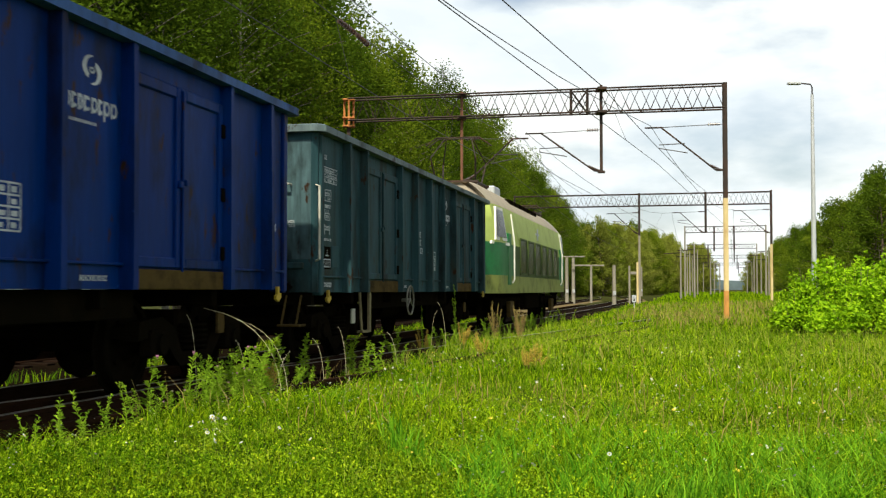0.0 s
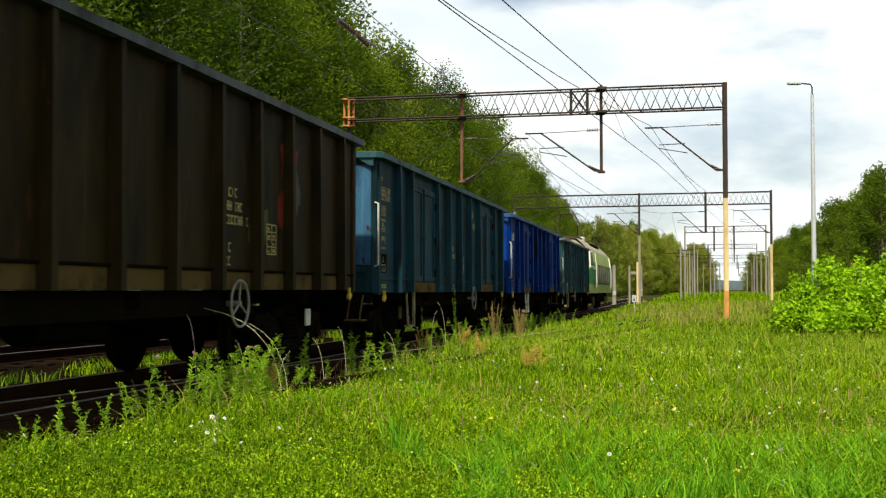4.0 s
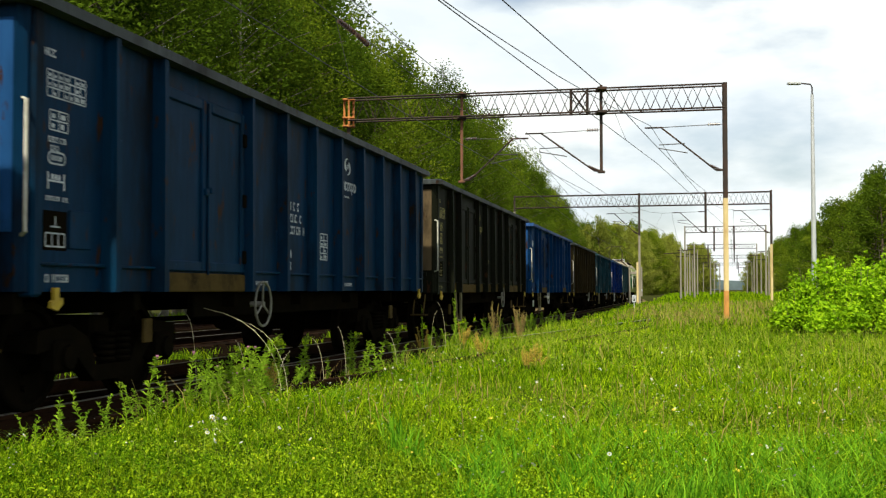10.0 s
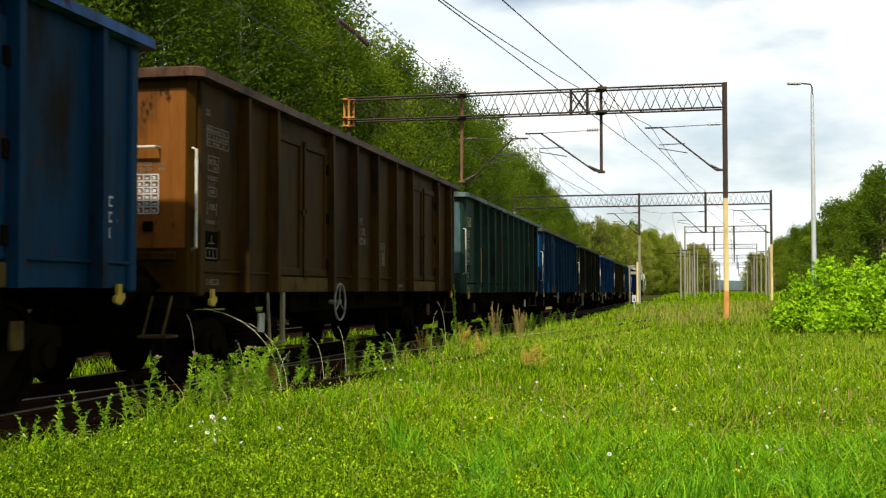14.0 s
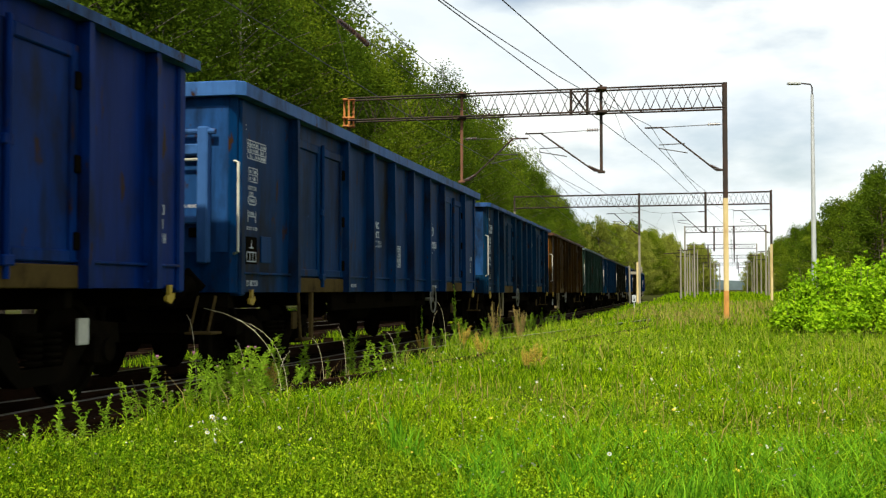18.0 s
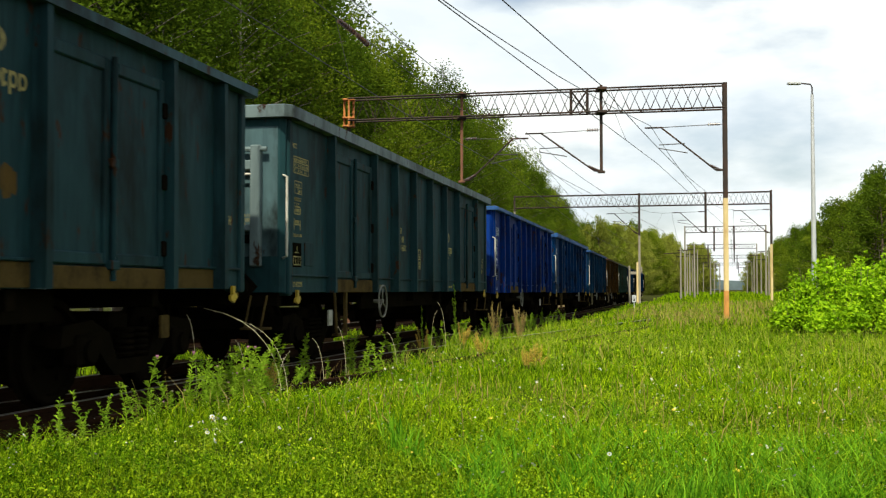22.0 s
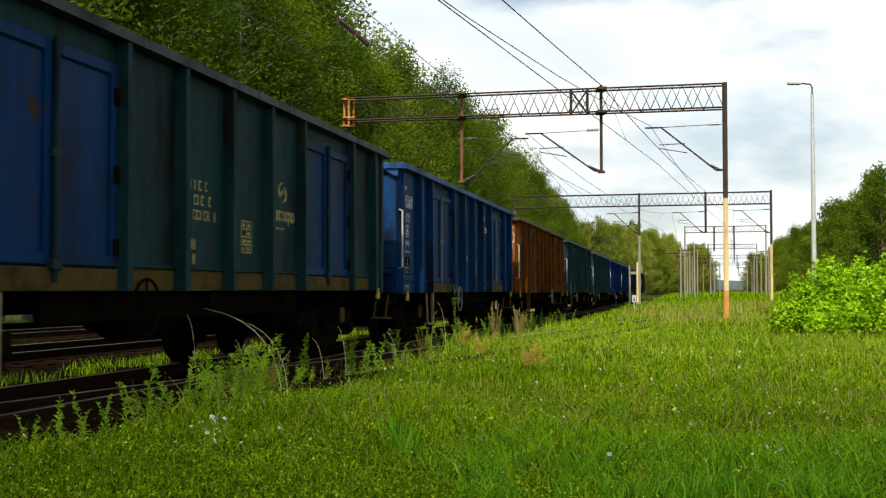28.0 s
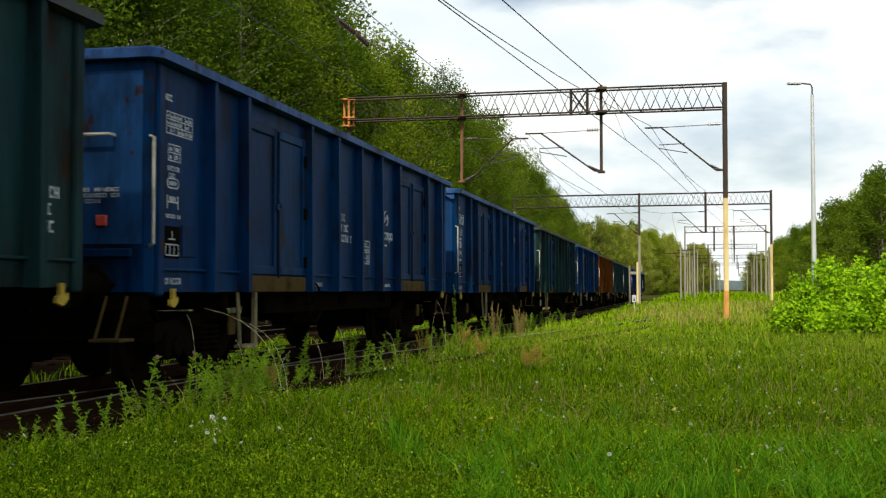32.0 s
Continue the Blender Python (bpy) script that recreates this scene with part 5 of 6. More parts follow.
girder(portal_b, (5.34, 84.6, 7.90), (23.14, 80.0, 7.90), 0.85, 0.6, 0.75, M["mast_dark"])
mast(portal_b, 23.14, 80.0, 0.2, 8.0, [(4.2, M["mast_cream"])])
mast(portal_b, 14.25, 82.4, 0.0, 8.0, [(4.9, M["concrete"])])
mast(portal_b, 5.34, 84.6, -0.4, 8.0, [(6.8, M["concrete"])])
for x, y, low in ((18.80, 81.2, 5.05),):
    part("drop_post", Mesher().bevel_box(x - 0.07, x + 0.07, y - 0.07, y + 0.07, low, 8.0, 0.01), M["mast_dark"], portal_b)
cantilever(portal_b, (23.1, 80.0, 5.0), -CROSS, 2.0, 1.6, 0.3)
cantilever(portal_b, (18.8, 81.2, 5.07), -CROSS, 1.8, 1.46, 0.3)
cantilever(portal_b, (14.25, 82.4, 5.07), -CROSS, 1.8, 1.46, 0.3)
for k, (y, w0, w1) in enumerate(((135, 29.4, 38.4), (190, 41.5, 52.5), (250, 55.5, 68.5), (320, 74.0, 87.0))):
    pb = thing("catenary_portal", "far lattice catenary portal along the line", "catenary portal", "catenary portals")
    girder(pb, (w0, y + 3, 8.6), (w1, y, 8.6), 0.7, 0.6, 1.0, M["mast_dark"])
    for x, yy in ((w0, y + 3), (w1, y)):
        part("leg", Mesher().rod((x, yy, 0.0), (x, yy, 8.7), 0.12, 0.09, n=8), M["concrete"], pb)
    for x in (w0 + 3.2, w1 - 3.4):
        part("drop_post", Mesher().bevel_box(x - 0.08, x + 0.08, y + 1.4, y + 1.6, 5.6, 8.6, 0.01), M["mast_dark"], pb)


def concrete_mast(x, y, top, r=0.105, label="weathered concrete line mast", arms=0):
    m = thing("concrete_mast", label, "mast", "concrete masts")
    z0 = ground_z(x, y) - 0.2
    part("shaft", Mesher().rod((x, y, z0), (x, y, top), r, r * 0.72, n=10), M["concrete"], m)
    part("cap", Mesher().rod((x, y, top), (x, y, top + 0.06), r * 0.8, r * 0.6, n=10), M["concrete"], m)
    for k in range(arms):
        part("bracket", Mesher().rod((x - 1.6, y, top - 0.6 - 0.9 * k), (x + 0.1, y, top - 0.5 - 0.9 * k), 0.05, n=6), M["mast_dark"], m)
    return m


MASTS = [  # x, y, top
    (22.6, 108, 5.0), (23.9, 108, 5.3), (30.2, 139, 5.6), (33.6, 150, 6.2), (36.5, 155, 5.2), (42.5, 178, 5.2), (49.2, 202, 5.6),
    (53.0, 198, 5.4), (52.0, 190, 6.2), (46.2, 165, 6.5), (48.0, 169, 6.0), (41.6, 145, 6.4)]
for x, y, top in MASTS:
    concrete_mast(x, y, top, arms=1)
def sagging(points, sag, n=8):
    out = []
    for a, b in zip(points, points[1:]):
        a, b = Vector(a), Vector(b)
        out += [a.lerp(b, k / n) - Vector((0, 0, 4 * sag * (k / n) * (1 - k / n))) for k in range(n)]
    return out + [Vector(points[-1])]


def feeder(points, r, sag, label):
    single("overhead_wire", Mesher().tube(sagging(points, sag), r, 5), M["wire"], label, "wire", "overhead wires")


def catenary(contact, carry, sag, label):
    """Carrying wire, contact wire and droppers through the same supports."""
    c = thing("catenary", label, "wire", "overhead wires")
    top = sagging(carry, sag)
    part("carrying_wire", Mesher().tube(top, 0.010, 5), M["wire"], c)
    part("contact_wire", Mesher().tube(contact, 0.010, 5), M["wire"], c)
    low = sagging(contact, 0.0)
    for k in range(3, min(len(top), len(low)), 4):
        part("dropper", Mesher().rod(top[k], low[k], 0.005, n=4), M["wire"], c)


# feeders on the tops of the portals
feeder([(-12.0, -12.0, 8.6), (5.44, 39.1, 8.08), (18.8, 81.2, 8.05)], 0.016, 0.25, "feeder wire over the portal tops")
feeder([(-10.5, -10.0, 8.6), (0.66, 40.4, 8.1), (10.2, 83.4, 8.05)], 0.013, 0.25, "feeder wire over the portal tops")
# the eastern track
catenary([(-9.1, -10.0, 5.3), (7.25, 38.2, 5.22), (20.3, 80.4, 5.22), (34.5, 135.8, 5.6), (64.0, 250.8, 5.8)],
         [(-10.4, -10.0, 6.9), (7.0, 38.2, 6.52), (20.6, 80.4, 6.68), (34.5, 135.8, 7.0), (64.0, 250.8, 7.2)], 0.9, "wires over the eastern track")
# the turnout in the middle
catenary([(3.3, 39.4, 5.28), (15.9, 81.8, 5.2), (28.8, 137.0, 5.6)],
         [(2.9, 39.4, 6.45), (16.5, 81.8, 6.53), (28.8, 137.0, 7.0)], 0.9, "wires over the middle track")
# the train's own track
catenary([(-9.0, -10.0, 5.3), (-0.9, 28.0, 5.32), (2.1, 40.2, 5.34), (10.6, 83.0, 5.1), (21.6, 130.0, 5.0)],
         [(-9.0, -10.0, 6.8), (-1.25, 28.0, 6.7), (2.9, 40.2, 6.30), (10.9, 83.0, 6.3), (21.9, 130.0, 6.2)], 0.25, "wires over the train's track")
section = thing("section_insulator", "dark strain insulators in the carrying wire", "insulator")
insulator(section, (-2.18, 23.6, 6.62), (-1.93, 24.7, 6.60), 0.06)
insulator(section, (-1.90, 24.85, 6.60), (-1.72, 25.8, 6.58), 0.06)
catenary([(-16.0, -10.0, 5.3), (-7.2, 32.0, 5.3), (2.0, 82.0, 5.1)], [(-16.0, -10.0, 6.9), (-7.2, 32.0, 6.6), (2.0, 82.0, 6.5)], 0.5, "wires over the western track")
# ---- trees ----
def leaf_cloud(verts, faces, centre, radius, count, size, rnd, droop=0.0):
    """Small bent leaf pairs scattered in a flattened clump."""
    for _ in range(count):
        d = Vector((rnd.gauss(0, 1), rnd.gauss(0, 1), rnd.gauss(0, 0.75)))
        if d.length < 1e-3:
            continue
        d = d.normalized() * radius * (rnd.random() ** 0.45)
        p = centre + d
        p.z -= droop * rnd.random() ** 2
        s = size * rnd.uniform(0.6, 1.35)
        a = Vector((rnd.gauss(0, 1), rnd.gauss(0, 1), rnd.gauss(0, 0.7))).normalized()
        b = a.cross(Vector((rnd.gauss(0, 1), rnd.gauss(0, 1), rnd.gauss(0, 1)))).normalized()
        c = a.cross(b) * s * 0.25
        o = len(verts)
        verts += [p - a * s * 0.9, p + b * s * 0.55 + c, p + a * s, p - b * s * 0.55 + c]
        faces += [(o, o + 1, o + 2), (o, o + 2, o + 3)]


def tree_meshes(seed, height, spread_r, leaf, clumps, per, base=0.22, droop=0.0, trunk_r=0.16):
    rnd = random.Random(seed)
    wood = Mesher()
    pts, p = [], Vector((0, 0, -0.3))
    for k in range(7):
        pts.append(p.copy())
        p = p + Vector((rnd.uniform(-0.22, 0.22), rnd.uniform(-0.22, 0.22), height * 0.92 / 6))
    for k in range(6):
        r0, r1 = trunk_r * (1 - k / 6.6), trunk_r * (1 - (k + 1) / 6.6)
        wood.rod(pts[k], pts[k + 1], r0, r1, 7, False)
    vs, fs = [], []
    for k in range(clumps):
        u = (k + rnd.random()) / clumps
        z = height * (base + (1 - base) * u)
        wide = spread_r * (math.sin(math.pi * min(1.0, 0.14 + 0.86 * (u ** 0.8))) ** 0.75) * rnd.uniform(0.55, 1.15) + 0.25
        a = rnd.uniform(0, 2 * math.pi)
        q = min(5.99, max(0.0, z / (height * 0.92) * 6))
        root = pts[int(q)].lerp(pts[int(q) + 1], q - int(q)) - Vector((0, 0, height * 0.05))
        tip = Vector((root.x + math.cos(a) * wide, root.y + math.sin(a) * wide, z + rnd.uniform(-0.3, 0.5)))
        wood.rod(root, tip, 0.05 * (1.2 - u), 0.012, 4, False)
        leaf_cloud(vs, fs, tip, rnd.uniform(0.55, 1.0) * (0.6 + spread_r * 0.16), per, leaf, rnd, droop)
        leaf_cloud(vs, fs, root.lerp(tip, 0.6), 0.75 * (0.5 + spread_r * 0.15), per // 2, leaf, rnd, droop)
    crown = bpy.data.meshes.new("crown")
    crown.from_pydata([tuple(v) for v in vs], [], fs)
    return wood.mesh("trunk", None, 60), crown


KINDS = {
    "birch": [tree_meshes(10 + k, 17.5, 3.2, 0.078, 92, 160, 0.16, 1.5, 0.15) for k in range(3)],
    "broad": [tree_meshes(30 + k, 16.0, 3.9, 0.085, 92, 160, 0.14, 0.7, 0.2) for k in range(3)],
    "back": [tree_meshes(70 + k, 16.5, 3.9, 0.10, 60, 120, 0.45, 0.8, 0.2) for k in range(3)],
    "far": [tree_meshes(50 + k, 15.0, 4.4, 0.17, 64, 90, 0.03, 0.6, 0.2) for k in range(3)],
}


def tree(kind, x, y, scale, turn, rnd, leaf=None, label=None, z=None):
    wood, crown = KINDS[kind][rnd.randrange(3)]
    lab = label or {"birch": "tall birch with drooping light foliage at the wood's edge", "back": "broadleaf tree standing deeper in the wood", "broad": "broadleaf tree with dense green crown in the wood", "far": "distant broadleaf tree with full green crown"}[kind]
    t = thing("tree", lab, "tree", "trees of the wood", at=Matrix.Translation((x, y, ground_z(x, y) if z is None else z)) @ Matrix.Rotation(turn, 4, "Z") @ Matrix.Scale(scale, 4))
    part("trunk", wood, M["birch_bark"] if kind == "birch" else M["bark"], t)
    part("crown", crown, M[leaf] if leaf else M["leaf_birch"] if kind == "birch" else M["leaf_dark"], t)
    return t


rt = random.Random(77)
# edge of the wood west of the yard
s = 24.0
while s < 178:
    for row, (off, chance) in enumerate(((-15.5, 1.0), (-20.0, 1.0))):
        if rt.random() > chance:
            continue
        o = off + rt.uniform(-1.2, 1.2)
        x = -6.144 + 0.2094 * s + o / math.cos(HEAD)
        y = s + rt.uniform(-1.5, 1.5)
        kind = "birch" if rt.random() < (0.6 if row == 0 else 0.35) else "broad"
        if row:
            kind = "back"
        tree(kind, x, y, rt.uniform(0.88, 1.08) * (1.12 if row == 0 else 1.34), rt.uniform(0, 6.28), rt, leaf="leaf_birch" if rt.random() < 0.45 else "leaf_dark")
    s += 4.6 if s < 110 else 6.2
rt_end = random.Random(78)
for k in range(5):
    for off, kind, grow in ((-15.5, "broad", 1.12), (-20.0, "back", 1.34)):
        y = 180 + 6 * k + rt_end.uniform(-1.5, 1.5)
        tree(kind, -6.144 + 0.2094 * y + off / math.cos(HEAD) + rt_end.uniform(-1, 1), y, rt_end.uniform(0.9, 1.06) * grow, rt_end.uniform(0, 6.28), rt_end, leaf="leaf_birch" if k % 2 else "leaf_dark")
# the wood that closes the bend
for k in range(34):
    u = k / 33
    for r in range(2):
        if r and k % 2:
            continue
        x, y = 17 + 50 * u + rt.uniform(-2, 2) + r * 3, 196 + 130 * u + r * 12 + rt.uniform(-6, 6)
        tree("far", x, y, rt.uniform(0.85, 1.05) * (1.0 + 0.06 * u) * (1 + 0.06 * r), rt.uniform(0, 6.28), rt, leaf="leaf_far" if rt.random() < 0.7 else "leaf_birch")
for k in range(5):
    tree("far", 6 + k * 6 + rt.uniform(-2, 2), 240 + rt.uniform(-8, 8), rt.uniform(0.9, 1.1), rt.uniform(0, 6.28), rt)
# trees beside the straight, and the wood to the east
for k in range(16):
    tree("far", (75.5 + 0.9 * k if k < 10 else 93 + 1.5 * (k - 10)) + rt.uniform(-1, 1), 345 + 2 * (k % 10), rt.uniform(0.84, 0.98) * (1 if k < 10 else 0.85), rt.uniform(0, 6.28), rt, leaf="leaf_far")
for k in range(44):
    u = k / 43
    y = 104 + 440 * u ** 1.25
    for r in range(2):
        if r and u > 0.45:
            continue
        x = 46.5 + 0.262 * (y - 104) + r * 6 + rt.uniform(-2.0, 2.0) + 2.5 * math.sin(k * 0.9)
        tree("far", x, y + rt.uniform(-4, 4), rt.uniform(0.88, 1.06) * (0.88 + 0.60 * u + 0.10 * r), rt.uniform(0, 6.28), rt, leaf="leaf_birch" if rt.random() < 0.6 else "leaf_dark")
# far wooded ridge, its haze put into the bluish colour
hill = Mesher()
top = [(x, 2600, 26 + 16 * noise.noise((x * 0.002, 3.0, 0.0)) + 5 * noise.noise((x * 0.012, 9.0, 0.0))) for x in range(-1800, 2600, 40)]
hill.loft([[(x, y, -4) for x, y, z in top], top, [(x, y + 300, -4) for x, y, z in top]])
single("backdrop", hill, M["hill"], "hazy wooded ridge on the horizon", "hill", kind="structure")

# ---- bright bush beside the line ----
def bush(cx, cy, rx, ry, h, seed, count, leaf):
    rnd = random.Random(seed)
    b = thing("bush", "dense bright green bush beside the line", "bush", "bushes", at=pose(cx, cy, ground_z(cx, cy)))
    vs, fs = [], []
    stems = Mesher()
    for k in range(count):
        a, r = rnd.uniform(0, 6.28), rnd.random() ** 0.5
        x, y = math.cos(a) * r * rx, math.sin(a) * r * ry
        top_z = h * (1 - 0.45 * r ** 2.5) * rnd.uniform(0.62, 1.16)
        stems.rod((x * 0.7, y * 0.7, -0.1), (x, y, top_z), 0.012, 0.004, 4, False)
        for _ in range(3):
            leaf_cloud(vs, fs, Vector((x, y, top_z * rnd.uniform(0.25, 1.0))), 0.26, 34, leaf, rnd)
    me = bpy.data.meshes.new("foliage")
    me.from_pydata([tuple(v) for v in vs], [], fs)
    part("stems", stems, M["bark"], b)
    part("foliage", me, M["leaf_bush"], b)


bush(10.5, 30.2, 1.5, 1.5, 1.80, 1, 90, 0.075)
bush(12.3, 30.8, 1.9, 1.6, 2.15, 2, 110, 0.075)
bush(14.4, 30.2, 1.6, 1.5, 1.95, 4, 80, 0.075)
bush(9.3, 29.6, 0.8, 0.9, 1.15, 3, 40, 0.07)
bush(11.4, 28.4, 2.2, 0.9, 0.95, 5, 70, 0.07)
# ---- grass and flowers ----
def blades(name, seed, places, height, width, material, label, lean=0.35, kind="stuff"):
    """One mesh of bent blades of three joints; places is an array of x, y, z and height factor."""
    rng = np.random.default_rng(seed)
    n = len(places)
    a = rng.uniform(0, 2 * np.pi, n)
    face = rng.uniform(0, 2 * np.pi, n)
    h = height * places[:, 3] * rng.uniform(0.55, 1.25, n)
    w = width * rng.uniform(0.7, 1.3, n)
    bend = h * lean * rng.uniform(0.2, 1.6, n)
    dx, dy = np.cos(a), np.sin(a)
    wx, wy = np.cos(face) * w / 2, np.sin(face) * w / 2
    co = np.empty((n, 5, 3), dtype=np.float32)
    for k, (u, half) in enumerate(((0.0, 1.0), (0.0, -1.0), (0.55, 0.8), (0.55, -0.8), (1.0, 0.0))):
        off = bend * u ** 2
        co[:, k, 0] = places[:, 0] + dx * off + wx * half
        co[:, k, 1] = places[:, 1] + dy * off + wy * half
        co[:, k, 2] = places[:, 2] + h * u * (1 - 0.18 * u)
    base = np.arange(n)[:, None] * 5
    tri = (base[:, None, :] + np.array([[0, 1, 3], [0, 3, 2], [2, 3, 4]])[None]).reshape(-1, 3)
    me = bpy.data.meshes.new(name)
    me.vertices.add(n * 5)
    me.vertices.foreach_set("co", co.ravel())
    me.loops.add(tri.size)
    me.loops.foreach_set("vertex_index", tri.ravel().astype(np.int32))
    me.polygons.add(len(tri))
    me.polygons.foreach_set("loop_start", np.arange(0, tri.size, 3, dtype=np.int32))
    me.update(calc_edges=True)
    me.materials.append(material)
    return tagged(new(name, me), label, "grass", "", kind)


def meadow(seed, count, y0, y1, edge, spread_k=0.44, power=1.0, patch=0.5, only=-9.0):
    """Random places in the field of grass east of the track, with patchy height; only: where a slow pattern is above it."""
    rng = np.random.default_rng(seed)
    out = []
    u = rng.random(count * 3)
    y = y0 + (y1 - y0) * u ** power
    x = (rng.random(count * 3) * 2 - 1) * (spread_k * y + 1.0)
    for px, py in zip(x.tolist(), y.tolist()):
        d = across(px, py)
        if d < edge or d < edge + 0.3 + 0.35 * noise.noise((px * 0.8, py * 0.8, 2.0)):
            continue
        p = noise.noise((px * 0.45, py * 0.45, 8.0)) + 0.5 * noise.noise((px * 1.7, py * 1.7, 4.0))
        if p < only:
            continue
        if 35 < py < 44 and abs(px - siding_x(py)) < 0.5 and noise.noise((px * 0.5, py * 0.5, 6.0)) < 0.15:
            continue
        bed = -0.21 + grade(py) if d < 1.55 else grade(py) - 0.21 - 0.33 * (d - 1.55)
        out.append((px, py, max(ground_z(px, py), bed) - 0.01, max(0.3, 0.85 + patch * p)))
        if len(out) >= count:
            break
    return np.array(out)


def leaflets(name, seed, places, height, size, material, label):
    """Small flat leaves held at odd angles just above the ground."""
    rng = np.random.default_rng(seed)
    n = len(places)
    a = rng.uniform(0, 2 * np.pi, n)
    tilt = rng.normal(0, 0.5, n)
    s = size * rng.uniform(0.6, 1.4, n)
    h = places[:, 2] + height * places[:, 3] * rng.uniform(0.25, 1.1, n)
    co = np.empty((n, 4, 3), dtype=np.float32)
    for k, (p, q) in enumerate(((-1.0, 0.0), (0.0, 0.65), (1.0, 0.0), (0.0, -0.65))):
        co[:, k, 0] = places[:, 0] + s * (p * np.cos(a) - q * np.sin(a))
        co[:, k, 1] = places[:, 1] + s * (p * np.sin(a) + q * np.cos(a))
        co[:, k, 2] = h + s * (p * tilt + 0.3 * abs(q))
    tri = (np.arange(n)[:, None, None] * 4 + np.array([[0, 1, 2], [0, 2, 3]])[None]).reshape(-1, 3)
    me = bpy.data.meshes.new(name)
    me.vertices.add(n * 4)
    me.vertices.foreach_set("co", co.ravel())
    me.loops.add(tri.size)
    me.loops.foreach_set("vertex_index", tri.ravel().astype(np.int32))
    me.polygons.add(len(tri))
    me.polygons.foreach_set("loop_start", np.arange(0, tri.size, 3, dtype=np.int32))
    me.update(calc_edges=True)
    me.materials.append(material)
    return tagged(new(name, me), label, "ground plants", "", "stuff")


blades("grass", 1, meadow(1, 120000, 6.0, 15.0, 1.55, power=1.1), 0.14, 0.0062, M["grass"], "lush meadow grass with clover", 0.6)
blades("grass", 2, meadow(2, 70000, 14.0, 34.0, 1.5), 0.24, 0.014, M["grass"], "lush meadow grass", 0.5)
blades("grass", 3, meadow(3, 42000, 32.0, 110.0, 1.6), 0.40, 0.032, M["grass"], "tall meadow grass along the line", 0.5)
blades("grass", 14, meadow(14, 12000, 105.0, 260.0, 3.0, spread_k=0.34), 0.55, 0.09, M["grass"], "far meadow grass along the line", 0.4)
blades("grass_tufts", 5, meadow(5, 16000, 6.0, 18.0, 1.5, only=0.18), 0.26, 0.009, M["grass"], "long grass tufts standing out of the meadow", 0.7)
blades("grass_tufts", 9, meadow(9, 4200, 6.2, 9.0, 4.0, power=1.9, only=0.02), 0.30, 0.009, M["grass_lush"], "bright long-bladed grass tufts", 0.7)
blades("dry_grass", 4, meadow(4, 3500, 9.0, 60.0, 1.1), 0.40, 0.009, M["grass_dry"], "dry grass stalks among the green", 0.4)
blades("dry_grass", 8, meadow(8, 11000, 32.0, 80.0, 3.0, only=0.0), 0.52, 0.022, M["grass_dry"], "patches of dry seeding grass by the line", 0.4)
leaflets("clover", 6, meadow(6, 110000, 6.0, 16.0, 1.55, power=1.2), 0.15, 0.0095, M["clover"], "clover and small leaves among the grass")
leaflets("clover", 7, meadow(7, 36000, 15.0, 40.0, 1.45), 0.26, 0.018, M["clover"], "clover and small leaves among the grass")
blades("seeding_grass", 11, meadow(11, 9000, 15.0, 48.0, 1.3, only=-0.15), 0.40, 0.008, M["grass_pale"], "pale seeding grass standing over the meadow", 0.35)
blades("seeding_grass", 12, meadow(12, 5000, 6.5, 15.0, 1.3), 0.20, 0.0045, M["grass_pale"], "fine pale grass stalks in the meadow", 0.35)


def verge(seed, count, lo, hi, y0, y1):
    """Places on the strip from lo to hi metres across the line."""
    rng = np.random.default_rng(seed)
    out = []
    for u, v in rng.random((count, 2)).tolist():
        y, d = y0 + (y1 - y0) * u ** 1.2, lo + (hi - lo) * v
        x = -6.144 + 0.2094 * y + d / math.cos(HEAD)
        out.append((x, y, ground_z(x, y) - 0.01, 0.8 + 0.5 * noise.noise((x * 0.5, y * 0.5, 3.0))))
    return np.array(out)


blades("grass", 15, verge(15, 14000, -17.0, -12.6, 14.0, 75.0), 0.50, 0.022, M["grass"], "grass verge beyond the side tracks", 0.5)
blades("grass", 17, np.array([q for q in verge(17, 9000, -3.3, -2.2, 9.0, 50.0).tolist() if noise.noise((q[0] * 0.9, q[1] * 0.9, 1.0)) > 0.05]) + np.array([0, 0, 0.05, 0]), 0.22, 0.010, M["grass"], "grass tufts on the cinders between the tracks", 0.5)
blades("grass", 16, verge(16, 2500, -8.0, -7.4, 14.0, 60.0), 0.22, 0.012, M["grass"], "thin grass between the side tracks", 0.5)


def clump(spots, each, radius, seed):
    """Places of blades gathered round a few spots."""
    rng = np.random.default_rng(seed)
    out = []
    for x, y, f in spots:
        for _ in range(each):
            px, py = x + rng.normal(0, radius), y + rng.normal(0, radius)
            out.append((px, py, ground_z(px, py) - 0.01, f))
    return np.array(out)


rng_c = np.random.default_rng(40)
row = [(0.6 + 2.4 * rng_c.random(), 6.25 + 0.8 * rng_c.random(), 0.6 + 0.5 * rng_c.random()) for _ in range(34)]
row += [(-0.35, 8.6, 1.5), (-0.30, 8.3, 1.3), (-0.22, 8.0, 1.1), (0.30, 6.9, 1.2), (0.36, 7.1, 1.0), (1.1, 7.9, 1.0), (1.2, 8.8, 1.1), (0.9, 9.6, 1.2), (2.3, 8.2, 1.1), (1.6, 10.5, 1.2), (-1.0, 10.6, 1.1), (-0.2, 11.5, 1.2)]
blades("grass_tufts", 13, clump(row, 34, 0.055, 41), 0.26, 0.010, M["grass_lush"], "upright bright green couch grass tufts", 0.45)
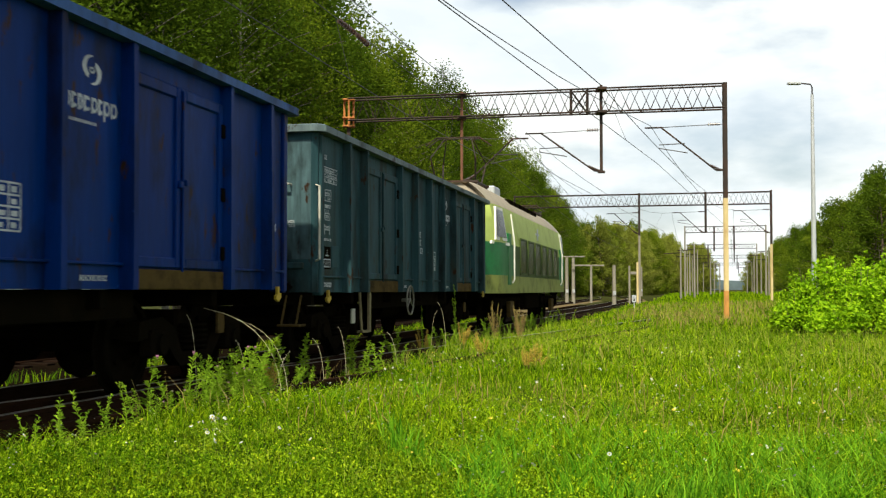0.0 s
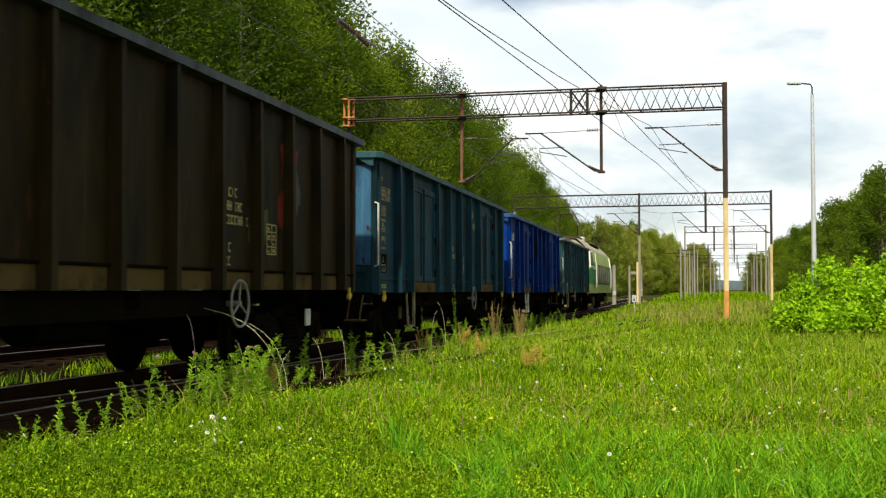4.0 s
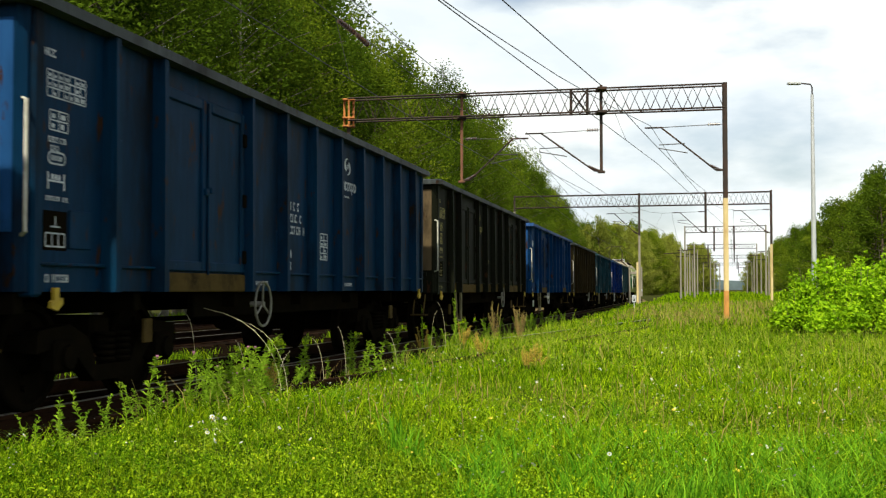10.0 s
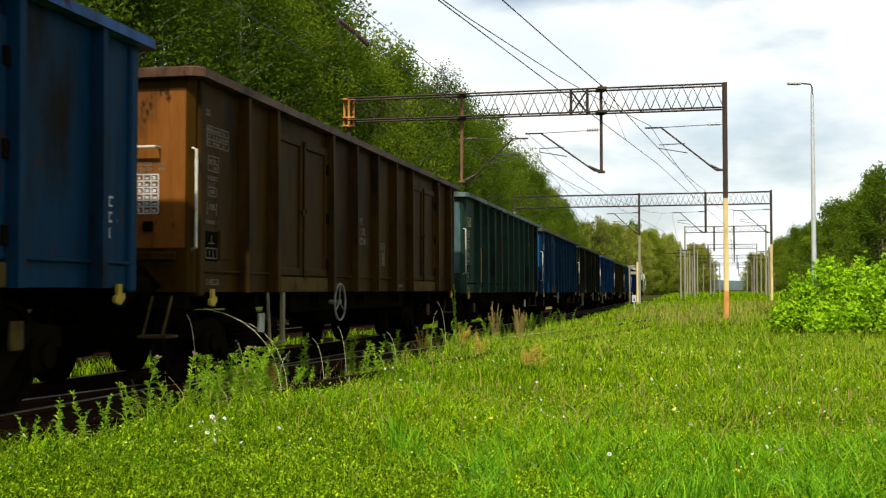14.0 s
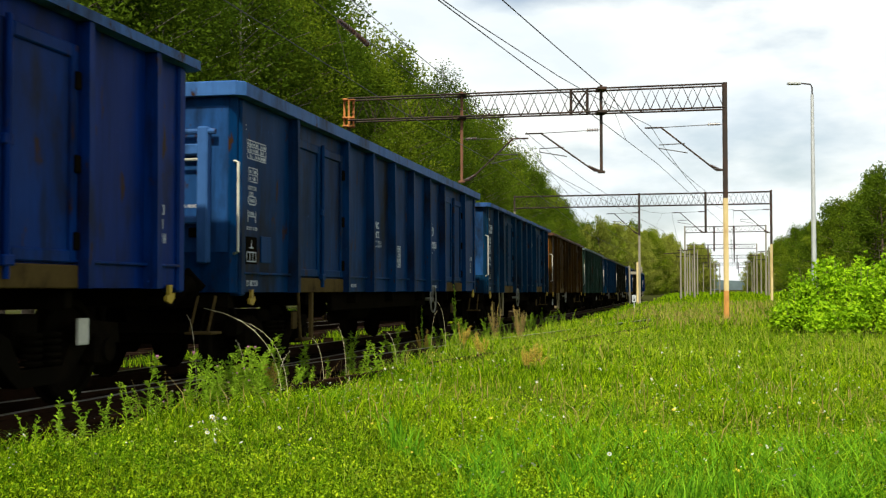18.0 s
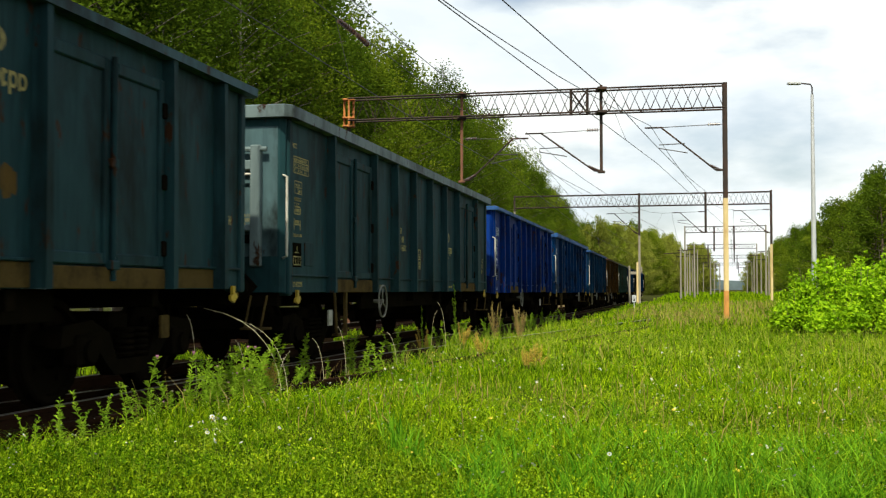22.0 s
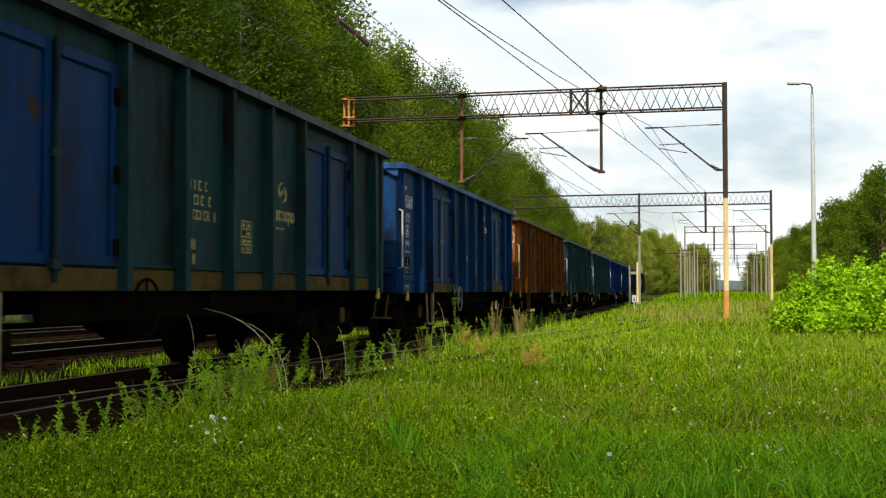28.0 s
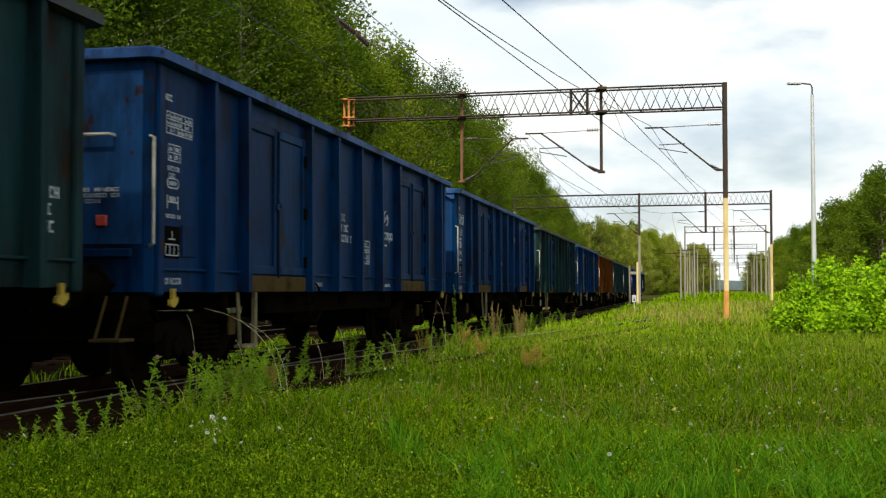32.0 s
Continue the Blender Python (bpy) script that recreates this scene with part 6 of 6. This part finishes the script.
# ---- lamp post, signs and far station things ----
lamp = thing("street_lamp", "tall grey concrete lamp post with a steel arm", "lamp post", at=pose(14.7, 45.0, 0.0))
part("post", Mesher().rod((0, 0, -0.3), (0, 0, 8.75), 0.112, 0.062, n=12), M["galv"], lamp)
part("arm", Mesher().tube([(0, 0, 8.7), (0, 0, 9.02), (-0.06, 0, 9.16), (-0.5, 0, 9.2)], 0.032, 8), M["mast_dark"], lamp)
part("lantern", Mesher().bevel_box(-0.98, -0.45, -0.11, 0.11, 9.14, 9.25, 0.03), M["galv"], lamp)

sign = thing("marker_board", "small white square shunting board with a dark mark", "sign", at=pose(12.6, 75.0, 0.0))
part("post", Mesher().rod((0, 0, -0.3), (0, 0, 0.35), 0.03, n=8), M["galv"], sign)
part("board", Mesher().bevel_box(-0.14, 0.14, -0.03, 0.0, 0.16, 0.62, 0.01), M["white"], sign)
part("mark", Mesher().prism([(-0.07, 0.24), (0.07, 0.24), (0.0, 0.46)], 1, -0.034, -0.029), M["steel_dark"], sign)


def shelter_frame(x, y, height, width):
    f = thing("loading_gauge_frame", "pale concrete frame of two posts and a beam", "frame", at=pose(x, y, ground_z(x, y)))
    part("post", Mesher().bevel_box(-0.08, 0.08, -0.08, 0.08, -0.2, height, 0.02), M["concrete"], f)
    part("post", Mesher().bevel_box(width - 0.10, width + 0.10, -0.10, 0.10, -0.2, height + 0.3, 0.02), M["mast_cream"], f)
    part("beam", Mesher().bevel_box(0.1, width, -0.08, 0.08, height - 0.75, height - 0.5, 0.02), M["concrete"], f)


shelter_frame(16.4, 100.0, 3.7, 0.72)
for x, y, top in ((14.9, 99.0, 3.7), (12.2, 112.0, 4.6), (12.9, 112.5, 4.6), (40.2, 230.0, 6.0)):
    m = thing("concrete_post", "pale concrete yard post", "post", "yard posts", at=pose(x, y, ground_z(x, y)))
    part("shaft", Mesher().rod((0, 0, -0.2), (0, 0, top), 0.19, 0.15, n=8), M["concrete"], m)
    part("number_plate", Mesher().bevel_box(-0.12, 0.12, -0.24, -0.19, 1.1, 1.45, 0.01), M["white"], m)
t_lamp = thing("platform_lamp", "grey post with two level lamp arms", "lamp post", at=pose(14.6, 112.0, -0.3))
part("post", Mesher().rod((0, 0, 0), (0, 0, 3.7), 0.13, 0.11, n=8), M["concrete"], t_lamp)
part("arm", Mesher().bevel_box(-1.9, 1.3, -0.06, 0.06, 3.6, 3.75, 0.02), M["concrete"], t_lamp)
part("arm", Mesher().bevel_box(-3.4, -0.5, 0.6, 0.72, 4.5, 4.62, 0.02), M["concrete"], t_lamp)

# ---- sleepers of the main track ----
slp = Mesher().bevel_box(-1.3, 1.3, -0.125, 0.125, -0.13, 0.0, 0.012).mesh("sleeper")
slp.materials.append(M["sleeper"])
rs = random.Random(5)
for k in range(250):
    x, y, z, h = on_line(5.0 + k * 0.64)
    ob = new("sleeper", slp)
    ob.parent = track_main
    ob.matrix_basis = pose(x, y, z - 0.166, 0, 0, -math.degrees(h) + rs.uniform(-1, 1))
for t_side, o in zip(track_far, (-5.2, -10.2)):
    for k in range(60):
        x, y, z, h = on_line(8.0 + k * 0.66)
        ob = new("sleeper", slp)
        ob.parent = t_side
        ob.matrix_basis = pose(x + o * math.cos(h), y - o * math.sin(h), z - 0.166, 0, 0, -math.degrees(h))


# ---- weeds ----
def weed_mesh(seed, height, leaves, leaf, stems=1, curl=0.12):
    """A leafy weed stem; returns stem and leaf meshes, and its tips."""
    rnd = random.Random(seed)
    st, vs, fs, tips = Mesher(), [], [], []
    for _ in range(stems):
        p = Vector((rnd.uniform(-0.06, 0.06), rnd.uniform(-0.06, 0.06), -0.05))
        way = Vector((rnd.gauss(0, curl), rnd.gauss(0, curl), 1)).normalized()
        h = height * rnd.uniform(0.7, 1.1)
        n = 6
        line = [p]
        for k in range(n):
            q = p + way * (h / n)
            line.append(q)
            for _ in range(leaves):
                a = rnd.uniform(0, 6.28)
                s = leaf * rnd.uniform(0.6, 1.2) * (1.15 - 0.6 * k / n)
                b = p.lerp(q, rnd.random())
                d = Vector((math.cos(a), math.sin(a), rnd.uniform(0.1, 0.9))).normalized()
                e = d.cross(Vector((0, 0, 1))).normalized() * s * 0.12
                m1, tip = b + d * s * 0.5 + Vector((0, 0, 0.02)), b + d * s
                o = len(vs)
                vs += [b, m1 + e, tip, m1 - e]
                fs += [(o, o + 1, o + 2), (o, o + 2, o + 3)]
            p = q
            way = (way + Vector((rnd.gauss(0, curl), rnd.gauss(0, curl), 0.1))).normalized()
        st.tube(line, 0.0065, 5, 0.002)
        tips.append(p)
    me = bpy.data.meshes.new("leaves")
    me.from_pydata([tuple(v) for v in vs], [], fs)
    return st.mesh("stem", None, 50), me, tips


def put_z(x, y):
    d = across(x, y)
    bed = grade(y) - 0.21 - max(0.0, 0.33 * (d - 1.55))
    return max(ground_z(x, y), bed) if d < 2.2 else ground_z(x, y)


WEEDS = [weed_mesh(100 + k, 1.0, 14, 0.125, 2 if k % 2 else 1, 0.16) for k in range(6)]


SPIKE = weed_mesh(120, 1.0, 13, 0.042, 1, 0.07)


def weed(kind, x, y, height, label, head=None, leaf="weed_leaf", spike=False):
    stem, leaves, tips = SPIKE if spike else WEEDS[kind % 6]
    w = thing("weed", label, "weed", "trackside weeds", at=Matrix.Translation((x, y, put_z(x, y))) @ Matrix.Rotation(x * 7 + y * 3, 4, "Z") @ Matrix.Scale(height, 4))
    part("stem", stem, M["weed_leaf"], w)
    part("leaves", leaves, M[leaf], w)
    if head:
        for tip in tips:
            part("flower_head", Mesher().ring(tip + Vector((0, 0, 0.03)), (0, 0, 1), 0.012, 0.010, 8, 5).rod(tip, tip + Vector((0, 0, 0.045)), 0.008, 0.018, 7), M[head], w)
    return w


rw = random.Random(9)
for k in range(32):      # thistle clump beside the siding
    y = 10.3 + rw.uniform(-0.6, 1.3)
    x = -6.144 + 0.2094 * y + 1.72 + rw.uniform(-0.12, 0.45)
    weed(k, x, y, rw.choice((0.40, 0.48, 0.55, 0.62, 0.72)), "leafy thistle with pinkish heads beside the track", "petal_pink" if k % 3 == 0 else None)
for x, y, h in ((-2.74, 7.66, 0.34), (-2.65, 7.9, 0.46), (-2.57, 8.2, 0.44), (-2.52, 8.38, 0.36), (-2.44, 8.7, 0.42), (-2.40, 8.85, 0.42), (-2.33, 9.1, 0.40), (-2.28, 9.3, 0.36), (-2.24, 9.45, 0.34),
                (-2.68, 8.0, 0.34), (-2.48, 8.5, 0.32), (-2.36, 9.0, 0.36), (-2.13, 9.6, 0.40), (-2.08, 9.9, 0.45), (-2.78, 7.6, 0.30), (-2.23, 9.0, 0.30), (-2.53, 8.0, 0.30), (-2.08, 9.4, 0.32)):
    weed(int(h * 100), x, y, h, "leafy green weed beside the rail")
for k in range(75):      # weeds along the foot of the bed
    y = 12 + 32 * rw.random() ** 1.3
    x = -6.144 + 0.2094 * y + (1.0 + rw.uniform(0, 1.0)) * 1.02
    weed(k, x, y, rw.uniform(0.35, 0.75), "tall weed on the shoulder of the track bed")
weed(3, 0.20, 23.0, 1.50, "tall flowering mullein stem beside the track", spike=True)
weed(4, 0.28, 23.2, 1.2, "tall flowering mullein stem beside the track", spike=True)
weed(2, -0.45, 22.4, 1.05, "tall flowering mullein stem beside the track", spike=True)
for x, y, h in ((-0.33, 20.2, 0.55), (0.35, 20.8, 0.5), (0.62, 18.5, 0.45), (1.13, 15.6, 0.42), (1.75, 25.5, 0.75), (1.15, 25.0, 0.9), (1.6, 24.0, 0.8), (-1.95, 13.0, 0.42), (1.3, 15.9, 0.36)):
    t = thing("dock_plant", "rust-coloured seeding dock plant in the grass", "weed", "dock plants", at=pose(x, y, put_z(x, y)))
    vs, fs = [], []
    st = Mesher()
    for q in range(8):
        tip = Vector((rw.uniform(-0.17, 0.17), rw.uniform(-0.17, 0.17), h * rw.uniform(0.6, 1.1)))
        st.rod((0, 0, -0.05), tip, 0.005, 0.003, 4, False)
        for z in range(10):
            leaf_cloud(vs, fs, tip * (0.45 + 0.055 * z), 0.028, 9, 0.011, rw)
    me = bpy.data.meshes.new("seed_panicle")
    me.from_pydata([tuple(v) for v in vs], [], fs)
    part("stem", st, M["grass_dry"], t)
    part("seed_panicle", me, M["sorrel"] if h < 0.6 else M["grass_dry"], t)
# arching dry stalks before the wheels
for k, (x, y, h, lean) in enumerate(((-1.60, 11.3, 0.96, -0.80), (-1.55, 11.4, 0.84, -0.60), (-2.42, 11.2, 0.98, -0.10), (-2.0, 11.6, 0.75, -0.15), (-1.72, 11.8, 0.62, 0.22),
                                    (-1.35, 13.0, 0.75, -0.18), (-1.15, 13.6, 0.85, -0.12), (-0.62, 15.5, 0.7, -0.2), (-0.2, 19.5, 0.8, 0.12), (0.05, 20.0, 0.95, -0.15))):
    pts = [Vector((x + lean * h * (u / 8) ** 2.2, y, put_z(x, y) + h * math.sin(u / 8 * 1.35))) for u in range(9)]
    st = thing("dry_stalk", "arching dry grass stalk beside the rail", "grass", "dry stalks")
    part("stem", Mesher().tube(pts, 0.0028, 4, 0.0012), M["straw"], st)
    vs, fs = [], []
    for q in pts[5:]:
        leaf_cloud(vs, fs, q, 0.010, 6, 0.007, rw)
    me = bpy.data.meshes.new("ear")
    me.from_pydata([tuple(v) for v in vs], [], fs)
    part("ear", me, M["peel"], st, "pale grass ear")


# ---- flowers ----
def daisy_mesh():
    m = Mesher()
    n = 9
    vs = [(0, 0, 0.004)]
    for k in range(n):
        a = 2 * math.pi * k / n
        for r, da, z in ((0.006, -0.1, 0.004), (0.019, -0.26, 0.0), (0.022, 0.0, -0.001), (0.019, 0.26, 0.0)):
            vs.append((r * math.cos(a + da), r * math.sin(a + da), z))
    m.add(vs, [(0, 1 + 4 * k, 2 + 4 * k, 3 + 4 * k, 4 + 4 * k) for k in range(n)])
    return m


petals = daisy_mesh().mesh("petals")
stalk = Mesher().rod((0, 0, -0.2), (0, 0, 0), 0.0022, n=4).mesh("stalk")
heart = Mesher().rod((0, 0, 0.0), (0, 0, 0.008), 0.008, 0.005, n=8).mesh("heart")
rf = random.Random(61)
patch_spots = [(-1.48 + rf.gauss(0, 0.13), 7.7 + rf.gauss(0, 0.22)) for _ in range(16)]
spots = np.array(meadow(21, 270, 6.6, 19.0, 1.6, power=1.0).tolist() + [(x, y, ground_z(x, y), 2.0) for x, y in patch_spots])
for k, (x, y, z, f) in enumerate(spots.tolist()):
    yellow = k % 3 == 0 and f < 2
    fl = thing("flower", "small yellow hawkbit in the grass" if yellow else "small white daisy in the grass", "flower", "yellow flowers" if yellow else "white flowers",
               at=Matrix.Translation((x, y, z + 0.15 + 0.05 * (k % 4))) @ Euler((0.5 + 0.3 * (k % 3), 0.2 * (k % 5) - 0.4, k)).to_matrix().to_4x4() @ Matrix.Scale((0.40 + 0.10 * (k % 5)) * (1.25 if f >= 2 else 1.0), 4))
    part("petals", petals, M["petal_yellow" if yellow else "petal_white"], fl)
    part("stalk", stalk, M["weed_leaf"], fl)
    part("heart", heart, M["petal_yellow"], fl)
# tiny flower heads past counting
def speck_mesh(places, size, rise, seed):
    rnd = random.Random(seed)
    m = Mesher()
    for x, y, z, f in places.tolist():
        r, h = size * rnd.uniform(0.6, 1.4), z + rise * rnd.uniform(0.6, 1.3)
        tx, ty = rnd.uniform(-0.5, 0.5), rnd.uniform(-0.9, 0.1)
        ring = [(x + r * math.cos(1.047 * k), y + r * math.sin(1.047 * k), h + r * (tx * math.cos(1.047 * k) - ty * math.sin(1.047 * k)) * -1) for k in range(6)]
        m.add(ring + [(x, y, h + r * 0.35)], [(k, (k + 1) % 6, 6) for k in range(6)])
    return m


single("white_flowers", speck_mesh(meadow(31, 900, 6.3, 16.0, 1.5, patch=0.3, only=-0.1), 0.0075, 0.17, 31), M["petal_white"], "tiny white flower heads scattered through the meadow", "flowers", kind="stuff")
single("yellow_flowers", speck_mesh(meadow(32, 420, 6.3, 17.0, 1.3, patch=0.3, only=0.0), 0.0085, 0.17, 32), M["petal_yellow"], "tiny yellow flower heads scattered through the meadow", "flowers", kind="stuff")
# ---- cloud drifting before the sun, over and behind the camera ----
def cloud_mesh(a, b, thick, rings=14, n=72):
    """A flat-based heap of cloud with a lumpy top, a by b metres in half width."""
    m = Mesher()
    for side in (1, -1):
        verts = [(0, 0, side * thick * (1.0 if side > 0 else 0.25))]
        for r in range(1, rings + 1):
            u = r / rings
            for k in range(n):
                q = 2 * math.pi * k / n
                wob = 1 + 0.05 * noise.noise((math.cos(q) * 3, math.sin(q) * 3, 1.7)) * u
                x, y = a * u * wob * math.cos(q), b * u * wob * math.sin(q)
                lump = 1 + 0.5 * noise.noise((x * 0.02, y * 0.02, 4.0))
                verts.append((x, y, side * thick * (1.0 if side > 0 else 0.25) * (1 - u * u) * lump))
        faces = [(0, 1 + k, 1 + (k + 1) % n)[::side] for k in range(n)]
        for r in range(rings - 1):
            for k in range(n):
                p, q = 1 + r * n + k, 1 + r * n + (k + 1) % n
                faces.append((p, p + n, q + n, q)[::side])
        m.add(verts, faces)
    return m


CLOUD = single("cloud", cloud_mesh(260, 150, 50), M["cloud"], "white fair-weather cloud drifting before the sun", "cloud", kind="structure")


# ---- what moves ----
def run(t):
    """Metres the train has gone at t seconds."""
    return 0.12 + 7.75 * t + (0.5 * 0.048 * (t - 20) ** 2 if t > 20 else 0.0)


def motions():
    times = [0.5 * k for k in range(65)]
    for w, f, h in zip(WAGONS, FRONTS, HALVES):
        walk(w, [(t, train_pose(f - h + run(t))) for t in times])
    sun_reach = 600 / math.tan(SUN_EL)
    walk(CLOUD, [(t, pose(sun_reach * math.sin(SUN_AZ), sun_reach * math.cos(SUN_AZ) - 150 - 52 + 2.5 * t, 600)) for t in (0.0, 16.0, 32.0)])
    walk(LOCO, [(t, train_pose(LOCO_AT + run(t))) for t in times])
    fine = [k / 15 for k in range(481)]
    for ws, y, z, phase in WHEELSETS:
        r = z if z > 0.3 else 0.46
        walk(ws, [(t, pose(0, y, z) @ Matrix.Rotation(-(run(t) / r + phase), 4, "X")) for t in fine])


motions()
